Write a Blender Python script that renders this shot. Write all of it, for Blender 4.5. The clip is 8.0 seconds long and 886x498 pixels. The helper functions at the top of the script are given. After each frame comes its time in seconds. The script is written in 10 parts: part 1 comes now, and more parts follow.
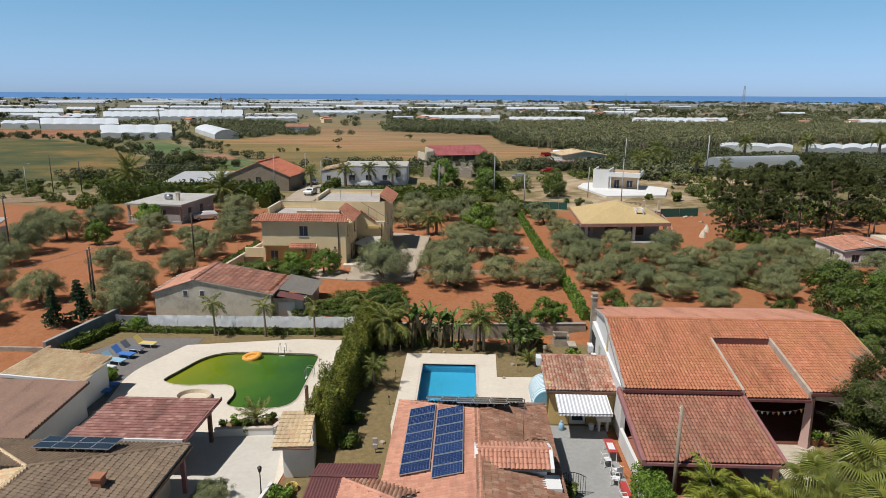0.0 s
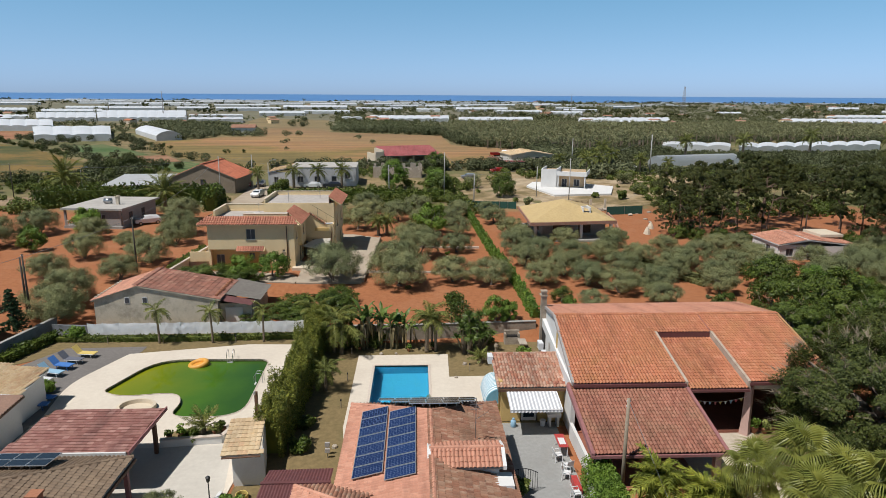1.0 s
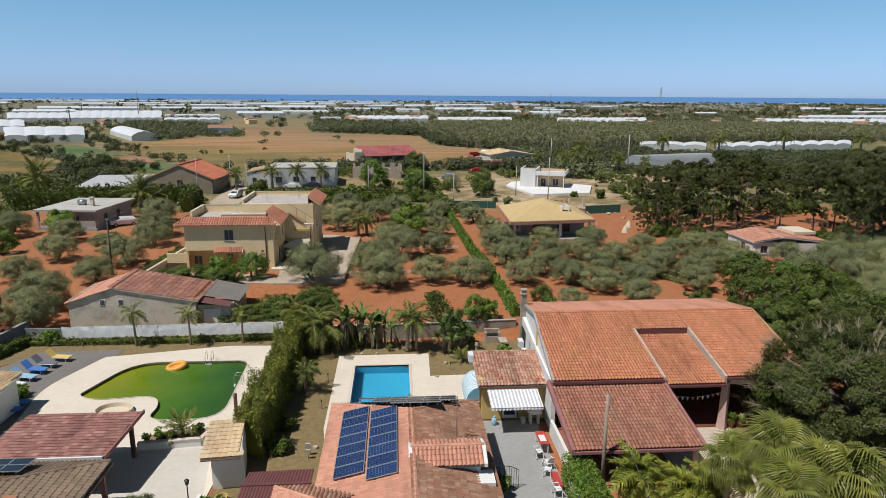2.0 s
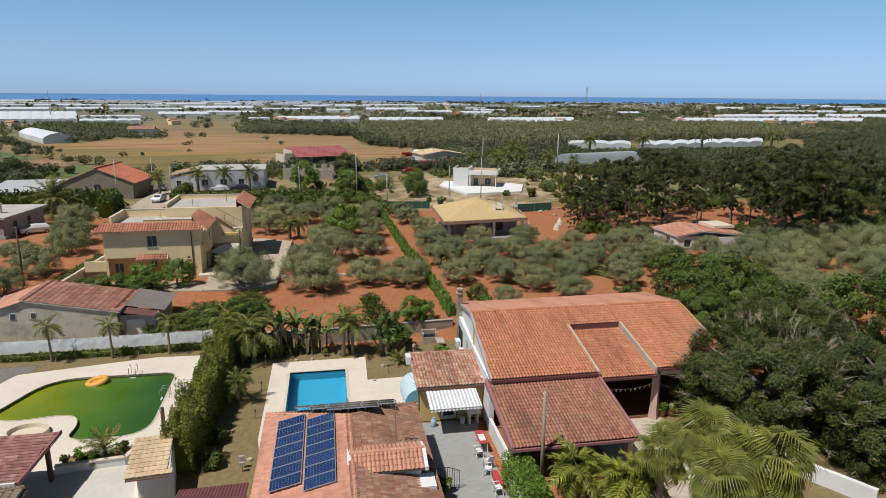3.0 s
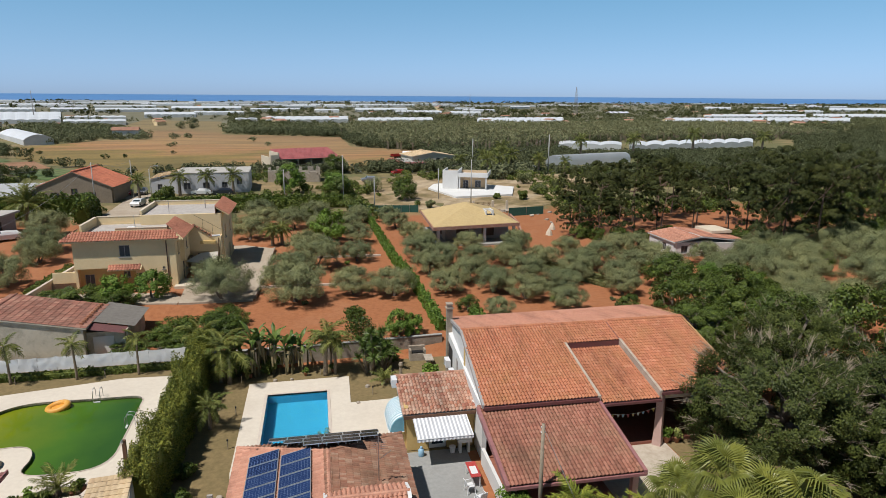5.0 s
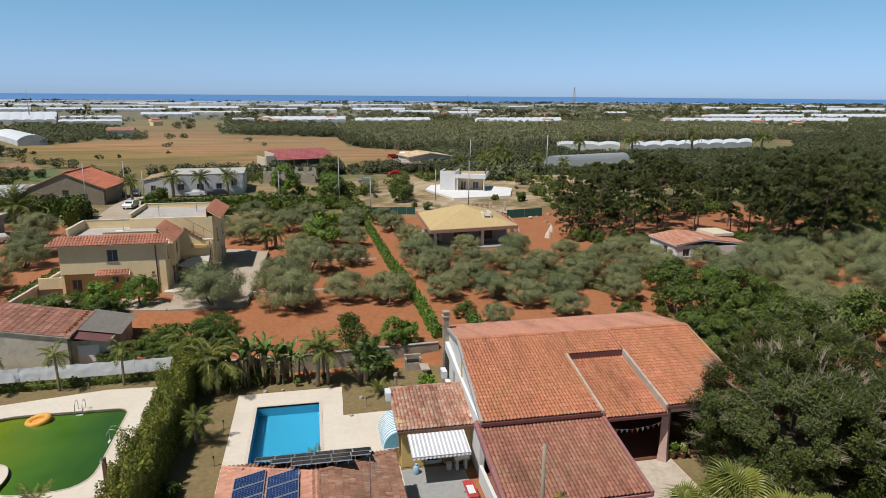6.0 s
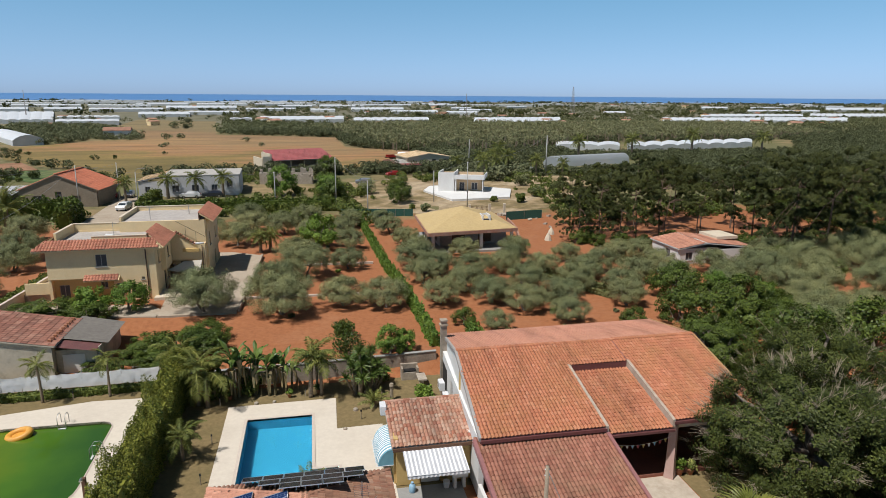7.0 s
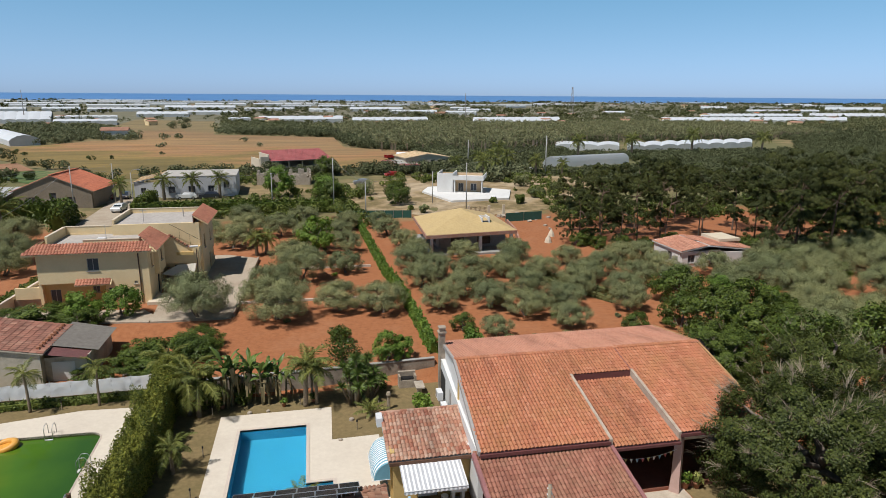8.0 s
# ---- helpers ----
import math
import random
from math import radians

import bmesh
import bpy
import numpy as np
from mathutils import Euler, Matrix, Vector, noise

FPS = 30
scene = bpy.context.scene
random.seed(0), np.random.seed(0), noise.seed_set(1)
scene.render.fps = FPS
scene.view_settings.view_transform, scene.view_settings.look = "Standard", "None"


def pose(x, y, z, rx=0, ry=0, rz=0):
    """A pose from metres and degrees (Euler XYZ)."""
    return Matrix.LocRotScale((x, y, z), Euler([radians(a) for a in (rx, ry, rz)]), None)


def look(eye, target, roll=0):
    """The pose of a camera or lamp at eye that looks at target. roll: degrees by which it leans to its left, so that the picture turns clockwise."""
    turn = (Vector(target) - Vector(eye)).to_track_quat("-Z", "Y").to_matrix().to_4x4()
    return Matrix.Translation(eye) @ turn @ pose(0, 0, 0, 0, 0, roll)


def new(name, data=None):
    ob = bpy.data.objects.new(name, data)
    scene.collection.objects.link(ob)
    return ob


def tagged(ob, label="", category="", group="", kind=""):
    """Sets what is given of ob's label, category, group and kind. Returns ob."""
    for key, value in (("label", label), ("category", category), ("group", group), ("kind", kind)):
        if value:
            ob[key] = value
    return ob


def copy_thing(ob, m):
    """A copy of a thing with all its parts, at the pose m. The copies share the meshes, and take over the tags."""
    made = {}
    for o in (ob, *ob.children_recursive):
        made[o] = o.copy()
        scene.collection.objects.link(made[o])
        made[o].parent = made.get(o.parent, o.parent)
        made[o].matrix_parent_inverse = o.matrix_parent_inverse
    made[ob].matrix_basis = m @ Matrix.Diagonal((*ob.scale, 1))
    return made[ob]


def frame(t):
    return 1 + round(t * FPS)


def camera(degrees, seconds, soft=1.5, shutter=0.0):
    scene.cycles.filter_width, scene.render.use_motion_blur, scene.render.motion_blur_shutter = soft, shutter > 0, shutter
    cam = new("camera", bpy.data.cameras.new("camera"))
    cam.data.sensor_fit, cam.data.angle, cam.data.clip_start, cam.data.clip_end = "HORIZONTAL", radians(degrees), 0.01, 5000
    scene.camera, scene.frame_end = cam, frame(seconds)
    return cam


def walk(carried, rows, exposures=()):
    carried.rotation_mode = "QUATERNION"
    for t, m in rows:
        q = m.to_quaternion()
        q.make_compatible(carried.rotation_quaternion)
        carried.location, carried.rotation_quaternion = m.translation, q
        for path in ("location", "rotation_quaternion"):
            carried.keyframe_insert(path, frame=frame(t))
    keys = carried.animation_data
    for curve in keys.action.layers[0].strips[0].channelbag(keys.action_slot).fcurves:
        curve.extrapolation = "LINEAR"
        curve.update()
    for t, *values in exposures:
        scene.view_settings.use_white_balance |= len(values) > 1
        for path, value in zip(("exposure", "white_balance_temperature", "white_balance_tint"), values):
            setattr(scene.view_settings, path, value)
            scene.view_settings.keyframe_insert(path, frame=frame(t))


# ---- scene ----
cam = camera(69.4, 8.0, soft=0.6)
METRES, EYE, TILT, LEAN, TURN = 9.144, 22.0, 2.4, 0.0, 2.0
ROWS = [
    (0.0, 0.0, 0.0, 0.0, 0.09, -15.75, -0.33),
    (0.5, 0.0103, 0.004, -0.0005, -2.71, -15.71, -0.45),
    (1.0, 0.0139, 0.0001, 0.0028, -4.34, -15.69, -0.53),
    (1.2, 0.0146, -0.0010, 0.0018, -4.72, -15.68, -0.56),
    (2.3, 0.0153, -0.0075, -0.0055, -8.22, -15.62, -0.70),
    (2.4, 0.0154, -0.0065, -0.0058, -9.46, -15.60, -0.75),
    (2.5, 0.0156, -0.0052, -0.006, -10.8, -15.58, -0.79),
    (2.6, 0.0158, -0.0020, -0.0065, -11.22, -15.58, -0.81),
    (3.0, 0.02, 0.0366, -0.0088, -12.15, -15.57, -0.87),
    (3.5, 0.0394, 0.1175, -0.0053, -12.49, -15.57, -0.87),
    (4.0, 0.0627, 0.2092, -0.0034, -12.76, -15.57, -0.89),
    (4.5, 0.0889, 0.307, -0.0043, -12.94, -15.56, -0.88),
    (6.0, 0.1748, 0.5992, -0.0065, -13.26, -15.56, -0.9),
    (6.5, 0.204, 0.6947, -0.0062, -13.32, -15.57, -0.89),
    (7.0, 0.2309, 0.7886, -0.0054, -13.37, -15.59, -0.9),
    (7.5, 0.2548, 0.8762, -0.0025, -13.41, -15.6, -0.9),
    (8.0, 0.2707, 0.9263, 0.0009, -13.45, -15.62, -0.9),
]
walk(cam, [(t, pose(0, 0, EYE, TILT, LEAN, TURN) @ pose(METRES * x, METRES * y, METRES * z, 90 + pitch, roll, yaw)) for t, x, y, z, yaw, pitch, roll in ROWS])

# ---- world, sun ----
SUN_TO = Vector((-0.86, -0.51, 0.0)).normalized() * math.cos(radians(62)) + Vector((0, 0, math.sin(radians(62))))
world = bpy.data.worlds.new("sky")
scene.world = world
world.use_nodes = True
wn = world.node_tree.nodes
sky = wn.new("ShaderNodeTexSky")
sky.sky_type = "NISHITA"
sky.sun_disc = False
sky.sun_elevation = radians(62)
sky.sun_rotation = math.atan2(SUN_TO.x, SUN_TO.y)
sky.air_density, sky.dust_density, sky.ozone_density = 0.72, 0.35, 1.0
grey = wn.new("ShaderNodeRGBToBW")
blue = wn.new("ShaderNodeMix")
blue.data_type, blue.blend_type = "RGBA", "MULTIPLY"
blue.inputs[0].default_value, blue.inputs[7].default_value = 1.0, (0.63, 0.97, 1.43, 1)
tint = wn.new("ShaderNodeMix")
tint.data_type = "RGBA"
tint.inputs[0].default_value = 0.95
sky_links = world.node_tree.links
sky_links.new(sky.outputs[0], grey.inputs[0])
sky_links.new(grey.outputs[0], blue.inputs[6])
sky_links.new(sky.outputs[0], tint.inputs[6])
sky_links.new(blue.outputs[2], tint.inputs[7])
up = wn.new("ShaderNodeSeparateXYZ")
sky_links.new(wn.new("ShaderNodeTexCoord").outputs["Generated"], up.inputs[0])
haze = wn.new("ShaderNodeValToRGB")
while len(haze.color_ramp.elements) < 4:
    haze.color_ramp.elements.new(0.5)
for e, (at, c) in zip(haze.color_ramp.elements, ((0.0, (0.70, 0.645, 0.63)), (0.15, (0.645, 0.92, 1.0)), (0.35, (0.41, 0.5, 0.55)), (1.0, (0.31, 0.34, 0.38)))):
    e.position, e.color = at, (*c, 1)
sky_links.new(up.outputs[2], haze.inputs[0])
hazed = wn.new("ShaderNodeMix")
hazed.data_type, hazed.blend_type = "RGBA", "MULTIPLY"
hazed.inputs[0].default_value = 1.0
sky_links.new(tint.outputs[2], hazed.inputs[6])
sky_links.new(haze.outputs[0], hazed.inputs[7])
sky_links.new(hazed.outputs[2], wn["Background"].inputs[0])
wn["Background"].inputs[1].default_value = 0.139
sun_data = bpy.data.lights.new("sun", "SUN")
sun_data.energy, sun_data.angle, sun_data.color = 5.0, radians(0.5), (1.0, 0.965, 0.92)
sun = new("sun", sun_data)
sun.matrix_world = look(SUN_TO * 100, (0, 0, 0))
scene.view_settings.exposure = -0.09

# ---- materials ----
GROUND = 1.3


def nodes_of(name):
    m = bpy.data.materials.new(name)
    m.use_nodes = True
    nt = m.node_tree
    return m, nt, nt.nodes["Principled BSDF"]


def ramp(nt, fac, stops):
    r = nt.nodes.new("ShaderNodeValToRGB")
    el = r.color_ramp.elements
    while len(el) < len(stops):
        el.new(0.5)
    for e, (p, c) in zip(el, stops):
        e.position, e.color = p, (*c, 1)
    nt.links.new(fac, r.inputs[0])
    return r.outputs[0]


def noise_tex(nt, scale, detail=5.0, rough=0.6, vec=None):
    n = nt.nodes.new("ShaderNodeTexNoise")
    n.inputs["Scale"].default_value, n.inputs["Detail"].default_value, n.inputs["Roughness"].default_value = scale, detail, rough
    if vec is not None:
        nt.links.new(vec, n.inputs["Vector"])
    return n.outputs["Fac"]


def mixc(nt, fac, a, b, mode="MIX"):
    m = nt.nodes.new("ShaderNodeMix")
    m.data_type, m.blend_type = "RGBA", mode
    for sock, v in ((m.inputs[0], fac), (m.inputs[6], a), (m.inputs[7], b)):
        if isinstance(v, (int, float)):
            sock.default_value = v
        elif isinstance(v, tuple):
            sock.default_value = (*v, 1)
        else:
            nt.links.new(v, sock)
    return m.outputs[2]


def maths(nt, op, a, b=0.0):
    m = nt.nodes.new("ShaderNodeMath")
    m.operation = op
    for sock, v in zip(m.inputs, (a, b)):
        if isinstance(v, (int, float)):
            sock.default_value = v
        else:
            nt.links.new(v, sock)
    return m.outputs[0]


def world_pos(nt):
    return nt.nodes.new("ShaderNodeNewGeometry").outputs["Position"]


def bumped(nt, p, height, strength, dist):
    b = nt.nodes.new("ShaderNodeBump")
    b.inputs["Strength"].default_value, b.inputs["Distance"].default_value = strength, dist
    nt.links.new(height, b.inputs["Height"])
    nt.links.new(b.outputs[0], p.inputs["Normal"])


def tone_of(c, k=0.84):
    return tuple(v * k for v in c)


def surface(name, a, b, rough=0.85, grain=6.0, stain=0.35, dirt=None, dirt_amount=0.35, bump=0.3, metal=0.0, island=0.0, piece=0.0):
    """A surface in two tones: fine grain, broad stains of dirt colour, fine relief; island and piece vary it tile by tile."""
    a, b, dirt = tone_of(a), tone_of(b), tone_of(dirt) if dirt else None
    m, nt, p = nodes_of(name)
    pos = world_pos(nt)
    fine = noise_tex(nt, grain, 6, 0.65, pos)
    col = ramp(nt, fine, [(0.3, a), (0.7, b)])
    broad = noise_tex(nt, stain, 5, 0.7, pos)
    if dirt:
        mask = ramp(nt, broad, [(0.45, (0, 0, 0)), (0.75, (dirt_amount,) * 3)])
        col = mixc(nt, mask, col, dirt)
    if island or piece:
        rnd = nt.nodes.new("ShaderNodeNewGeometry").outputs["Random Per Island"] if island else nt.nodes.new("ShaderNodeObjectInfo").outputs["Random"]
        amt = island or piece
        lo, hi = 1 - amt, 1 + amt * 0.7
        tone = ramp(nt, rnd, [(0.0, (lo, lo, lo)), (0.5, (1, 1 - amt * 0.1, 1 - amt * 0.15)), (1.0, (hi, hi, hi * 0.98))])
        col = mixc(nt, 1.0, col, tone, "MULTIPLY")
    nt.links.new(col, p.inputs["Base Color"])
    p.inputs["Roughness"].default_value, p.inputs["Metallic"].default_value = rough, metal
    if bump:
        bumped(nt, p, fine, bump, 0.02)
    return m


def foliage(name, dark, light, trans=0.3, rough=0.55):
    m, nt, p = nodes_of(name)
    rnd = nt.nodes.new("ShaderNodeNewGeometry").outputs["Random Per Island"]
    obj = nt.nodes.new("ShaderNodeObjectInfo").outputs["Random"]
    col = ramp(nt, rnd, [(0.0, dark), (1.0, light)])
    tone = ramp(nt, obj, [(0.0, (0.8, 0.84, 0.8)), (1.0, (1.2, 1.14, 1.05))])
    col = mixc(nt, 1.0, col, tone, "MULTIPLY")
    patch = ramp(nt, noise_tex(nt, 0.9, 3, 0.6, world_pos(nt)), [(0.35, (0.75, 0.78, 0.75)), (0.7, (1.2, 1.15, 1.0))])
    col = mixc(nt, 1.0, col, patch, "MULTIPLY")
    nt.links.new(col, p.inputs["Base Color"])
    p.inputs["Roughness"].default_value, p.inputs["Specular IOR Level"].default_value = rough, 0.22
    t = nt.nodes.new("ShaderNodeBsdfTranslucent")
    nt.links.new(col, t.inputs[0])
    mx = nt.nodes.new("ShaderNodeMixShader")
    mx.inputs[0].default_value = trans * 0.45
    nt.links.new(p.outputs[0], mx.inputs[1])
    nt.links.new(t.outputs[0], mx.inputs[2])
    nt.links.new(mx.outputs[0], nt.nodes["Material Output"].inputs[0])
    return m


def tile_clay(name, cols, lichen, amount, rough=0.8, single=False):
    """Clay roof tiles: each tile its own tone, lichen and soot in broad patches."""
    cols, lichen = [tone_of(c, 0.88) for c in cols], tone_of(lichen, 0.88)
    m, nt, p = nodes_of(name)
    g = nt.nodes.new("ShaderNodeNewGeometry")
    rnd = nt.nodes.new("ShaderNodeObjectInfo").outputs["Random"] if single else g.outputs["Random Per Island"]
    col = ramp(nt, rnd, [(i / (len(cols) - 1), c) for i, c in enumerate(cols)])
    pos = g.outputs["Position"]
    fine = noise_tex(nt, 9.0, 6, 0.7, pos)
    broad = noise_tex(nt, 0.45, 6, 0.75, pos)
    mask = ramp(nt, broad, [(0.42, (0, 0, 0)), (0.72, (amount,) * 3)])
    col = mixc(nt, mask, col, lichen)
    spot = ramp(nt, noise_tex(nt, 3.1, 8, 0.8, pos), [(0.58, (0, 0, 0)), (0.72, (amount * 0.8,) * 3)])
    col = mixc(nt, spot, col, (lichen[0] * 0.6, lichen[1] * 0.6, lichen[2] * 0.6))
    col = mixc(nt, 1.0, col, ramp(nt, fine, [(0.25, (0.8, 0.8, 0.8)), (0.75, (1.15, 1.15, 1.15))]), "MULTIPLY")
    down = nt.nodes.new("ShaderNodeMapping")
    down.inputs["Scale"].default_value = (1.0, 0.14, 0.14)
    nt.links.new(pos, down.inputs["Vector"])
    streak = noise_tex(nt, 0.9, 5, 0.65, down.outputs[0])
    col = mixc(nt, 1.0, col, ramp(nt, streak, [(0.3, (0.66, 0.64, 0.64)), (0.48, (0.98, 0.98, 0.98)), (0.72, (1.12, 1.13, 1.12))]), "MULTIPLY")
    nt.links.new(col, p.inputs["Base Color"])
    p.inputs["Roughness"].default_value = rough
    bumped(nt, p, fine, 0.3, 0.01)
    return m


def glassy(name, tint, rough=0.05):
    m, nt, p = nodes_of(name)
    p.inputs["Base Color"].default_value = (*tint, 1)
    p.inputs["Roughness"].default_value = rough
    p.inputs["Specular IOR Level"].default_value = 0.6
    return m


m_concrete = surface("concrete", (0.33, 0.32, 0.30), (0.44, 0.43, 0.40), 0.9, 5, 0.3, (0.22, 0.2, 0.18), 0.5)
m_court = surface("courtyard concrete", (0.30, 0.30, 0.29), (0.37, 0.37, 0.355), 0.9, 4, 0.35, (0.24, 0.23, 0.21), 0.5, 0.1)
m_deck = surface("cream paving", (0.68, 0.60, 0.50), (0.76, 0.68, 0.57), 0.85, 3, 0.25, (0.5, 0.42, 0.34), 0.35, 0.08)
m_drive = surface("pale driveway", (0.4, 0.33, 0.25), (0.52, 0.43, 0.33), 0.9, 4, 0.3, (0.3, 0.21, 0.14), 0.6, 0.15)
m_greytile = surface("grey paving", (0.16, 0.145, 0.135), (0.23, 0.21, 0.195), 0.8, 4, 0.4, (0.12, 0.11, 0.1), 0.4, 0.1)
m_stucco_yellow = surface("yellow stucco", (0.86, 0.66, 0.37), (0.92, 0.73, 0.44), 0.9, 8, 0.5, (0.5, 0.38, 0.22), 0.3, 0.15)
m_stucco_ochre = surface("ochre stucco", (0.60, 0.41, 0.15), (0.68, 0.48, 0.2), 0.9, 8, 0.5, (0.45, 0.32, 0.16), 0.3, 0.15)
m_stucco_cream = surface("cream stucco", (0.66, 0.56, 0.42), (0.74, 0.64, 0.5), 0.9, 8, 0.5, (0.5, 0.42, 0.33), 0.3, 0.15)
m_white = surface("white plaster", (0.74, 0.73, 0.71), (0.82, 0.81, 0.79), 0.85, 8, 0.5, (0.55, 0.52, 0.48), 0.3, 0.12)
m_barn_wall = surface("weathered plaster", (0.58, 0.52, 0.41), (0.68, 0.61, 0.5), 0.95, 3, 0.8, (0.24, 0.21, 0.17), 0.8, 0.3)
m_greybrown = surface("grey-brown render", (0.24, 0.19, 0.14), (0.33, 0.27, 0.2), 0.9, 5, 0.5, (0.16, 0.13, 0.1), 0.5, 0.2)
m_greywall = surface("grey render", (0.36, 0.33, 0.31), (0.46, 0.43, 0.41), 0.9, 5, 0.5, (0.26, 0.23, 0.21), 0.4, 0.2)
m_oldwall = surface("old boundary wall", (0.34, 0.28, 0.21), (0.48, 0.4, 0.32), 0.95, 3, 0.9, (0.16, 0.13, 0.1), 0.8, 0.4)
m_bluegrey = surface("block wall", (0.22, 0.23, 0.25), (0.3, 0.31, 0.33), 0.95, 4, 0.7, (0.14, 0.14, 0.15), 0.6, 0.3)
m_stone = surface("dry stone", (0.36, 0.31, 0.25), (0.52, 0.46, 0.38), 0.95, 3, 1.0, (0.22, 0.18, 0.15), 0.6, 0.8, island=0.25)
m_wood = surface("brown timber", (0.12, 0.055, 0.03), (0.2, 0.1, 0.055), 0.7, 9, 1.2, (0.08, 0.04, 0.03), 0.4, 0.3)
m_polewood = surface("weathered pole", (0.30, 0.24, 0.17), (0.42, 0.35, 0.26), 0.9, 7, 1.0, (0.2, 0.16, 0.12), 0.5, 0.4)
m_poledark = surface("tarred pole", (0.06, 0.05, 0.04), (0.1, 0.085, 0.07), 0.9, 7, 1.0, None, 0, 0.3)
m_polegrey = surface("concrete pole", (0.42, 0.41, 0.39), (0.52, 0.51, 0.49), 0.9, 7, 1.0, None, 0, 0.2)
m_maroon = surface("maroon painted metal", (0.14, 0.045, 0.045), (0.19, 0.07, 0.065), 0.6, 4, 0.7, (0.1, 0.05, 0.05), 0.5, 0.1)
m_pinktrim = surface("maroon trim", (0.30, 0.12, 0.12), (0.4, 0.18, 0.17), 0.7, 4, 0.7, (0.2, 0.1, 0.1), 0.4, 0.1)
m_pinkcol = surface("pink column paint", (0.55, 0.36, 0.31), (0.62, 0.42, 0.37), 0.85, 5, 0.7, (0.4, 0.25, 0.2), 0.4, 0.1)
m_darkmetal = surface("dark iron", (0.03, 0.03, 0.032), (0.05, 0.05, 0.052), 0.5, 6, 1.0, None, 0, 0.1, 0.6)
m_steel = surface("galvanised steel", (0.5, 0.5, 0.5), (0.62, 0.62, 0.63), 0.35, 8, 1.0, None, 0, 0.05, 0.9)
m_fibre = surface("fibre cement sheet", (0.15, 0.135, 0.12), (0.23, 0.21, 0.185), 0.9, 3, 0.6, (0.14, 0.12, 0.11), 0.5, 0.2)
m_lightmetal = surface("pale sheet roof", (0.48, 0.49, 0.5), (0.58, 0.59, 0.6), 0.55, 3, 0.5, (0.36, 0.34, 0.32), 0.4, 0.1)
m_plastic_white = surface("white plastic", (0.76, 0.76, 0.76), (0.84, 0.84, 0.84), 0.4, 8, 1.0, None, 0, 0.02)
m_plastic_blue = surface("blue plastic", (0.02, 0.1, 0.36), (0.035, 0.15, 0.45), 0.5, 8, 1.0, None, 0, 0.02)
m_cloth_blue = surface("blue canvas", (0.05, 0.17, 0.5), (0.08, 0.24, 0.6), 0.8, 12, 1.0, None, 0, 0.1)
m_cloth_sky = surface("pale blue canvas", (0.25, 0.45, 0.62), (0.35, 0.55, 0.7), 0.8, 12, 1.0, None, 0, 0.1)
m_cloth_grey = surface("grey canvas", (0.12, 0.13, 0.17), (0.18, 0.19, 0.23), 0.8, 12, 1.0, None, 0, 0.1)
m_cloth_yellow = surface("yellow canvas", (0.68, 0.5, 0.13), (0.75, 0.58, 0.2), 0.8, 12, 1.0, None, 0, 0.1)
m_red = surface("red plastic", (0.45, 0.05, 0.05), (0.55, 0.08, 0.07), 0.5, 8, 1.0, None, 0, 0.02)
m_orange = surface("orange vinyl", (0.75, 0.3, 0.03), (0.82, 0.42, 0.07), 0.5, 3, 0.9, (0.7, 0.5, 0.2), 0.5, 0.05)
m_terracotta = surface("terracotta pot", (0.36, 0.14, 0.07), (0.46, 0.2, 0.11), 0.85, 8, 1.0, (0.3, 0.2, 0.15), 0.4, 0.1)
m_net = surface("green shade net", (0.02, 0.09, 0.07), (0.04, 0.13, 0.1), 0.9, 9, 0.6, None, 0, 0.2)
# near-black stands for the shade seen through openings
m_dark = surface("unlit interior black", (0.02, 0.018, 0.016), (0.03, 0.026, 0.024), 0.9, 5, 1.0, None, 0, 0.1)
m_redfloor = surface("red floor tiles", (0.3, 0.11, 0.07), (0.38, 0.15, 0.1), 0.6, 4, 0.6, (0.2, 0.1, 0.08), 0.4, 0.05)
m_shutter = surface("dark shutter", (0.06, 0.06, 0.07), (0.09, 0.09, 0.1), 0.6, 8, 1.0, None, 0, 0.05)
m_brownshutter = surface("brown shutter", (0.1, 0.05, 0.03), (0.15, 0.08, 0.05), 0.6, 8, 1.0, None, 0, 0.1)
m_pane = glassy("window glass", (0.03, 0.04, 0.05), 0.06)
m_tyre = surface("tyre rubber", (0.015, 0.015, 0.015), (0.025, 0.025, 0.025), 0.85, 8, 1.0, None, 0, 0.05)
m_bark_olive = surface("olive bark", (0.14, 0.11, 0.085), (0.24, 0.2, 0.16), 0.95, 8, 1.5, (0.08, 0.06, 0.05), 0.5, 0.8)
m_bark_pine = surface("pine bark", (0.14, 0.09, 0.06), (0.24, 0.16, 0.12), 0.95, 6, 1.5, (0.07, 0.05, 0.04), 0.5, 0.8)
m_bark_palm = surface("palm trunk", (0.2, 0.15, 0.1), (0.32, 0.26, 0.19), 0.95, 9, 1.5, (0.1, 0.08, 0.06), 0.5, 0.8)
m_twig = surface("bare grey twigs", (0.3, 0.24, 0.17), (0.45, 0.37, 0.27), 0.95, 9, 1.5, None, 0, 0.3)

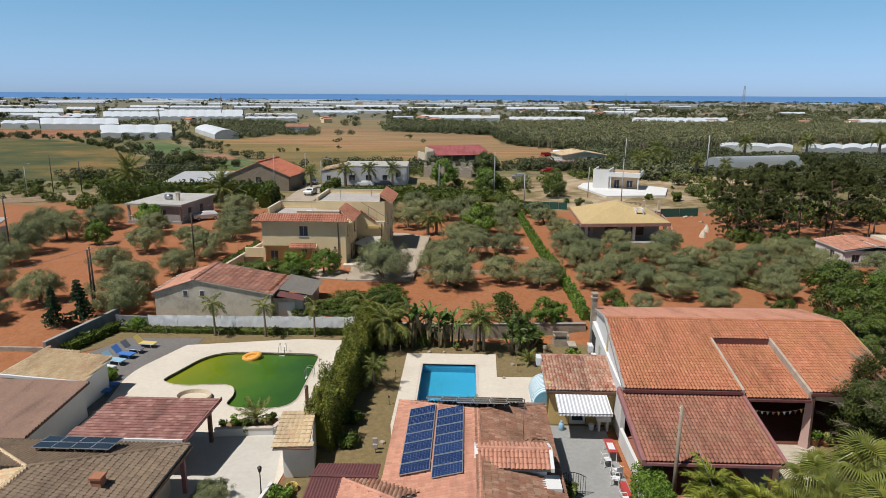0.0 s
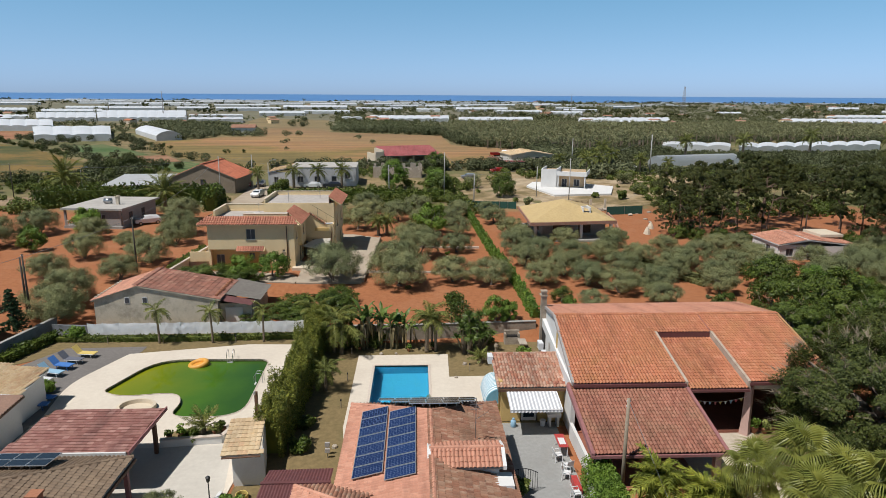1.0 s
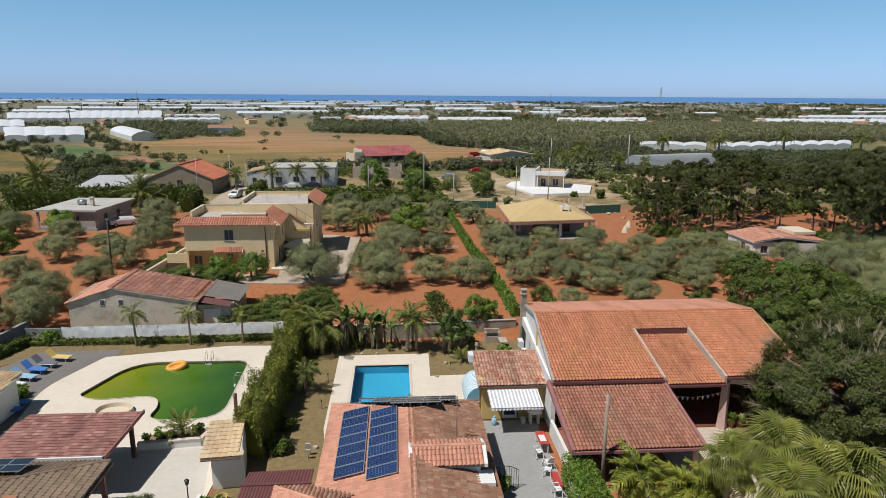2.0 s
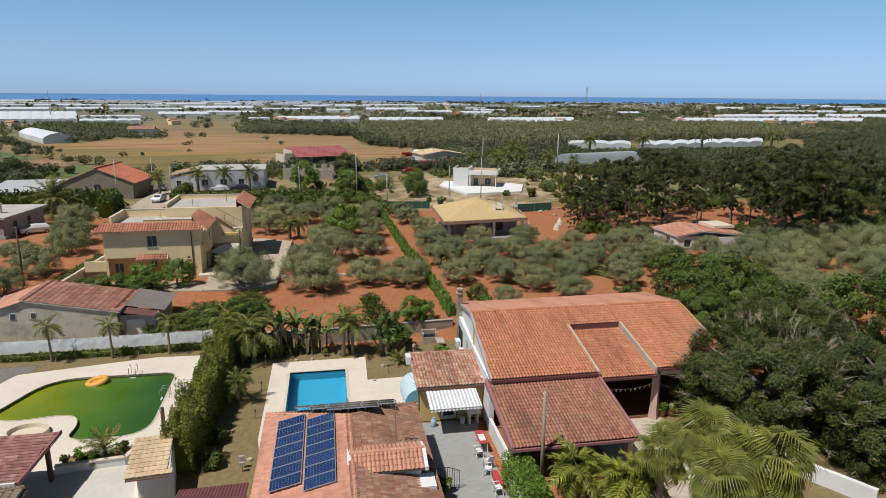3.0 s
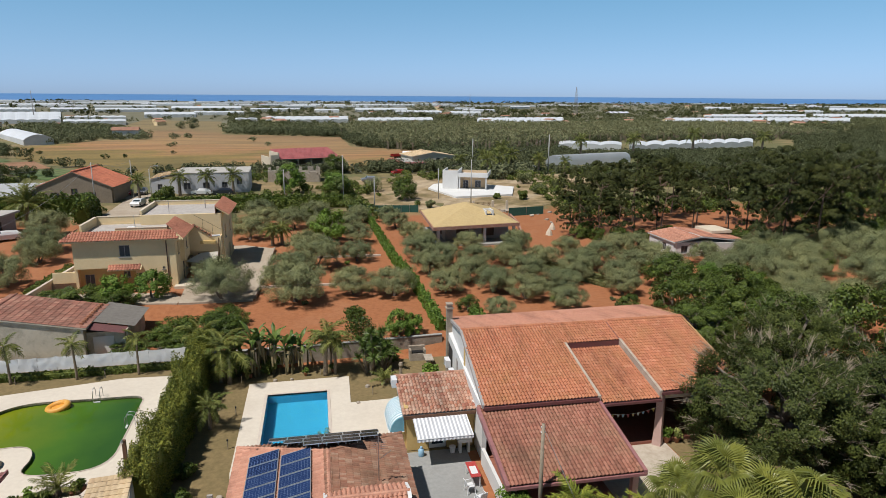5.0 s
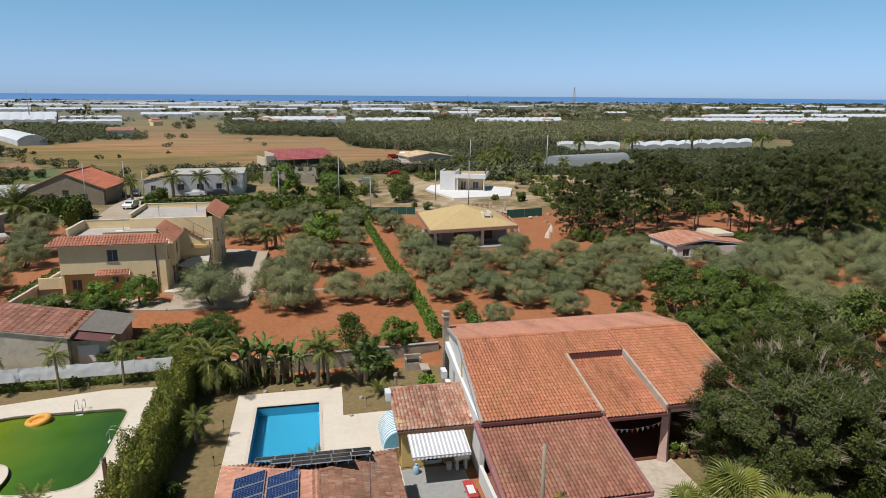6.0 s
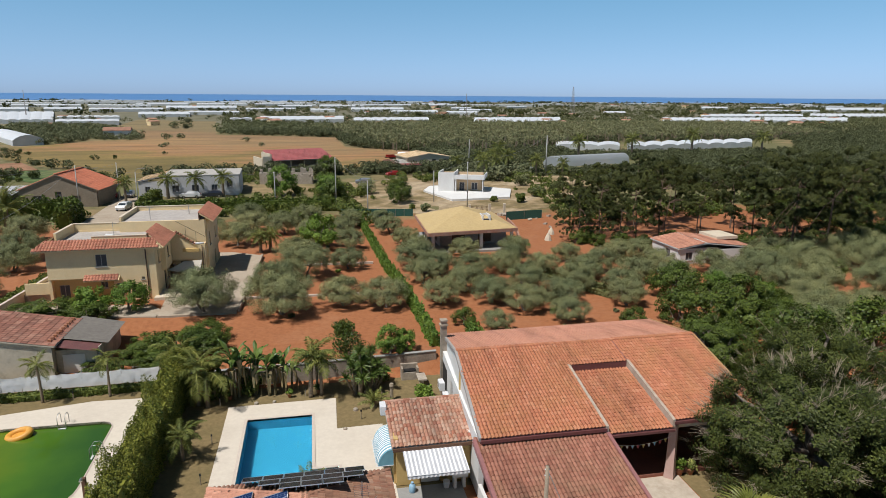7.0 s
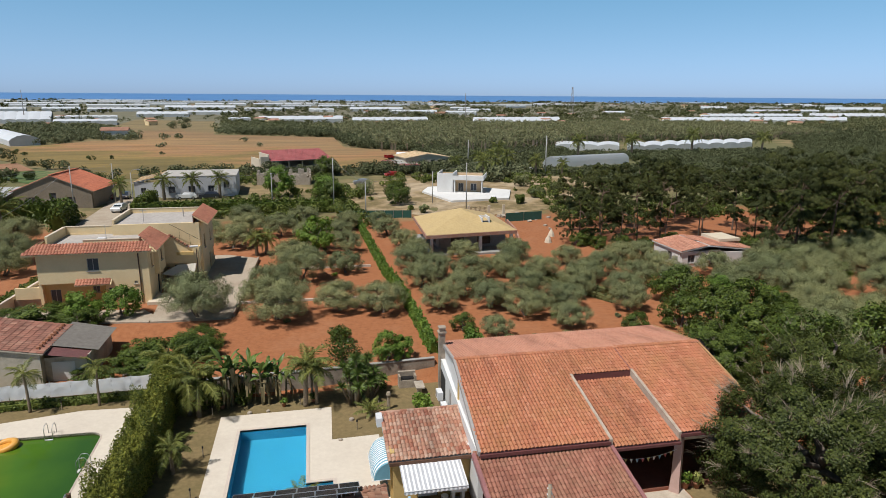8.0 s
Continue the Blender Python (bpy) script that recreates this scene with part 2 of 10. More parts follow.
l_olive = foliage("olive leaves", (0.13, 0.15, 0.075), (0.33, 0.345, 0.19), 0.3, 0.6)
l_broad = foliage("dark glossy leaves", (0.04, 0.066, 0.013), (0.125, 0.17, 0.036), 0.25, 0.45)
l_big = foliage("fig leaves", (0.03, 0.043, 0.01), (0.1, 0.122, 0.032), 0.2, 0.55)
l_bright = foliage("bright green leaves", (0.09, 0.16, 0.025), (0.2, 0.3, 0.06), 0.35, 0.5)
l_pine = foliage("pine needles", (0.02, 0.026, 0.008), (0.085, 0.098, 0.024), 0.08, 0.6)
l_hedge = foliage("hedge leaves", (0.055, 0.085, 0.02), (0.17, 0.2, 0.05), 0.25, 0.55)
l_cypress = foliage("cypress hedge", (0.075, 0.095, 0.018), (0.33, 0.33, 0.065), 0.2, 0.6)
l_palm = foliage("palm leaflets", (0.12, 0.15, 0.04), (0.33, 0.34, 0.12), 0.3, 0.45)
l_fan = foliage("fan palm leaves", (0.045, 0.066, 0.014), (0.25, 0.265, 0.068), 0.35, 0.35)
l_row = foliage("field edge leaves", (0.05, 0.064, 0.02), (0.15, 0.17, 0.06), 0.2, 0.6)
l_feather = foliage("feather palm leaflets", (0.1, 0.135, 0.02), (0.36, 0.38, 0.075), 0.4, 0.4)
l_fir = foliage("fir needles", (0.02, 0.045, 0.022), (0.05, 0.085, 0.04), 0.15, 0.6)
l_banana = foliage("banana leaves", (0.06, 0.11, 0.025), (0.16, 0.22, 0.06), 0.35, 0.4)
l_scrub = foliage("scrub leaves", (0.09, 0.11, 0.045), (0.2, 0.21, 0.1), 0.2, 0.6)
l_far = foliage("far trees", (0.06, 0.072, 0.036), (0.155, 0.165, 0.09), 0.12, 0.7)
l_grove = foliage("far olive grove", (0.1, 0.11, 0.06), (0.24, 0.25, 0.15), 0.15, 0.7)
l_dry = foliage("dry palm thatch", (0.22, 0.17, 0.1), (0.36, 0.29, 0.18), 0.2, 0.8)

t_orange = tile_clay("orange clay tiles", [(0.42, 0.15, 0.078), (0.53, 0.205, 0.11), (0.48, 0.175, 0.09), (0.58, 0.25, 0.145)], (0.4, 0.2, 0.075), 0.6)
t_dusty = tile_clay("dusty pink clay tiles", [(0.5, 0.22, 0.14), (0.56, 0.27, 0.18), (0.53, 0.24, 0.16)], (0.42, 0.2, 0.12), 0.5)
t_porch_one = tile_clay("porch clay tiles, single", [(0.29, 0.112, 0.072), (0.37, 0.152, 0.1), (0.42, 0.185, 0.126)], (0.27, 0.17, 0.1), 0.75, single=True)
t_pink_one = tile_clay("pale pink clay tiles, single", [(0.5, 0.23, 0.15), (0.57, 0.27, 0.18), (0.62, 0.31, 0.21)], (0.45, 0.23, 0.15), 0.35, single=True)
t_annex_one = tile_clay("mottled annex tiles, single", [(0.34, 0.12, 0.075), (0.55, 0.34, 0.24), (0.44, 0.17, 0.1), (0.6, 0.42, 0.32), (0.48, 0.2, 0.13)], (0.3, 0.16, 0.1), 0.5, single=True)
t_brown_one = tile_clay("brown roof tiles, single", [(0.2, 0.135, 0.085), (0.27, 0.19, 0.125), (0.24, 0.16, 0.1)], (0.16, 0.12, 0.085), 0.5, single=True)
t_shingle_one = tile_clay("red shingles, single", [(0.22, 0.085, 0.068), (0.36, 0.18, 0.145), (0.27, 0.11, 0.09), (0.44, 0.24, 0.2)], (0.2, 0.1, 0.085), 0.3, single=True)
t_porch = tile_clay("porch clay tiles", [(0.29, 0.112, 0.072), (0.37, 0.152, 0.1), (0.42, 0.185, 0.126)], (0.27, 0.17, 0.1), 0.75)
t_pink = tile_clay("pale pink clay tiles", [(0.5, 0.23, 0.15), (0.57, 0.27, 0.18), (0.62, 0.31, 0.21)], (0.45, 0.23, 0.15), 0.35)
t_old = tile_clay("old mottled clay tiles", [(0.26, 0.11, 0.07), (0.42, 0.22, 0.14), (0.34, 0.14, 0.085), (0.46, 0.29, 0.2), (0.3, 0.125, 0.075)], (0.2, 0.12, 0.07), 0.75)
t_annex = tile_clay("mottled annex tiles", [(0.34, 0.12, 0.075), (0.55, 0.34, 0.24), (0.44, 0.17, 0.1), (0.6, 0.42, 0.32), (0.48, 0.2, 0.13)], (0.3, 0.16, 0.1), 0.5)
t_brown = tile_clay("brown roof tiles", [(0.2, 0.135, 0.085), (0.27, 0.19, 0.125), (0.24, 0.16, 0.1)], (0.16, 0.12, 0.085), 0.5)
t_shingle = tile_clay("red shingles", [(0.22, 0.085, 0.068), (0.36, 0.18, 0.145), (0.27, 0.11, 0.09), (0.44, 0.24, 0.2)], (0.2, 0.1, 0.085), 0.3)
t_cream = tile_clay("cream roof tiles", [(0.6, 0.44, 0.25), (0.72, 0.56, 0.36), (0.66, 0.5, 0.3), (0.62, 0.4, 0.24)], (0.5, 0.33, 0.19), 0.5)
t_ribbed = tile_clay("weathered ribbed sheet", [(0.26, 0.15, 0.105), (0.33, 0.2, 0.145)], (0.2, 0.13, 0.1), 0.6)
t_red = tile_clay("bright red tiles", [(0.5, 0.15, 0.08), (0.6, 0.2, 0.11)], (0.42, 0.15, 0.09), 0.4)
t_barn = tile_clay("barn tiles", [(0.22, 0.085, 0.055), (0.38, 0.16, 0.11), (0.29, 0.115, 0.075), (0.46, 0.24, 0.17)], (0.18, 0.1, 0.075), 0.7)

# ---- mesh helpers ----
ORG = {}


class Geo:
    """Gathers vertices and faces of one mesh, laid out in the frame m if one is given."""

    def __init__(self, m=None):
        self.v, self.f, self.m, self.runs = [], [], m, []

    def add(self, verts, faces):
        n = len(self.v)
        self.v.extend(tuple(p if self.m is None else self.m @ Vector(p)) for p in verts)
        self.f.extend(tuple(i + n for i in f) for f in faces)
        return self

    def box(self, x0, y0, z0, x1, y1, z1, m=None):
        vs = [Vector((x, y, z)) for z in (z0, z1) for x, y in ((x0, y0), (x1, y0), (x1, y1), (x0, y1))]
        if m is not None:
            vs = [m @ p for p in vs]
        return self.add(vs, [(3, 2, 1, 0), (4, 5, 6, 7), (0, 1, 5, 4), (1, 2, 6, 5), (2, 3, 7, 6), (3, 0, 4, 7)])

    def tube(self, pts, radii, n=8, caps=True):
        pts = [Vector(p) for p in pts]
        vs, fs = [], []
        for i, p in enumerate(pts):
            d = (pts[min(i + 1, len(pts) - 1)] - pts[max(i - 1, 0)]).normalized()
            a = d.orthogonal().normalized() if abs(d.z) < 0.9 else d.cross(Vector((0, 1, 0))).normalized()
            b = d.cross(a)
            r = radii[i] if isinstance(radii, (list, tuple)) else radii
            vs += [p + (a * math.cos(2 * math.pi * k / n) + b * math.sin(2 * math.pi * k / n)) * r for k in range(n)]
        for i in range(len(pts) - 1):
            for k in range(n):
                fs.append((i * n + k, i * n + (k + 1) % n, (i + 1) * n + (k + 1) % n, (i + 1) * n + k))
        if caps:
            fs += [tuple(range(n - 1, -1, -1)), tuple(range((len(pts) - 1) * n, len(pts) * n))]
        return self.add(vs, fs)

    def cyl(self, p0, p1, r0, r1=None, n=8):
        return self.tube([p0, p1], [r0, r0 if r1 is None else r1], n)

    def slab(self, poly, thick):
        """A flat outline of 3D points, thickened downwards."""
        n = len(poly)
        vs = [Vector(p) for p in poly] + [Vector(p) - Vector((0, 0, thick)) for p in poly]
        return self.add(vs, [tuple(range(n)), tuple(range(2 * n - 1, n - 1, -1))] + [(i, i + n, (i + 1) % n + n, (i + 1) % n) for i in range(n)])

    def mesh(self, name, org=(0, 0, 0), smooth=False):
        me = bpy.data.meshes.new(name)
        v = np.array(self.v, float).reshape(-1, 3) - np.array(org)
        me.from_pydata(v.tolist(), [], self.f)
        if smooth:
            me.shade_smooth()
        me.update()
        return me


def thing(name, at=(0, 0, 0), label="", category="", group="", kind=""):
    ob = new(name)
    ob.location = at
    ORG[ob] = Vector(at)
    return tagged(ob, label, category, group, kind)


def split_runs(geo):
    """One Geo for each wall_run of a Geo."""
    out = []
    cuts = [(0, 0)] + geo.runs[1:] + [(len(geo.v), len(geo.f))]
    for (v0, f0), (v1, f1) in zip(cuts, cuts[1:]):
        g = Geo()
        g.v, g.f = geo.v[v0:v1], [tuple(i - v0 for i in f) for f in geo.f[f0:f1]]
        out.append(g)
    return out


def part(name, geo, material, parent, label="", smooth=False):
    if len(geo.runs) > 1:
        return [part(name, g, material, parent, label, smooth) for g in split_runs(geo)][0]
    me = geo.mesh(name, ORG.get(parent, Vector()), smooth)
    me.materials.append(material)
    ob = new(name, me)
    ob.parent = parent
    ORG[ob] = ORG.get(parent, Vector())
    return tagged(ob, label)


def solo(name, geo, material, label="", category="", group="", kind="", smooth=False):
    rest = []
    if len(geo.runs) > 1:
        geo, *rest = split_runs(geo)
    v = np.array(geo.v)
    org = ((v[:, 0].min() + v[:, 0].max()) / 2, (v[:, 1].min() + v[:, 1].max()) / 2, v[:, 2].min())
    me = geo.mesh(name, org, smooth)
    me.materials.append(material)
    ob = new(name, me)
    ob.location = org
    ORG[ob] = Vector(org)
    for g in rest:
        part("segment", g, material, ob)
    return tagged(ob, label, category, group, kind)


def wall_run(geo, a, b, z0, z1, thick, holes=()):
    """An upright wall from a to b (x, y), with openings (from, to, bottom, top) along it, as one joined shell."""
    a, b = Vector((*a, 0)), Vector((*b, 0))
    d = b - a
    length = d.length
    m = Matrix.Translation(a) @ Matrix.Rotation(math.atan2(d.y, d.x), 4, "Z")
    h = thick / 2
    xs = sorted({0.0, length, *(v for q in holes for v in q[:2])})
    zs = sorted({z0, z1, *(v for q in holes for v in q[2:])})
    nx, nz = len(xs) - 1, len(zs) - 1

    def solid(i, k):
        if not (0 <= i < nx and 0 <= k < nz):
            return False
        x, z = (xs[i] + xs[i + 1]) / 2, (zs[k] + zs[k + 1]) / 2
        return not any(q[0] < x < q[1] and q[2] < z < q[3] for q in holes)

    index, vs, fs = {}, [], []

    def at(i, k, s):
        if (i, k, s) not in index:
            index[i, k, s] = len(vs)
            vs.append(m @ Vector((xs[i], s * h, zs[k])))
        return index[i, k, s]

    for i in range(nx):
        for k in range(nz):
            if not solid(i, k):
                continue
            fs.append((at(i, k, -1), at(i + 1, k, -1), at(i + 1, k + 1, -1), at(i, k + 1, -1)))
            fs.append((at(i, k, 1), at(i, k + 1, 1), at(i + 1, k + 1, 1), at(i + 1, k, 1)))
            for (di, dk), (p, q) in (((-1, 0), ((i, k), (i, k + 1))), ((1, 0), ((i + 1, k + 1), (i + 1, k))), ((0, -1), ((i + 1, k), (i, k))), ((0, 1), ((i, k + 1), (i + 1, k + 1)))):
                if not solid(i + di, k + dk):
                    fs.append((at(*p, -1), at(*q, -1), at(*q, 1), at(*p, 1)))
    geo.runs.append((len(geo.v), len(geo.f)))
    geo.add(vs, fs)
    return m


def window(parent, m, h0, h1, hb, ht, thick, frame_mat, fill_mat=None, name="window"):
    """A framed pane in an opening of a wall_run whose frame of reference is m."""
    w = Geo()
    t = 0.06
    for box in ((h0, hb, h0 + t, ht), (h1 - t, hb, h1, ht), (h0 + t, hb, h1 - t, hb + t), (h0 + t, ht - t, h1 - t, ht), ((h0 + h1) / 2 - t / 2, hb + t, (h0 + h1) / 2 + t / 2, ht - t)):
        w.box(box[0], -0.04, box[1], box[2], 0.04, box[3], m)
    win = part(name, w, frame_mat, parent)
    part("pane", Geo().box(h0 + t, -0.012, hb + t, h1 - t, 0.012, ht - t, m), fill_mat or m_pane, win)
    part("sill", Geo().box(h0 - 0.08, -thick / 2 - 0.08, hb - 0.06, h1 + 0.08, -thick / 2 + 0.02, hb, m), m_concrete, win)
    return win


def inside(p, poly):
    c, n = False, len(poly)
    for i in range(n):
        (x0, y0), (x1, y1) = poly[i], poly[i - 1]
        if (y0 > p[1]) != (y1 > p[1]) and p[0] < (x1 - x0) * (p[1] - y0) / (y1 - y0) + x0:
            c = not c
    return c


def tile_field(corners, across=0.22, along=0.34, rise=0.075, lift=0.03, seed=1, steps=4, pieces=None, parent=None):
    """Barrel tiles over a flat roof face; corners run along the eave first, then up. Rows overlap like real tiles."""
    c = [Vector(p) for p in corners]
    u = (c[1] - c[0]).normalized()
    n = u.cross(c[-1] - c[0]).normalized()
    if n.z < 0:
        n = -n
    v = n.cross(u)
    if v.dot(c[-1] - c[0]) < 0:
        v = -v
    poly = [((p - c[0]).dot(u), (p - c[0]).dot(v)) for p in c]
    lo_a, hi_a = min(p[0] for p in poly), max(p[0] for p in poly)
    hi_b = max(p[1] for p in poly)
    rng = random.Random(seed)
    g = Geo()
    prof = [(across * (k / steps - 0.5), rise * math.sin(math.pi * k / steps)) for k in range(steps + 1)]
    rows, cols = int(hi_b / along) + 1, int((hi_a - lo_a) / across) + 1
    made, me = 0, None
    for i in range(rows):
        b = i * along
        for j in range(cols):
            a = lo_a + (j + 0.5) * across
            if not inside((a, min(b + along * 0.5, hi_b - 0.01)), poly):
                continue
            da, dl, tw = rng.uniform(-0.008, 0.008), rng.uniform(-0.012, 0.012), rng.uniform(-0.01, 0.01)
            vs = []
            for t in (0, 1):
                bb = b + dl - 0.03 + t * (along + 0.03)
                up = lift + (0.04 if t == 0 else 0.005)
                vs += [c[0] + u * (a + pa + da + tw * t) + v * bb + n * (up + h) for pa, h in prof]
            k = steps + 1
            fs = [(s, s + 1, k + s + 1, k + s) for s in range(steps)]
            vs += [vs[s] - n * 0.03 for s in range(k)]
            fs += [(s, 2 * k + s, 2 * k + s + 1, s + 1) for s in range(steps)]
            if pieces and made < 300:
                # the lowest rows are tiles of their own, on one shared mesh
                org = c[0] + u * a + v * b
                if me is None:
                    one = Geo().add([Vector(((p - org).dot(u), (p - org).dot(v), (p - org).dot(n))) for p in vs], fs)
                    me = one.mesh("tile")
                    me.materials.append(pieces)
                t = new("tile", me)
                t.parent = parent
                turn = Matrix((u, v, n)).transposed().to_4x4()
                t.matrix_basis = Matrix.Translation(org - ORG[parent] + u * da + v * dl) @ turn @ Matrix.Rotation(tw * 1.5, 4, "Z")
                made += 1
                continue
            g.add(vs, fs)
    return g


def ribs_field(corners, pitch=0.2, rise=0.04, lift=0.02):
    """Ribbed or corrugated sheet over a flat roof face; ribs run up the slope."""
    c = [Vector(p) for p in corners]
    u = (c[1] - c[0]).normalized()
    up = c[-1] - c[0]
    n = u.cross(up).normalized()
    if n.z < 0:
        n = -n
    w, g = (c[1] - c[0]).length, Geo()
    k = max(2, int(w / pitch)) * 4
    vs = []
    for i in range(k + 1):
        h = lift + rise * (0.5 - 0.5 * math.cos(i * math.pi / 2))
        s = i / k
        vs += [c[0].lerp(c[1], s) + n * h, c[3].lerp(c[2], s) + n * h]
    return g.add(vs, [(2 * i, 2 * i + 2, 2 * i + 3, 2 * i + 1) for i in range(k)])


def roof_face(parent, corners, tile_mat, thick=0.14, deck=None, name="roof", ridge=False, seed=1, **kw):
    r = part(name, Geo().slab(corners, thick), deck or m_concrete, parent)
    tiles = tile_field(corners, seed=seed, parent=r, **kw)
    tagged(part("tiles", tiles, tile_mat, r, smooth=False), kind="stuff")
    return r


def ridge_caps(parent, a, b, mat, r=0.12, step=0.4, name="ridge"):
    a, b = Vector(a), Vector(b)
    n = max(1, int((b - a).length / step))
    g = Geo()
    d = (b - a) / n
    side = d.cross(Vector((0, 0, 1))).normalized()
    upv = side.cross(d).normalized()
    for i in range(n):
        vs = []
        for t, rr in ((0, r * 1.12), (1.08, r * 0.92)):
            p = a + d * (i + t)
            vs += [p + side * rr * math.cos(math.pi * k / 4) + upv * (rr * math.sin(math.pi * k / 4) + 0.04) for k in range(5)]
        g.add(vs, [(k, k + 1, k + 6, k + 5) for k in range(4)] + [(4, 3, 2, 1, 0)])
    return tagged(part(name, g, mat, parent), kind="stuff")

# ---- ground, sea ----
def height(x, y):
    """The garden is level; the orchard behind its walls lies higher; far off the plain sinks to the sea."""
    s = min(max((y - 56.2) / 1.2, 0), 1) if x > -36 else min(max((y - 46) / 12, 0), 1)
    if x < -9 and x > -36:
        s = min(max((y - 67.2) / 1.8, 0), 1)
    if x > 30:
        s = min(max((y - 46) / 14, 0), 1)
    z = GROUND * s * s * (3 - 2 * s)
    if y > 640:
        z += (min(y, 1900) - 640) * 0.008
    if y > 1900:
        z -= (y - 1900) * 0.06
    return z


def axis(stops):
    out = []
    for a, b, step in stops:
        out += list(np.arange(a, b, step))
    return out + [stops[-1][1]]


def make_ground():
    m, nt, p = nodes_of("red earth and dry grass")
    pos = world_pos(nt)
    sep = nt.nodes.new("ShaderNodeSeparateXYZ")
    nt.links.new(pos, sep.inputs[0])
    fine, mid, broad = noise_tex(nt, 2.2, 8, 0.7, pos), noise_tex(nt, 0.25, 6, 0.65, pos), noise_tex(nt, 0.035, 5, 0.6, pos)
    soil = ramp(nt, fine, [(0.25, (0.22, 0.078, 0.03)), (0.5, (0.31, 0.115, 0.044)), (0.8, (0.38, 0.155, 0.064))])
    soil = mixc(nt, ramp(nt, mid, [(0.5, (0, 0, 0)), (0.75, (0.55,) * 3)]), soil, (0.36, 0.17, 0.085))
    grass = ramp(nt, mid, [(0.3, (0.12, 0.11, 0.045)), (0.5, (0.22, 0.16, 0.075)), (0.7, (0.33, 0.23, 0.12))])
    green = ramp(nt, fine, [(0.3, (0.07, 0.085, 0.025)), (0.7, (0.14, 0.135, 0.05))])
    grass = mixc(nt, ramp(nt, broad, [(0.4, (0, 0, 0)), (0.56, (0.85,) * 3)]), grass, green)
    far = maths(nt, "ADD", sep.outputs[1], maths(nt, "MULTIPLY", mid, 24.0))
    far = maths(nt, "MULTIPLY", maths(nt, "SUBTRACT", far, 128.0), 0.12)
    far.node.use_clamp = True
    col = mixc(nt, far, soil, grass)
    plain = maths(nt, "MULTIPLY", maths(nt, "SUBTRACT", sep.outputs[1], 430.0), 0.006)
    plain.node.use_clamp = True
    col = mixc(nt, maths(nt, "MULTIPLY", plain, 0.8), col, ramp(nt, broad, [(0.35, (0.09, 0.095, 0.055)), (0.65, (0.2, 0.18, 0.13))]))
    nt.links.new(col, p.inputs["Base Color"])
    p.inputs["Roughness"].default_value = 0.97
    bumped(nt, p, fine, 0.5, 0.08)
    xs = axis([(-2600, -600, 250), (-600, -120, 40), (-120, 120, 2.5), (120, 600, 40), (600, 2600, 250)])
    ys = axis([(-200, 10, 30), (10, 52, 3), (52, 64, 0.5), (64, 160, 3), (160, 400, 20), (400, 1900, 50), (1900, 2060, 20)])
    g = Geo()
    for y in ys:
        for x in xs:
            z = height(x, y)
            if 60 < y < 150 and abs(x) < 110:
                z += 0.12 * (noise.noise((x * 0.3, y * 0.3, 0)) + 0.5 * noise.noise((x * 0.9, y * 0.9, 3)))
            if -27 < x < 4 and 35 < y < 55:
                z = -2.5
            g.v.append((x, y, z - (0.06 if y < (67 if -36 < x < -9 else 56) else 0)))
    n = len(xs)
    g.f = [(j * n + i, j * n + i + 1, (j + 1) * n + i + 1, (j + 1) * n + i) for j in range(len(ys) - 1) for i in range(n - 1)]
    me = g.mesh("ground", smooth=True)
    me.materials.append(m)
    tagged(new("ground", me), "red earth plain turning to dry grass fields", "ground", kind="structure")
    # the sea
    m, nt, p = nodes_of("sea")
    pos = world_pos(nt)
    col = ramp(nt, noise_tex(nt, 0.0012, 4, 0.5, pos), [(0.3, (0.075, 0.19, 0.4)), (0.7, (0.1, 0.22, 0.44))])
    nt.links.new(col, p.inputs["Base Color"])
    p.inputs["Roughness"].default_value, p.inputs["Specular IOR Level"].default_value = 0.55, 0.2
    s = Geo().add([(-4600, 1930, 6), (4600, 1930, 6), (4600, 4800, 40), (-4600, 4800, 40)], [(0, 1, 2, 3)])
    me = s.mesh("sea")
    me.materials.append(m)
    tagged(new("water_sea", me), "open blue sea out to the horizon", "sea", kind="structure")


make_ground()


def flat(name, poly, z, thick, mat, label, category="paving", kind="structure", holes=()):
    """A level slab of any outline, with holes cut through."""
    bm = bmesh.new()
    loops = []
    for ring in (poly, *holes):
        vs = [bm.verts.new((x, y, z)) for x, y in ring]
        loops += [bm.edges.new((vs[i], vs[i - 1])) for i in range(len(vs))]
    bmesh.ops.triangle_fill(bm, use_beauty=True, use_dissolve=False, edges=loops, normal=(0, 0, 1))
    ext = bmesh.ops.extrude_face_region(bm, geom=bm.faces[:])
    bmesh.ops.translate(bm, vec=(0, 0, -thick), verts=[e for e in ext["geom"] if isinstance(e, bmesh.types.BMVert)])
    bmesh.ops.recalc_face_normals(bm, faces=bm.faces[:])
    me = bpy.data.meshes.new(name)
    bm.to_mesh(me)
    bm.free()
    me.materials.append(mat)
    return tagged(new(name, me), label, category, kind=kind)


def smooth_ring(pts, r=0.8, n=6):
    """Rounds the corners of an outline."""
    out = []
    k = len(pts)
    for i in range(k):
        p0, p1, p2 = Vector(pts[i - 1]), Vector(pts[i]), Vector(pts[(i + 1) % k])
        rr = pts[i][2] if len(pts[i]) > 2 else r
        p0, p1, p2 = p0.to_2d(), p1.to_2d(), p2.to_2d()
        a = p1 + (p0 - p1).normalized() * min(rr, (p0 - p1).length * 0.49)
        b = p1 + (p2 - p1).normalized() * min(rr, (p2 - p1).length * 0.49)
        for s in range(n + 1):
            t = s / n
            out.append(tuple(a * (1 - t) ** 2 + p1 * 2 * t * (1 - t) + b * t * t))
    return out


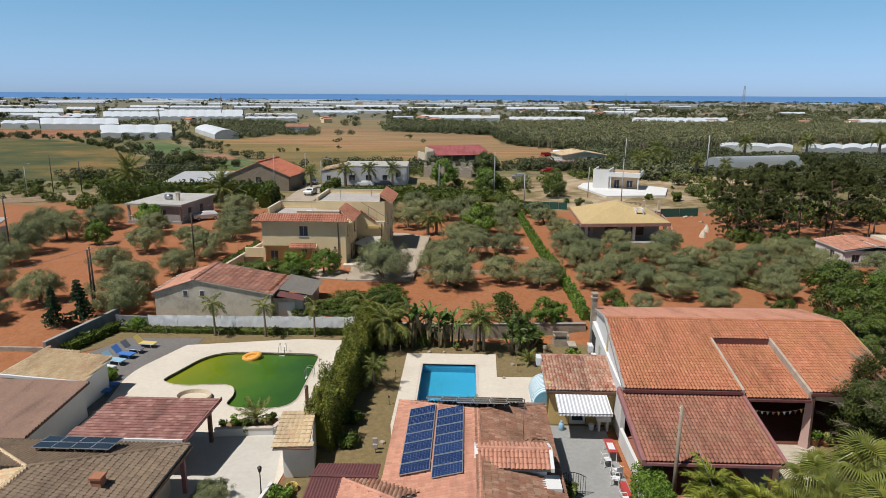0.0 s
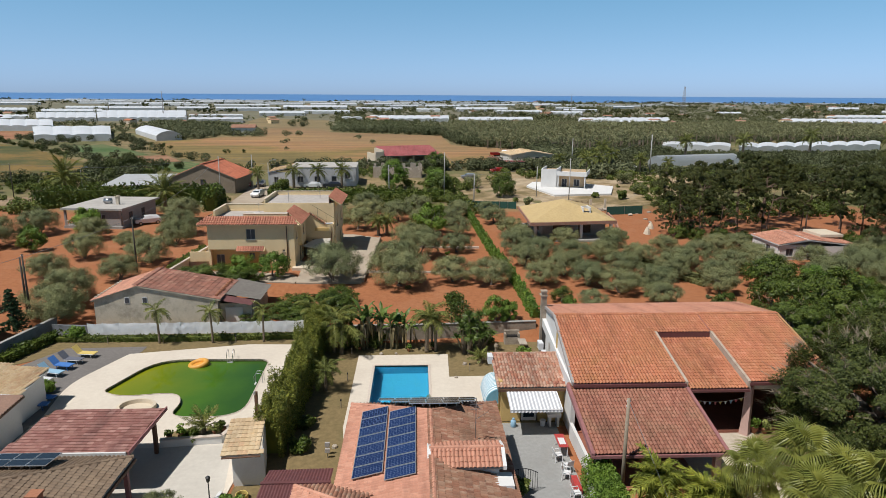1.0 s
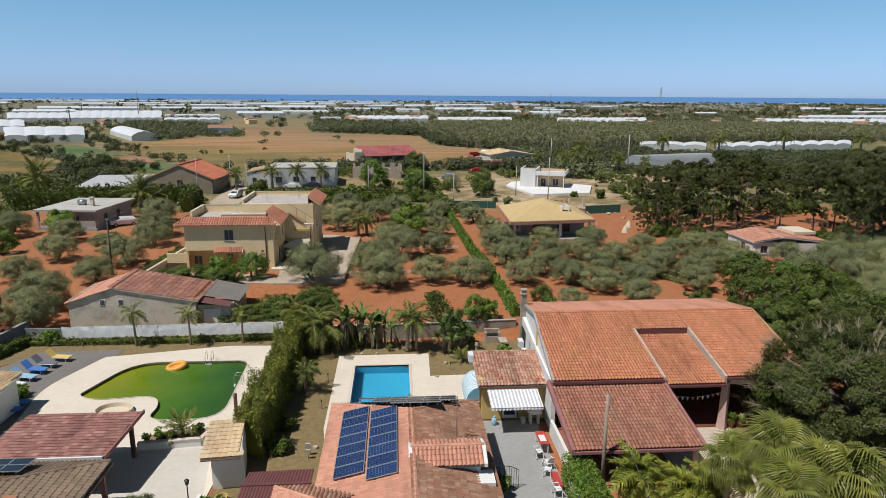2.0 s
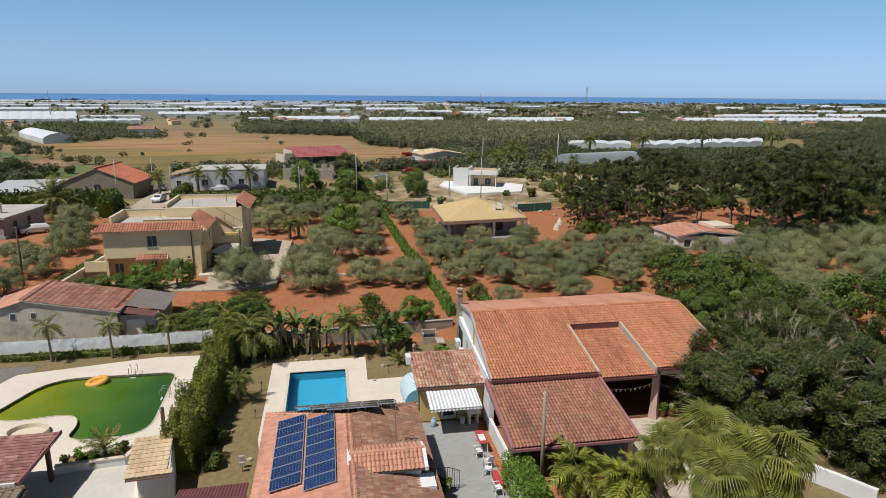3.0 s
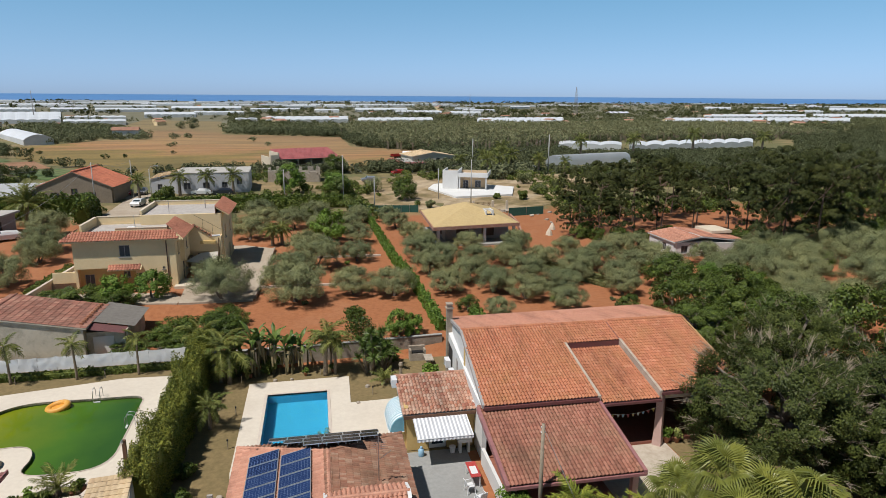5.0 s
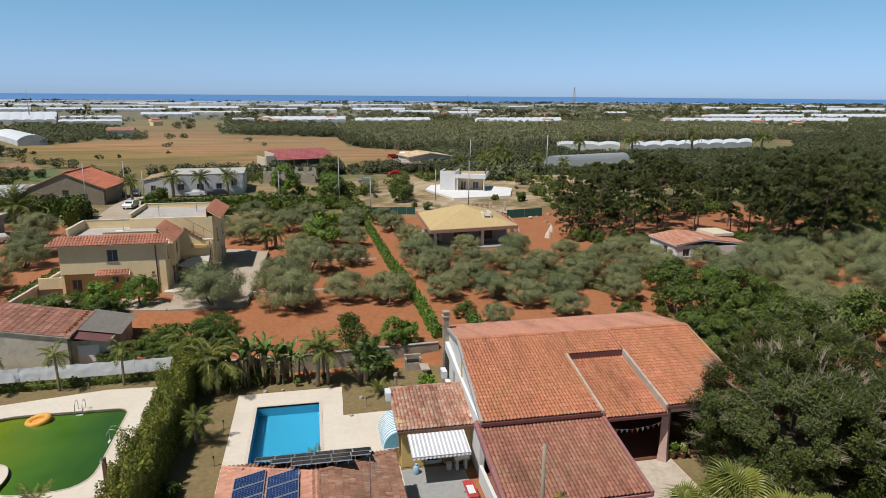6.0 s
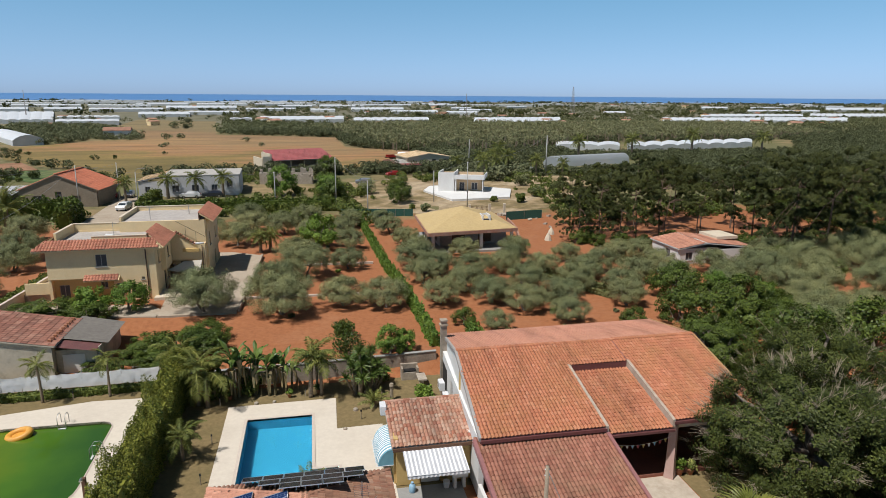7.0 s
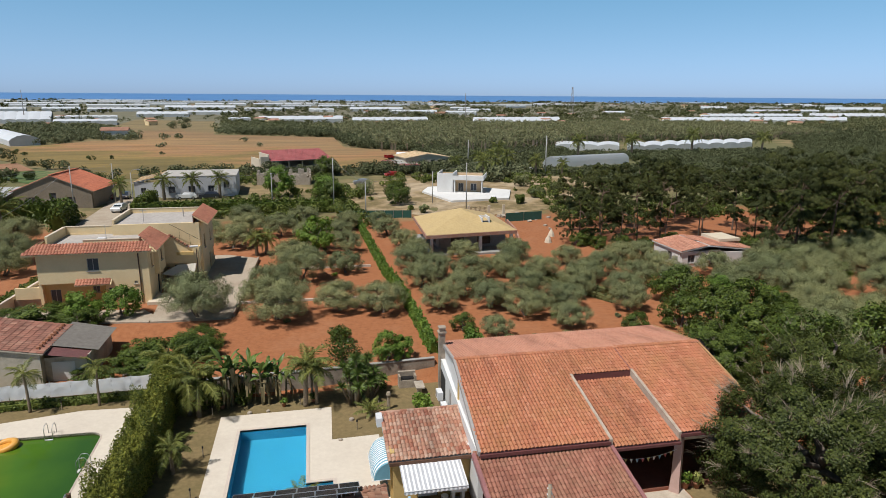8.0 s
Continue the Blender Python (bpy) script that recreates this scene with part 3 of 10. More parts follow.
m_lawn = surface("parched lawn", (0.17, 0.125, 0.055), (0.28, 0.2, 0.09), 0.97, 3, 0.35, (0.13, 0.11, 0.04), 0.6, 0.5)
m_pooltile = surface("blue pool lining", (0.03, 0.27, 0.42), (0.045, 0.32, 0.49), 0.4, 14, 0.4, None, 0, 0.05)
m_algae = surface("algae lining", (0.05, 0.09, 0.01), (0.09, 0.13, 0.02), 0.7, 3, 0.4, None, 0, 0.1)


def water_clear():
    m, nt, p = nodes_of("clear pool water")
    p.inputs["Base Color"].default_value = (0.62, 0.92, 1.0, 1)
    p.inputs["Roughness"].default_value, p.inputs["IOR"].default_value = 0.02, 1.33
    p.inputs["Transmission Weight"].default_value = 1.0
    bumped(nt, p, noise_tex(nt, 1.6, 3, 0.5, world_pos(nt)), 0.12, 0.05)
    return m


def water_green():
    m, nt, p = nodes_of("green murky water")
    pos = world_pos(nt)
    sep = nt.nodes.new("ShaderNodeSeparateXYZ")
    nt.links.new(pos, sep.inputs[0])
    n = noise_tex(nt, 0.35, 4, 0.55, pos)
    d = maths(nt, "ADD", maths(nt, "MULTIPLY", sep.outputs[0], 0.085), maths(nt, "MULTIPLY", n, 0.35))
    d = maths(nt, "ADD", d, 1.95)
    col = ramp(nt, d, [(0.0, (0.25, 0.25, 0.01)), (0.3, (0.16, 0.2, 0.01)), (0.7, (0.06, 0.14, 0.014)), (1.0, (0.03, 0.085, 0.014))])
    nt.links.new(col, p.inputs["Base Color"])
    p.inputs["Roughness"].default_value, p.inputs["Specular IOR Level"].default_value = 0.06, 0.25
    bumped(nt, p, noise_tex(nt, 2.5, 3, 0.5, pos), 0.06, 0.03)
    return m


BLUE_POOL = [(-3.4, 36.2), (1.05, 36.2), (1.05, 40.9), (2.65, 40.9), (2.65, 43.3), (1.05, 43.3), (1.05, 50.4), (-3.4, 50.4)]
GREEN_POOL = smooth_ring([(-12.55, 52.1, 1.0), (-22.0, 52.2, 2.6), (-23.9, 46.2, 0.5), (-22.2, 45.2, 2.0), (-18.2, 45.9, 1.6), (-17.2, 44.2, 1.6), (-17.5, 41.9, 1.8), (-12.3, 41.9, 2.2)])


def pool(name, ring, depth, level, lining, water, label):
    n = len(ring)
    g = Geo()
    g.add([(x, y, -0.02) for x, y in ring] + [(x, y, -depth) for x, y in ring], [(i, (i + 1) % n, (i + 1) % n + n, i + n) for i in range(n)] + [tuple(range(n, 2 * n))])
    base = thing(name, (ring[0][0], ring[0][1], -depth), label, "swimming pool", kind="structure")
    part("lining", g, lining, base)
    w = part("water", Geo().add([(x, y, level) for x, y in ring], [tuple(range(n))]), water, base)
    w.visible_shadow = False
    return base


pool("swimming_pool", BLUE_POOL, 1.5, -0.14, m_pooltile, water_clear(), "rectangular swimming pool with clear bright blue water")
pool("swimming_pool", GREEN_POOL, 1.6, -0.22, m_algae, water_green(), "free-form swimming pool full of green murky water")


def coping(ring, w, name):
    n = len(ring)
    vs = []
    for i in range(n):
        a, b, c = (Vector(ring[k % n]) for k in (i - 1, i, i + 1))
        d = ((b - a).normalized() + (c - b).normalized()).normalized()
        o = Vector((d.y, -d.x))
        vs.append((b, b + o * w))
    area = sum(ring[i - 1][0] * ring[i][1] - ring[i][0] * ring[i - 1][1] for i in range(n))
    if area < 0:
        vs = [(b, b - (o - b)) for b, o in vs]
    g = Geo()
    g.add([(*b, 0.035) for b, o in vs] + [(*o, 0.035) for b, o in vs] + [(*b, -0.1) for b, o in vs],
          [(i, (i + 1) % n, (i + 1) % n + n, i + n) for i in range(n)] + [(i, i + 2 * n, (i + 1) % n + 2 * n, (i + 1) % n) for i in range(n)])
    solo(name, g, m_coping, "pale stone coping round the pool edge", "coping", kind="structure")


m_coping = surface("pale coping", (0.62, 0.52, 0.44), (0.7, 0.6, 0.51), 0.8, 5, 0.5, (0.5, 0.42, 0.35), 0.3, 0.1)
coping(BLUE_POOL, 0.3, "trim_coping")
coping(GREEN_POOL, 0.07, "trim_coping")

BLUE_DECK = [(-4.95, 40.0), (-4.95, 52.7), (2.85, 52.8), (2.75, 48.1), (5.9, 48.2), (5.9, 36.2), (1.06, 36.15), (-4.4, 36.15)]
flat("pavement_pool", BLUE_DECK, 0.0, 0.12, m_deck, "cream paving round the blue pool", holes=[BLUE_POOL])
GREEN_DECK = [(-10.6, 36.0), (-10.4, 55.4), (-15, 55.6)] + smooth_ring([(-24.6, 54.9, 2.5), (-27.2, 47.5, 2.0), (-26.2, 42.2, 0.4)])[4:17] + [(-26.2, 33.0), (-25.5, 20.0), (-11.2, 20.0)]
flat("pavement_terrace", GREEN_DECK, 0.0, 0.12, m_deck, "cream paving round the green pool", holes=[GREEN_POOL])
m_lower = surface("grey terrace paving", (0.56, 0.52, 0.46), (0.64, 0.6, 0.53), 0.85, 3, 0.3, (0.44, 0.4, 0.35), 0.4, 0.08)
flat("pavement_lower", [(-25.4, 20.2), (-11.3, 20.2), (-11.0, 33.2), (-11.6, 36.8), (-12.6, 38.2), (-16.4, 37.8), (-25.6, 37.8)], 0.005, 0.05, m_lower, "pale grey paving of the lower terrace")
flat("pavement_sunbeds", [(-35.5, 46.0), (-33.5, 39.0), (-26.0, 39.0), (-26.0, 47.0), (-24.2, 54.2), (-24.2, 55.3), (-31.2, 55.0)], -0.015, 0.1, m_greytile, "grey paving under the sunbeds")
flat("ground_garden_strip", [(-34.8, 50.5), (-31.3, 53.5), (-24.0, 53.5), (-10.3, 54.4), (-10.3, 61.0), (-34.6, 61.0)], -0.03, 0.1, m_lawn, "dry earth strip under the hedge", "soil")
flat("lawn", [(-10.55, 28), (-10.35, 56.4), (11.5, 57.3), (11.5, 40), (6.0, 40), (6.0, 35.6), (-4.3, 35.6), (-4.3, 28)], -0.045, 0.1, m_lawn, "parched brown lawn beside the pool", "lawn", holes=[[(-4.7, 36.3), (-4.8, 52.6), (2.7, 52.6), (2.7, 48.2), (5.8, 48.2), (5.8, 36.3)]])
flat("pavement_courtyard", [(5.2, 20), (9.75, 20), (9.75, 40.4), (5.2, 40.4)], -0.01, 0.1, m_court, "smooth grey concrete courtyard")
m_patio = surface("crazy paving", (0.48, 0.4, 0.31), (0.62, 0.54, 0.44), 0.85, 2.5, 0.9, (0.36, 0.28, 0.21), 0.6, 0.2)
flat("pavement_patio", [(16.9, 20), (22.9, 20), (22.9, 38.6), (16.9, 38.6)], 0.0, 0.1, m_patio, "pale mottled stone patio before the porch")
flat("lawn_patio", [(23.0, 18), (40, 18), (40, 40.5), (23.0, 40.5)], -0.03, 0.1, m_lawn, "dry grass beside the patio", "lawn")

# boundary walls
def boundary(name, pts, z0, z1, thick, mat, label, cap=None):
    g = Geo()
    for a, b in zip(pts, pts[1:]):
        wall_run(g, a, b, z0, z1, thick)
    w = solo(name, g, mat, label, "wall", kind="structure")
    if cap:
        for a, b in zip(pts, pts[1:]):
            c = Geo()
            wall_run(c, a, b, z1, z1 + 0.06, thick + 0.08)
            part("capping", c, cap, w)
    return w


boundary("wall_orchard", [(-9.6, 56.0), (1.0, 56.3), (11.4, 57.0)], -0.2, 1.5, 0.25, m_oldwall, "weathered rendered wall between garden and orchard", m_concrete)
boundary("wall_sunbeds", [(-35.9, 50.2), (-34.4, 59.5)], -0.3, 1.35, 0.25, m_bluegrey, "grey block wall beside the sunbeds", m_concrete)
boundary("wall_lane", [(-60, 50.4), (-36.2, 50.6)], -0.2, 0.75, 0.25, m_oldwall, "low grey wall along the lane")
boundary("wall_fence_base", [(-34.2, 58.5), (-30.7, 58.2)], -0.2, 1.0, 0.2, m_bluegrey, "grey block wall at the fence end")
boundary("wall_hall_side", [(9.85, 22.0), (9.85, 31.8)], -0.1, 1.0, 0.2, m_white, "low white wall along the courtyard")
boundary("wall_east", [(29.6, 27.0), (26.9, 31.4)], -0.1, 1.0, 0.3, m_white, "low whitewashed wall under the trees")
boundary("wall_field", [(52, 59.5), (72, 57.5)], 0.5, 2.0, 0.5, m_stone, "dry stone field wall")

# ---- the house with solar panels ----
def pv_panel_mesh():
    m, nt, p = nodes_of("solar cells")
    tc = nt.nodes.new("ShaderNodeTexCoord")
    sep = nt.nodes.new("ShaderNodeSeparateXYZ")
    nt.links.new(tc.outputs["Object"], sep.inputs[0])
    lines = None
    for out, k in ((0, 10 / 1.6), (1, 6 / 0.94)):
        fr = maths(nt, "FRACT", maths(nt, "MULTIPLY", sep.outputs[out], k))
        ln = maths(nt, "LESS_THAN", fr, 0.07)
        lines = ln if lines is None else maths(nt, "MAXIMUM", lines, ln)
    rnd = nt.nodes.new("ShaderNodeObjectInfo").outputs["Random"]
    cell = ramp(nt, rnd, [(0.0, (0.008, 0.02, 0.075)), (1.0, (0.014, 0.034, 0.11))])
    col = mixc(nt, maths(nt, "MULTIPLY", lines, 0.6), cell, (0.22, 0.28, 0.4))
    nt.links.new(col, p.inputs["Base Color"])
    p.inputs["Roughness"].default_value, p.inputs["Specular IOR Level"].default_value = 0.12, 0.5
    return m


m_pv = pv_panel_mesh()
m_pvdark = surface("dark solar cells", (0.012, 0.014, 0.02), (0.02, 0.022, 0.03), 0.2, 6, 1, None, 0, 0)
m_alu = surface("aluminium frame", (0.6, 0.61, 0.62), (0.7, 0.71, 0.72), 0.35, 8, 1, None, 0, 0, 0.7)


def pv_panel(cells=None, label="blue solar panel in an aluminium frame on roof brackets", group="solar panels on the roof", w=1.62, l=0.98):
    t = thing("solar_panel", (0, 0, 0), label, "solar panel", group)
    part("cell_sheet", Geo().box(0.035, 0.035, 0.015, w - 0.035, l - 0.035, 0.037), cells or m_pv, t)
    f = Geo()
    f.box(0, 0, 0, w, 0.035, 0.045).box(0, l - 0.035, 0, w, l, 0.045).box(0, 0.035, 0, 0.035, l - 0.035, 0.045).box(w - 0.035, 0.035, 0, w, l - 0.035, 0.045)
    part("frame", f, m_alu, t)
    for x in (0.3, w - 0.34):
        part("rail", Geo().box(x, 0.05, -0.14, x + 0.04, l - 0.05, 0.0), m_steel, t)
    return t


def on_slope(o, u, v):
    """The pose of a panel on a roof face: corner o, u along its width, v along its length."""
    u, v = Vector(u).normalized(), Vector(v).normalized()
    n = u.cross(v).normalized()
    v = n.cross(u)
    return Matrix.Translation(Vector(o) + n * 0.2) @ Matrix((u, v, n)).transposed().to_4x4()


def house_a():
    h = thing("house", (0.6, 30, 0), "low house with pink clay tile roofs and solar panels", "house")
    x0, x1, xr, ye, yr = -4.05, 5.2, 0.92, 37.9, 34.6
    ze, zr = 2.8, 4.0
    w = Geo()
    wall_run(w, (x0 + 0.45, 16), (x0 + 0.45, ye - 0.45), 0, 2.75, 0.3)
    part("wall", w, m_stucco_cream, h)
    w = Geo()
    m = wall_run(w, (x1 - 0.45, 16), (x1 - 0.45, ye - 0.45), 0, 2.7, 0.3, [(9.5, 10.6, 0.9, 2.1), (15, 16.2, 0.9, 2.1)])
    part("wall", w, m_white, h)
    w = Geo()
    wall_run(w, (x0 + 0.6, ye - 0.6), (x1 - 0.6, ye - 0.6), 0, 2.75, 0.3)
    part("wall", w, m_stucco_cream, h)
    # west, east and north roof faces of the hipped end; west pink tinted as sunlit
    roof_face(h, [(x0, 17, ze), (x0, ye, ze), (xr, yr, zr), (xr, 17, zr)], t_pink, seed=2, across=0.24, along=0.4, pieces=t_pink_one)
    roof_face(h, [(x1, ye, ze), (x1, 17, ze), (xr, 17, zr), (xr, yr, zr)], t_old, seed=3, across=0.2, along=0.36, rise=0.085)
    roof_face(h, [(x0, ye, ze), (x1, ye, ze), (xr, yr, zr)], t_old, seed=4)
    ridge_caps(h, (xr, 17, zr), (xr, yr, zr), t_pink)
    ridge_caps(h, (x0, ye, ze), (xr, yr, zr), t_pink)
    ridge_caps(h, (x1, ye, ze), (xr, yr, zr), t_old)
    # wing in front, its west face in the same sunlit pink
    wx0, wx1, wy1, wz = -6.1, -0.2, 29.2, 2.7
    roof_face(h, [(wx0, 17, wz), (wx0, wy1, wz), (wx0 + 3, wy1 - 3, wz + 1.0), (wx0 + 3, 17, wz + 1.0)], t_pink, seed=5)
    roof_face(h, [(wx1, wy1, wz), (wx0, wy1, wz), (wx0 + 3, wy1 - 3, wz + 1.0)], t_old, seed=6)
    ridge_caps(h, (wx0, wy1, wz), (wx0 + 3, wy1 - 3, wz + 1.0), t_pink)
    w = Geo()
    wall_run(w, (wx0 + 0.4, 17), (wx0 + 0.4, wy1 - 0.4), 0, 2.6, 0.3)
    wall_run(w, (wx0 + 0.25, wy1 - 0.4), (x0 + 0.3, wy1 - 0.4), 0, 2.6, 0.3)
    part("wall", w, m_stucco_cream, h)
    g = Geo()
    g.cyl((x0 - 0.06, 29, 2.62), (x0 - 0.06, ye, 2.62), 0.06)
    part("gutter", g, m_terracotta, h)
    # raised stair head
    d = Geo()
    d.box(1.0, 29.3, 2.9, 4.35, 30.9, 3.85)
    sh = part("stair_head", d, m_white, h, "white stair head with a tiled top")
    roof_face(sh, [(0.75, 28.95, 3.75), (4.6, 28.95, 3.75), (4.6, 30.1, 4.2), (0.75, 30.1, 4.2)], t_pink, 0.1, seed=7)
    roof_face(sh, [(4.6, 31.3, 3.8), (0.75, 31.3, 3.8), (0.75, 30.1, 4.2), (4.6, 30.1, 4.2)], t_pink, 0.1, seed=8)
    ridge_caps(sh, (0.75, 30.1, 4.2), (4.6, 30.1, 4.2), t_pink)
    for x in (0.65, 4.5):
        g = Geo().box(x, 28.9, 3.66, x + 0.16, 30.06, 3.8, Matrix.Translation((0, 0, 0)))
        g = Geo().slab([(x, 28.9, 3.86), (x + 0.18, 28.9, 3.86), (x + 0.18, 30.1, 4.32), (x, 30.1, 4.32)], 0.2).slab([(x, 30.1, 4.32), (x + 0.18, 30.1, 4.32), (x + 0.18, 31.3, 3.92), (x, 31.3, 3.92)], 0.2)
        part("verge", g, m_white, sh)
    # box under the east eave
    part("white_box", Geo().box(3.9, 28.2, 2.6, 5.0, 29.4, 3.2), m_white, h)
    a = Geo().cyl((3.4, 32.4, 3.2), (3.4, 32.4, 5.9), 0.025, n=6)
    for k in range(6):
        a.cyl((3.05, 32.4 + 0.0, 5.2 + k * 0.1), (3.75, 32.4, 5.2 + k * 0.1), 0.01, n=4)
    a.cyl((3.4, 32.4, 4.6), (4.1, 32.7, 4.9), 0.012, n=4)
    solo("tv_antenna", a, m_steel, "thin metal television antenna on the roof", "antenna")
    # solar panels on the west face and the north face
    sl = (Vector((xr, 0, zr)) - Vector((x0, 0, ze))).normalized()
    first = pv_panel()
    n = 0
    for x, ytop in ((-3.15, 36.1), (-1.45, 35.3)):
        for k in range(7):
            o = Vector((x, ytop - 1.02 * (k + 1), ze + (x - x0) * (zr - ze) / (xr - x0)))
            m = on_slope(o, sl, (0, 1, 0))
            if n == 0:
                first.matrix_basis = m
            else:
                copy_thing(first, m)
            n += 1
    dark = pv_panel(m_pvdark, "dark solar panel lying on the far roof face")
    down = Vector((0, ye - yr, ze - zr)).normalized()
    n = 0
    for row, cnt, xs in ((0, 3, -0.35), (1, 5, -1.4), (2, 6, -2.3)):
        for k in range(cnt):
            o = Vector((xs + k * 1.03, yr + 0.45, zr + 0.02)) + down * row * 1.02
            m = on_slope(o, (1, 0, 0), down)
            if n == 0:
                dark.matrix_basis = m @ Matrix.Diagonal((0.62, 1.0, 1, 1))
            else:
                copy_thing(dark, m)
            n += 1


house_a()


# ---- annex beside the courtyard ----
def annex():
    h = thing("outbuilding", (8.2, 42.5, 0), "ochre annex with a mottled tile roof and white awning", "annex")
    x0, x1 = 5.95, 10.45
    w = Geo()
    m = wall_run(w, (x0, 40.75), (x1, 40.75), 0, 2.6, 0.25, [(1.4, 2.6, 0.0, 2.05)])
    part("wall", w, m_stucco_ochre, h)
    d = part("door", Geo().box(1.45, -0.03, 0, 1.62, 0.03, 2.02, m).box(2.38, -0.03, 0, 2.55, 0.03, 2.02, m).box(1.62, -0.03, 1.85, 2.38, 0.03, 2.02, m).box(1.62, -0.03, 0, 2.38, 0.03, 0.25, m), m_white, h, "white framed glass door")
    part("pane", Geo().box(1.62, -0.01, 0.25, 2.38, 0.01, 1.85, m), m_pane, d)
    w = Geo()
    wall_run(w, (x0, 44.6), (x0, 40.88), 0, 2.9, 0.25)
    part("wall", w, m_stucco_ochre, h)
    w = Geo()
    wall_run(w, (x1, 40.9), (x1, 44.6), 0, 2.9, 0.25)
    part("wall", w, m_white, h)
    w = Geo()
    wall_run(w, (x0, 44.7), (x1, 44.7), 0, 3.0, 0.25)
    part("wall", w, m_stucco_ochre, h)
    roof_face(h, [(5.65, 40.3, 2.66), (10.75, 40.3, 2.66), (10.75, 44.75, 3.28), (5.65, 44.75, 3.28)], t_annex, seed=11, across=0.23, along=0.35, pieces=t_annex_one)
    ridge_caps(h, (5.65, 44.8, 3.3), (10.75, 44.8, 3.3), t_annex)
    part("beam", Geo().cyl((5.6, 44.95, 3.3), (10.9, 44.95, 3.3), 0.07), m_polewood, h)
    part("fascia", Geo().box(5.7, 40.22, 2.42, 10.7, 40.3, 2.62), m_wood, h)


annex()


def striped(name, a, b, period, axis_index, offset=0.0):
    m, nt, p = nodes_of(name)
    sep = nt.nodes.new("ShaderNodeSeparateXYZ")
    nt.links.new(world_pos(nt), sep.inputs[0])
    fr = maths(nt, "FRACT", maths(nt, "MULTIPLY", maths(nt, "ADD", sep.outputs[axis_index], 100.0 + offset), 1 / period))
    col = mixc(nt, maths(nt, "LESS_THAN", fr, 0.5), a, b)
    col = mixc(nt, 1.0, col, ramp(nt, noise_tex(nt, 2.0, 5, 0.6, world_pos(nt)), [(0.3, (0.88, 0.88, 0.88)), (0.7, (1.05, 1.05, 1.05))]), "MULTIPLY")
    nt.links.new(col, p.inputs["Base Color"])
    p.inputs["Roughness"].default_value = 0.8
    return m


def awnings():
    a = thing("awning", (8, 39.2, 2.1), "white fabric awning with a scalloped edge over the door", "awning")
    g = Geo()
    n = 30
    x0, x1 = 6.25, 9.75
    for i in range(n):
        xa, xb = x0 + (x1 - x0) * i / n, x0 + (x1 - x0) * (i + 1) / n
        dz = 0.02 * (i % 2)
        g.add([(xa, 40.6, 2.5 + dz), (xb, 40.6, 2.52 - dz), (xb, 38.25, 2.12 - dz), (xa, 38.25, 2.1 + dz), (xb, 38.22, 1.88 + 0.05 * (i % 2)), (xa, 38.22, 1.93 - 0.05 * (i % 2))], [(0, 1, 2, 3), (3, 2, 4, 5)])
    part("canopy", g, striped("white striped canvas", (0.42, 0.43, 0.46), (0.82, 0.82, 0.82), 0.24, 0), a)
    part("front_bar", Geo().cyl((x0, 38.25, 2.08), (x1, 38.25, 2.08), 0.03), m_plastic_white, a)
    for x in (x0 + 0.1, x1 - 0.1):
        part("arm", Geo().cyl((x, 40.6, 2.3), (x, 38.3, 2.08), 0.02), m_plastic_white, a)
    # half-round striped awning on the west side
    b = thing("awning", (5.4, 42.3, 1.4), "blue and white striped half-round awning on the annex wall", "awning")
    g = Geo()
    k = 8
    pts = []
    for j in range(7):
        y = 40.7 + j * 0.5
        for s in range(k + 1):
            t = s / k * math.pi / 2
            pts.append((5.78 - 1.0 * math.sin(t) * (1 - 0.12 * (j in (0, 6))), y, 1.35 + 1.15 * math.cos(t) * (1 - 0.12 * (j in (0, 6)))))
    g.add(pts, [(j * (k + 1) + s, j * (k + 1) + s + 1, (j + 1) * (k + 1) + s + 1, (j + 1) * (k + 1) + s) for j in range(6) for s in range(k)])
    for j in (0, 6):
        g.add([pts[j * (k + 1) + s] for s in range(k + 1)] + [(5.78, pts[j * (k + 1)][1], 1.35)], [tuple(range(k + 2))])
    part("canopy", g, striped("blue and white canvas", (0.16, 0.36, 0.45), (0.78, 0.78, 0.78), 0.2, 1), b)
    part("frame", Geo().cyl((4.78, 40.7, 1.35), (4.78, 43.7, 1.35), 0.02).cyl((4.78, 40.7, 1.35), (5.8, 40.7, 1.35), 0.02), m_plastic_white, b)


awnings()


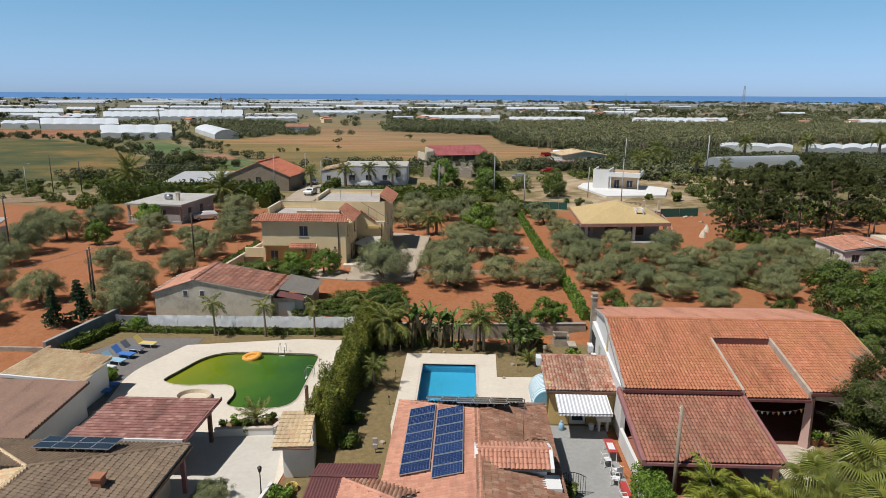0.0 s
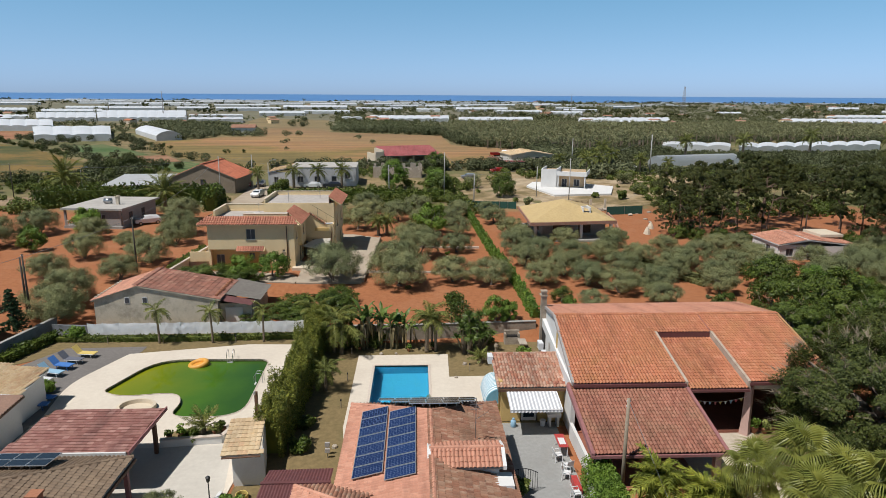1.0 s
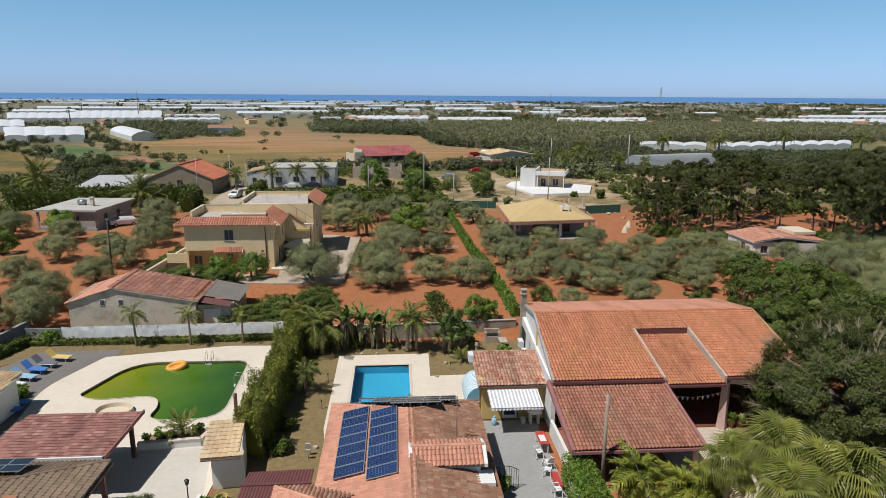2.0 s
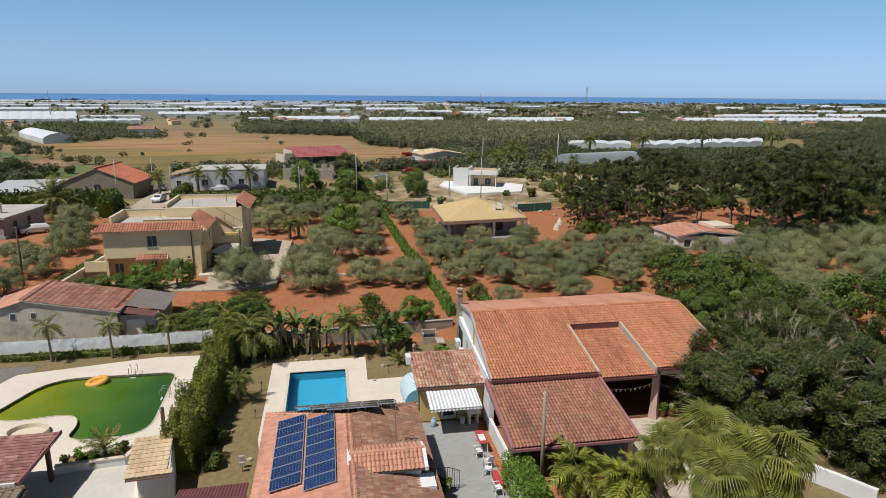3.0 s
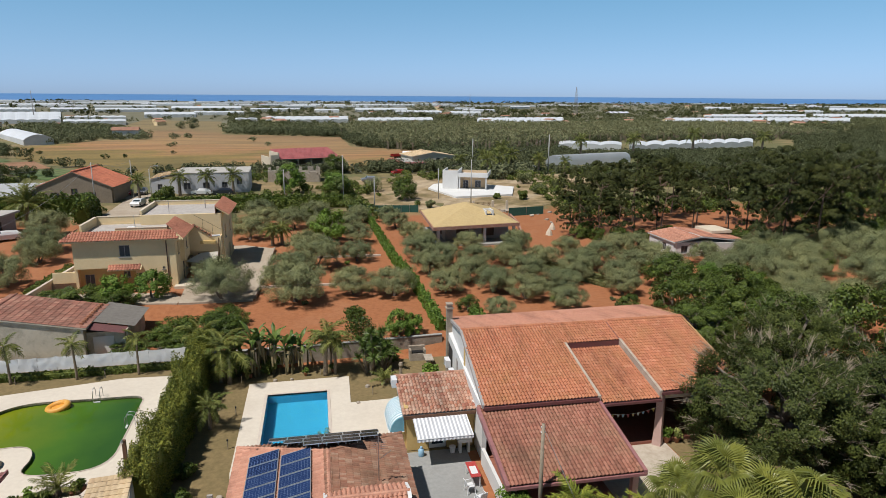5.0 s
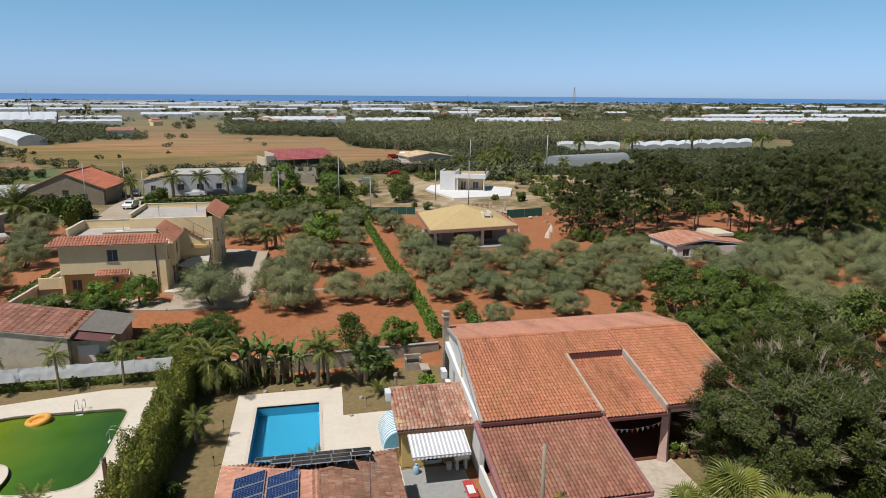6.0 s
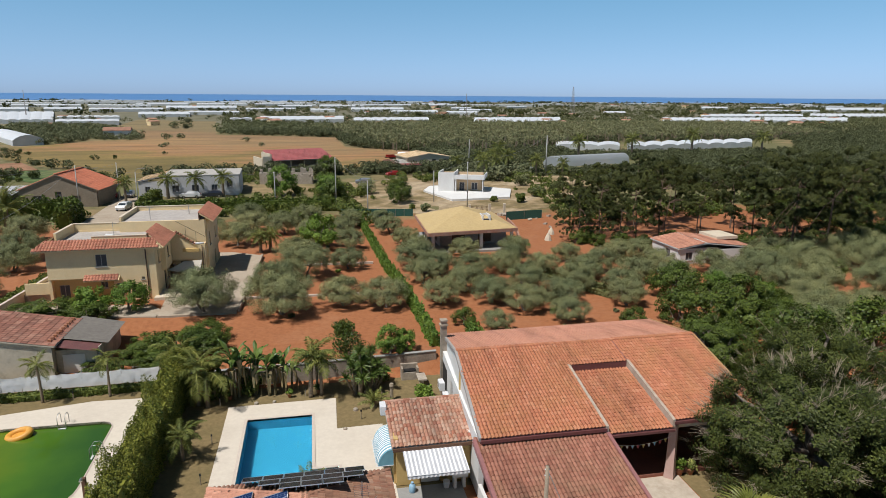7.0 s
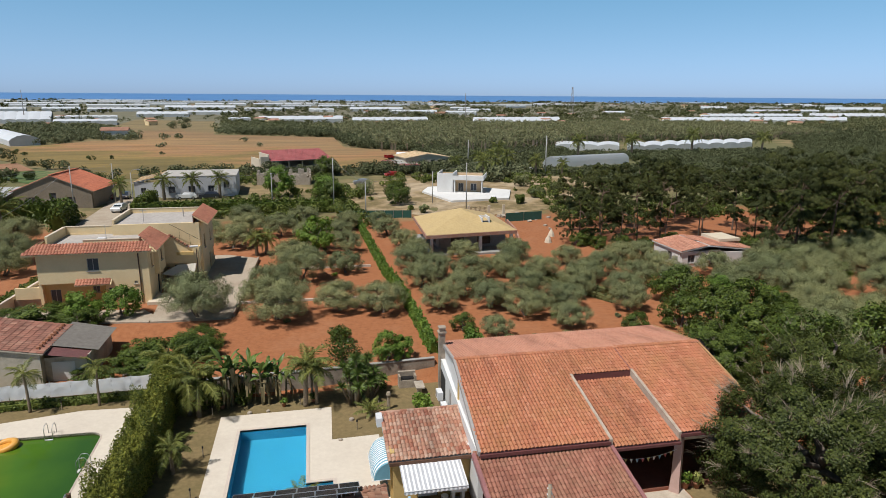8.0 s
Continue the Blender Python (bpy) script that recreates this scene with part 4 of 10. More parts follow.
# ---- the large hall with its porch ----
m_verge = surface("mossy verge tiles", (0.42, 0.22, 0.1), (0.5, 0.3, 0.14), 0.9, 5, 0.8, (0.3, 0.2, 0.1), 0.5, 0.2)
m_kerb = surface("stained plaster kerb", (0.46, 0.36, 0.28), (0.6, 0.5, 0.41), 0.9, 5, 1.2, (0.26, 0.2, 0.15), 0.7, 0.2)
def hall():
    h = thing("house", (18.5, 43, 0), "large white hall under an orange clay tile roof", "house")
    x0, x1 = 10.3, 28.0
    ye, yr, yn = 38.1, 46.5, 53.4
    ze, zr, zn = 3.95, 5.72, 4.27
    ix0, ix1, iy = 17.75, 22.0, 44.0
    zi = ze + (iy - ye) * (zr - ze) / (yr - ye)
    L0, L1, L2 = (x0, ye, ze), (x0 + 0.45, yr, zr), (x0 + 1.0, yn, zn)
    R0, R1, R2 = (x1, ye, ze), (x1 + 0.3, yr, zr), (x1 + 1.0, yn + 0.3, zn)
    # front slope in three strips, the middle one sunk below iy
    roof_face(h, [L0, (ix0, ye, ze), (ix0, yr, zr), L1], t_orange, 0.2, m_pinktrim, seed=21)
    roof_face(h, [(ix1, ye, ze), R0, R1, (ix1, yr, zr)], t_orange, 0.2, m_pinktrim, seed=22)
    roof_face(h, [(ix0, iy, zi), (ix1, iy, zi), (ix1, yr, zr), (ix0, yr, zr)], t_orange, 0.2, m_pinktrim, seed=23)
    roof_face(h, [(ix0 + 0.05, ye - 0.1, ze - 0.42), (ix1 - 0.05, ye - 0.1, ze - 0.42), (ix1 - 0.05, iy, zi - 0.45), (ix0 + 0.05, iy, zi - 0.45)], t_orange, 0.15, m_pinktrim, seed=24)
    part("fascia", Geo().box(ix0, iy - 0.05, zi - 0.55, ix1, iy, zi + 0.02), m_maroon, h)
    for x in (ix0 - 0.06, ix1 - 0.12):
        part("kerb", Geo().slab([(x, ye - 0.1, ze + 0.12), (x + 0.18, ye - 0.1, ze + 0.12), (x + 0.18, iy, zi + 0.12), (x, iy, zi + 0.12)], 0.6), m_kerb, h)
    # back slope
    roof_face(h, [R2, L2, L1, R1], t_dusty, 0.2, m_pinktrim, seed=25, across=0.2, along=0.42, rise=0.05)
    ridge_caps(h, L1, R1, t_orange)
    part("gutter", Geo().box(x0, ye - 0.14, ze - 0.2, ix0, ye, ze - 0.02), m_maroon, h)
    part("gutter", Geo().box(ix0 + 0.1, ye - 0.24, ze - 0.6, ix1, ye - 0.1, ze - 0.45), m_maroon, h)
    part("gutter", Geo().box(ix1, ye - 0.14, ze - 0.2, x1, ye, ze - 0.02), m_maroon, h)
    for a, b in ((L0, L1), (L1, L2), (R0, R1), (R1, R2)):
        part("verge", Geo().slab([(a[0] - 0.1, a[1], a[2] + 0.12), (a[0] + 0.06, a[1], a[2] + 0.12), (b[0] + 0.06, b[1], b[2] + 0.12), (b[0] - 0.1, b[1], b[2] + 0.12)], 0.24), m_verge if a[0] > 20 else m_greywall, h)
    # west gable wall, with windows and an open side door
    w = Geo()
    m = wall_run(w, (x0 + 0.25, 40.9), (x0 + 0.85, 53.2), 0, 3.6, 0.3, [(1.0, 2.2, 1.6, 2.9), (4.4, 5.2, 1.6, 2.9), (6.4, 7.2, 0.9, 3.0), (8.8, 11.0, 0.0, 2.9)])
    g0 = [(x0 + 0.1, ye + 0.3), (x0 + 0.55, yr), (x0 + 1.05, yn - 0.2)]
    tops = [ze - 0.1, zr - 0.2, zn - 0.2]
    vs = [(*p, 3.6) for p in g0] + [(*p, t) for p, t in zip(g0, tops)]
    vs += [(p[0] + 0.3, p[1], p[2]) for p in vs]
    w.add(vs, [(i, i + 1, i + 4, i + 3) for i in range(2)] + [(i + 6, i + 9, i + 10, i + 7) for i in range(2)])
    wall_run(w, (x0 + 0.2, 38.6), (x0 + 0.25, 40.9), 0, 3.6, 0.3)
    part("wall", w, m_white, h)
    for a, b, c, d in ((1.0, 2.2, 1.6, 2.9), (4.4, 5.2, 1.6, 2.9), (6.4, 7.2, 0.9, 3.0)):
        window(h, m, a, b, c, d, 0.3, m_brownshutter)
    # flat near-black sheet painted as the unlit room behind the doorway
    part("door", Geo().box(8.8, 0.1, 0, 11.0, 0.14, 2.9, m), m_dark, h, "near-black panel painted as the unlit open side doorway")
    w = Geo()
    wall_run(w, (x0 + 0.9, 53.0), (x1 + 0.6, 53.2), 0, 4.0, 0.3)
    part("wall", w, m_white, h)
    w = Geo()
    wall_run(w, (x1 - 0.4, 38.9), (x1 + 0.5, 53.0), 0, 3.7, 0.3)
    part("wall", w, m_white, h)
    w = Geo()
    m = wall_run(w, (x0 + 0.4, 45.2), (x1 - 0.5, 45.2), 0, 4.9, 0.25, [(3.0, 4.4, 0.0, 2.2), (8.5, 10.5, 0.0, 2.3)])
    part("wall", w, m_stucco_ochre, h)
    part("door", Geo().box(8.5, -0.03, 0, 10.5, 0.03, 2.3, m), m_brownshutter, h)
    part("door", Geo().box(3.0, -0.03, 0, 4.4, 0.03, 2.2, m), m_brownshutter, h)
    part("porch_floor", Geo().box(x0 + 0.4, 38.7, -0.05, x1 - 0.5, 45.0, 0.16), m_redfloor, h)
    c = Geo()
    c.tube([(22.3, 38.5, 0.0), (22.3, 38.5, 0.9), (22.3, 38.5, 3.5)], [0.42, 0.34, 0.3], 4)
    part("column", c, m_pinkcol, h, "pink plastered column")
    part("column", Geo().box(27.2, 38.5, 0, 27.6, 38.9, 3.7), m_pinkcol, h)
    part("column", Geo().box(17.2, 38.5, 0, 17.6, 38.9, 3.7), m_pinkcol, h)
    part("beam", Geo().box(x0 + 0.4, 38.55, 3.2, x1 - 0.3, 38.9, 3.5), m_stucco_cream, h)
    # porch roof towards the courtyard
    px1, py0, pz0, pz1 = 17.75, 32.1, 2.45, 3.65
    roof_face(h, [(x0 - 0.25, py0, pz0), (px1, py0, pz0), (px1, 38.6, pz1), (x0 - 0.25, 38.6, pz1)], t_porch, 0.16, m_maroon, "porch_roof", seed=27, pieces=t_porch_one)
    part("gutter", Geo().box(x0 - 0.3, py0 - 0.12, pz0 - 0.18, px1 + 0.1, py0 - 0.01, pz0 - 0.02), m_pinktrim, h)
    for x in (x0 - 0.36, px1 - 0.04):
        part("verge", Geo().slab([(x, py0 - 0.1, pz0 + 0.15), (x + 0.2, py0 - 0.1, pz0 + 0.15), (x + 0.2, 38.5, pz1 + 0.15), (x, 38.5, pz1 + 0.15)], 0.3), m_pinktrim, h)
    for x in (x0 + 0.0, 13.6, px1 - 0.45):
        part("column", Geo().box(x, py0 + 0.3, 0, x + 0.35, py0 + 0.65, 2.35), m_pinkcol, h)
    part("porch_floor", Geo().box(x0 + 0.1, 32.2, -0.05, 16.85, 38.65, 0.1), m_redfloor, h)
    w = Geo()
    wall_run(w, (x0 + 0.05, 33.0), (x0 + 0.05, 38.3), 0, 1.1, 0.2)
    part("low_wall", w, m_white, h)
    # chimney at the north-west corner
    c = Geo().box(10.8, 51.8, 0.0, 11.25, 52.25, 5.6).box(10.72, 51.72, 5.6, 11.33, 52.33, 5.7)
    ch = part("chimney", c, m_oldwall, h, "tall square chimney stack")
    part("cowl", Geo().box(10.76, 51.76, 5.95, 11.29, 52.29, 6.05).box(10.82, 51.82, 5.7, 11.23, 52.23, 5.95), m_oldwall, ch)


hall()

# ---- buildings round the green pool ----
def left_property():
    # shingled pergola
    h = thing("pergola", (-19.3, 35.2, 0), "open timber pergola with a red shingle roof", "pergola")
    roof_face(h, [(-23.1, 32.85, 2.62), (-16.0, 32.85, 2.62), (-15.7, 37.6, 2.86), (-22.5, 37.6, 2.86)], t_shingle, 0.12, m_wood, seed=31, across=0.34, along=0.3, rise=0.006, lift=0.005, pieces=t_shingle_one)
    part("fascia", Geo().box(-23.1, 32.72, 2.42, -16.1, 32.84, 2.7), m_white, h)
    part("fascia", Geo().slab([(-16.02, 32.8, 2.72), (-15.94, 32.8, 2.72), (-15.62, 37.7, 2.97), (-15.7, 37.7, 2.97)], 0.24), m_pinktrim, h)
    for x, y in ((-16.35, 37.2), (-22.3, 37.2), (-16.5, 33.3), (-22.8, 33.3), (-19.3, 37.2)):
        part("post", Geo().box(x - 0.11, y - 0.11, 0, x + 0.11, y + 0.11, 2.6), m_wood, h)
    for y in (33.3, 37.2):
        part("beam", Geo().box(-22.9, y - 0.08, 2.36, -16.1, y + 0.08, 2.5 if y < 35 else 2.7), m_wood, h)
    # house with brown tiles
    h = thing("house", (-21, 27, 0), "house with a hipped brown tile roof and solar panels", "house")
    a, c = (-21.6, 27.6, 4.0), (-15.4, 32.15, 2.75)
    roof_face(h, [c, (-27.4, 32.15, 2.75), (-24.0, 27.6, 3.75), a], t_brown, seed=32, across=0.24)
    roof_face(h, [(-15.4, 14, 2.75), c, a, (-21.6, 14, 4.0)], t_brown, seed=33, across=0.24, pieces=t_brown_one)
    roof_face(h, [(-27.4, 32.15, 2.75), (-27.4, 14, 2.75), (-21.6, 14, 4.0), a], t_cream, seed=34)
    ridge_caps(h, c, a, t_brown)
    ridge_caps(h, (-27.4, 32.15, 2.75), a, t_cream)
    ridge_caps(h, (-21.6, 14, 4.0), a, t_cream)
    w = Geo()
    wall_run(w, (-16.6, 15), (-16.6, 31.4), 0, 2.6, 0.3)
    wall_run(w, (-26.5, 31.4), (-16.45, 31.4), 0, 2.6, 0.3)
    part("wall", w, m_stucco_cream, h)
    part("gutter", Geo().box(-15.42, 15, 2.5, -15.28, 32.2, 2.66), m_wood, h)
    part("post", Geo().box(-15.8, 31.6, 0, -15.58, 31.82, 2.55), m_pinktrim, h)
    part("chimney", Geo().box(-18.1, 27.1, 3.2, -17.6, 27.6, 3.75).box(-18.16, 27.04, 3.75, -17.54, 27.66, 3.86), m_terracotta, h)
    p = pv_panel(m_pvdark, "blue-black solar panel on a raised frame on the roof", "solar panels on the brown roof")
    n = 0
    for r in range(2):
        for k in range(4):
            m = on_slope(Vector((-22.95 + k * 1.06, 29.9 + r * 0.78, 3.48 - r * 0.1)), (1, 0, 0), (0, 1, -0.13))
            if n:
                copy_thing(p, m)
            else:
                p.matrix_basis = m @ Matrix.Diagonal((0.63, 0.78, 1, 1))
            n += 1
    for k in range(3):
        copy_thing(p, on_slope(Vector((-25.2, 26.4 + k * 1.0, 3.25)), (0.97, 0, 0.22), (0, 1, 0)))
    # ribbed roof and cream tiled roof of the bath house
    h = thing("outbuilding", (-29.3, 37, 0), "white changing rooms under a weathered ribbed roof", "outbuilding")
    part("roof", Geo().slab([(-34.5, 33.0, 2.45), (-25.6, 33.0, 2.38), (-25.9, 40.2, 2.58), (-34.5, 40.2, 2.66)], 0.1), m_wood, h)
    rb = ribs_field([(-25.6, 33.0, 2.38), (-25.9, 40.2, 2.58), (-34.5, 40.2, 2.66), (-34.5, 33.0, 2.45)], 0.3, 0.16)
    part("ribbed_sheet", rb, t_ribbed, h)
    w = Geo()
    wall_run(w, (-26.4, 33.2), (-26.4, 40.1), 0, 2.3, 0.25)
    wall_run(w, (-34, 33.2), (-26.5, 33.2), 0, 2.3, 0.25)
    part("wall", w, m_white, h)
    h = thing("outbuilding", (-29.5, 42.8, 0), "small white bath house with a cream tile roof", "outbuilding")
    roof_face(h, [(-32.6, 40.6, 2.85), (-26.4, 40.4, 2.5), (-26.8, 44.7, 2.5), (-32.4, 45.5, 2.85)], t_cream, 0.12, m_white, seed=36, across=0.26, along=0.4)
    part("fascia", Geo().slab([(-32.8, 40.4, 2.95), (-26.4, 40.25, 2.58), (-26.4, 40.4, 2.58), (-32.8, 40.58, 2.95)], 0.2), m_white, h)
    w = Geo()
    wall_run(w, (-27.2, 40.6), (-27.2, 44.3), 0, 2.35, 0.25)
    wall_run(w, (-32.3, 44.6), (-27.1, 44.3), 0, 2.4, 0.25)
    wall_run(w, (-32.3, 40.6), (-32.3, 44.7), 0, 2.6, 0.25)
    part("wall", w, m_white, h)
    # shower hut
    h = thing("shed", (-10, 34.8, 0), "narrow white shed with a cream tile roof by the hedge", "shed")
    roof_face(h, [(-10.95, 33.0, 2.2), (-8.75, 33.2, 2.2), (-9.35, 36.9, 2.62), (-11.35, 36.6, 2.62)], t_cream, 0.1, m_stucco_cream, seed=37, across=0.3, along=0.4, rise=0.02)
    w = Geo()
    wall_run(w, (-10.5, 33.6), (-8.75, 33.75), -0.1, 2.2, 0.2)
    wall_run(w, (-8.9, 33.8), (-9.4, 36.6), -0.1, 2.25, 0.2)
    wall_run(w, (-10.5, 33.7), (-11.1, 36.4), -0.1, 2.25, 0.2)
    part("wall", w, m_white, h)
    part("gutter", Geo().cyl((-10.95, 32.95, 2.1), (-8.8, 33.15, 2.1), 0.05), m_wood, h)
    # maroon sheet shed
    h = thing("shed", (-6.3, 30, 0), "low shed under dark red corrugated sheet", "shed")
    for c4 in ([(-8.2, 26.0, 1.75), (-4.55, 26.0, 1.75), (-4.5, 30.4, 2.1), (-8.1, 30.4, 2.1)], [(-4.5, 31.9, 2.0), (-8.0, 31.8, 2.0), (-8.1, 30.4, 2.15), (-4.5, 30.4, 2.15)]):
        part("roof_sheet", ribs_field(c4, 0.16, 0.035), m_maroon, h)
    part("ridge", Geo().box(-8.15, 30.3, 2.14, -4.45, 30.5, 2.2), m_maroon, h)
    w = Geo()
    wall_run(w, (-7.9, 26), (-7.9, 31.6), -0.1, 1.7, 0.15)
    wall_run(w, (-7.9, 31.6), (-4.7, 31.7), -0.1, 1.85, 0.15)
    part("wall", w, m_barn_wall, h)
    # planter wall and bed
    boundary("wall_planter", [(-16.4, 37.95), (-12.6, 38.35), (-12.2, 39.6)], -0.1, 0.5, 0.22, m_white, "low white planter wall", m_coping)
    flat("soil_planter", [(-16.4, 38.1), (-12.7, 38.45), (-12.4, 39.7), (-13.2, 40.1), (-16.3, 39.4)], 0.25, 0.3, m_lawn, "dark soil bed in the planter", "soil")
    # round paddling pool
    g = Geo()
    n = 24
    ring = [(r, z) for r, z in ((1.35, 0.0), (1.35, 0.32), (1.15, 0.34), (1.1, 0.05))]
    for k in range(n):
        c, s = math.cos(2 * math.pi * k / n), math.sin(2 * math.pi * k / n)
        g.v += [(-20.1 + r * c, 43.2 + 0.8 * r * s, z) for r, z in ring]
    g.f = [(k * 4 + i, ((k + 1) % n) * 4 + i, ((k + 1) % n) * 4 + i + 1, k * 4 + i + 1) for k in range(n) for i in range(3)] + [tuple(k * 4 + 3 for k in range(n))]
    solo("paddling_pool", g, m_stucco_cream, "round cream hot-tub basin beside the green pool", "basin", smooth=False)


left_property()

# ---- mid-distance houses ----
def frame_at(x, y, z, deg):
    return pose(x, y, z, 0, 0, deg)


def lp(m, pts):
    return [tuple(m @ Vector(p)) for p in pts]


def lwall(parent, m, a, b, z0, z1, thick, mat, holes=(), frames=None, fill=None, name="wall"):
    w = Geo(m)
    k = wall_run(w, a, b, z0, z1, thick, holes)
    ob = part(name, w, mat, parent)
    if frames:
        for hh in holes:
            window(parent, m @ k, *hh, thick, frames, fill)
    return ob


def yellow_house():
    m = frame_at(-14.8, 77.3, GROUND, 0.5)
    h = thing("house", m.translation, "two-storey yellow stucco house with red tiled eaves and flat terraces", "house")
    Y = m_stucco_yellow
    E, K, W = 5.7, 7.0, -10.4
    lwall(h, m, (W, 0), (-4.2, 0), 2.55, E + 0.3, 0.3, Y, [(4.6, 5.7, 3.75, 5.05)], m_greywall, m_shutter)
    # recessed lower wall: the darker ochre puts in the overhang's shade
    lwall(h, m, (W, 0.9), (-4.2, 0.9), 0, 2.6, 0.3, m_stucco_ochre, [(0.6, 1.6, 0.2, 1.7), (4.6, 5.3, 1.2, 1.9)], m_greywall, m_shutter)
    lwall(h, m, (-4.2, 0), (0, 0), 0, E + 0.3, 0.3, Y, [(0.2, 0.9, 1.2, 1.9), (2.7, 3.0, 2.2, 2.5)], m_greywall, m_shutter)
    lwall(h, m, (-4.2, 0.15), (-4.2, 0.75), 0, 2.6, 0.3, Y)
    part("soffit", Geo(m).box(W - 0.1, -0.1, 2.5, -4.1, 1.0, 2.58), Y, h)
    lwall(h, m, (-0.15, 0.2), (-0.15, 2.4), 0, E + 0.3, 0.3, Y, [(0.9, 1.5, 3.6, 5.0)], m_brownshutter, m_shutter)
    # near-black panes put in the shade of the recess
    lwall(h, m, (-0.15, 2.4), (-0.15, 6.4), 0, 2.6, 0.3, Y, [(1.0, 2.0, 0.0, 2.1), (2.6, 3.3, 0.9, 2.1)], m_brownshutter, m_dark)
    # the upper room that juts out over the side
    part("bay_floor", Geo(m).box(-0.3, 2.4, 2.5, 0.5, 5.4, 2.62), Y, h)
    lwall(h, m, (-0.1, 2.45), (0.5, 2.45), 2.6, E + 0.2, 0.2, Y)
    lwall(h, m, (0.4, 2.55), (0.4, 5.3), 2.6, E + 0.2, 0.2, Y, [(0.9, 1.6, 1.1 + 2.6, 2.6 + 2.3)], m_brownshutter, m_shutter)
    lwall(h, m, (-0.1, 5.3), (0.5, 5.3), 2.6, E + 0.2, 0.2, Y)
    lwall(h, m, (-0.15, 5.3), (-0.15, 7.4), 2.6, E + 0.2, 0.3, Y)
    # the higher block behind
    # here too the near-black panes stand for unlit rooms
    lwall(h, m, (-5.2, 7.6), (4.0, 7.6), 0, K, 0.3, Y, [(6.2, 7.1, 0.0, 2.1), (5.6, 6.3, 4.3, 5.6)], m_brownshutter, m_dark)
    lwall(h, m, (4.0, 7.7), (4.0, 15.6), 0, K, 0.3, Y, [(1.6, 2.6, 3.6, 5.2), (5.0, 6.0, 0.0, 2.2), (6.2, 7.0, 3.6, 5.0), (8.2, 9.2, 0.9, 2.2)], m_brownshutter, m_brownshutter)
    lwall(h, m, (-5.2, 15.6), (4.15, 15.6), 0, K, 0.3, Y)
    lwall(h, m, (W, 0.2), (W, 8.6), 0, E + 0.3, 0.3, Y)
    lwall(h, m, (W, 8.6), (-5.2, 8.6), 0, E + 0.3, 0.3, Y)
    lwall(h, m, (-5.2, 8.7), (-5.2, 15.6), 0, K, 0.3, Y)
    part("terrace", Geo(m).box(W + 0.1, 0.1, E - 0.1, -0.1, 8.5, E + 0.12), m_terrace, h, "worn pale terrace roof")
    part("terrace", Geo(m).box(-5.2, 7.5, K - 0.25, 3.9, 15.5, K - 0.05), m_terrace, h)
    for a, b, z0, z1 in (((-5.2, 8.0), (-5.2, 15.6), K, K + 0.45), ((-5.2, 15.6), (3.4, 15.6), K, K + 0.45), ((W, 3.0), (W, 8.6), E + 0.3, 6.75), ((W, 8.6), (-5.2, 8.6), E + 0.3, 6.75), ((-6.2, 0.85), (-0.9, 0.85), E + 0.3, 6.75)):
        w = Geo(m)
        wall_run(w, a, b, z0, z1, 0.22)
        c = part("parapet", w, Y, h)
        w = Geo(m)
        wall_run(w, a, b, z1, z1 + 0.05, 0.3)
        part("coping", w, m_stucco_cream, c)
    # tiled eaves
    roof_face(h, lp(m, [(W - 1.1, -0.6, E - 0.05), (0.75, -0.6, E - 0.05), (-0.3, 0.75, E + 0.7), (W - 0.2, 0.75, E + 0.7)]), t_eave, 0.12, Y, seed=41, across=0.3, along=0.4, rise=0.09)
    roof_face(h, lp(m, [(0.95, -0.6, E - 0.05), (0.95, 6.4, E - 0.05), (-0.75, 6.4, E + 1.05), (-0.75, 1.2, E + 1.05)]), t_eave, 0.12, Y, seed=42, across=0.3, along=0.4, rise=0.09)
    part("fascia", Geo(m).slab([(-0.95, 1.2, E + 1.12), (-0.7, 1.2, E + 1.12), (-0.7, 6.5, E + 1.12), (-0.95, 6.5, E + 1.12)], 0.9), m_wood, h)
    roof_face(h, lp(m, [(5.0, 7.4, K - 0.2), (5.0, 15.8, K - 0.2), (3.5, 15.8, K + 0.75), (3.5, 7.4, K + 0.75)]), t_eave, 0.12, Y, seed=43, across=0.3, along=0.4, rise=0.09)
    part("fascia", Geo(m).box(3.38, 7.4, K, 3.48, 15.7, K + 0.8), m_wood, h)
    roof_face(h, lp(m, [(W - 1.1, 3.0, E - 0.05), (W - 1.1, -0.6, E - 0.05), (W - 0.2, 0.75, E + 0.7), (W - 0.2, 3.0, E + 0.7)]), t_eave, 0.12, Y, seed=46, across=0.3, along=0.4)
    roof_face(h, lp(m, [(-7.0, -0.75, 2.4), (-3.6, -0.75, 2.4), (-3.6, -0.16, 2.8), (-7.0, -0.16, 2.8)]), t_eave, 0.08, Y, "door_canopy", seed=44, across=0.3, along=0.35)
    # sloping screen before the stair landing, edged with tile ends
    w = Geo(m)
    top = [(-0.1, E + 0.65), (0.95, E + 0.05), (2.9, 4.35), (4.0, 4.35)]
    w.add([(x, y, z if s else 2.7) for y in (6.4, 6.6) for s in (1, 0) for x, z in top], [(0, 1, 5, 4), (1, 2, 6, 5), (2, 3, 7, 6), (8, 12, 13, 9), (9, 13, 14, 10), (10, 14, 15, 11), (0, 8, 9, 1), (1, 9, 10, 2), (2, 10, 11, 3), (3, 11, 15, 7), (4, 5, 13, 12), (5, 6, 14, 13), (6, 7, 15, 14)])
    part("stair_screen", w, Y, h)
    for k in range(11):
        x, z = 0.95 + 1.95 * k / 10, E + 0.1 - (E + 0.05 - 4.35) * k / 10
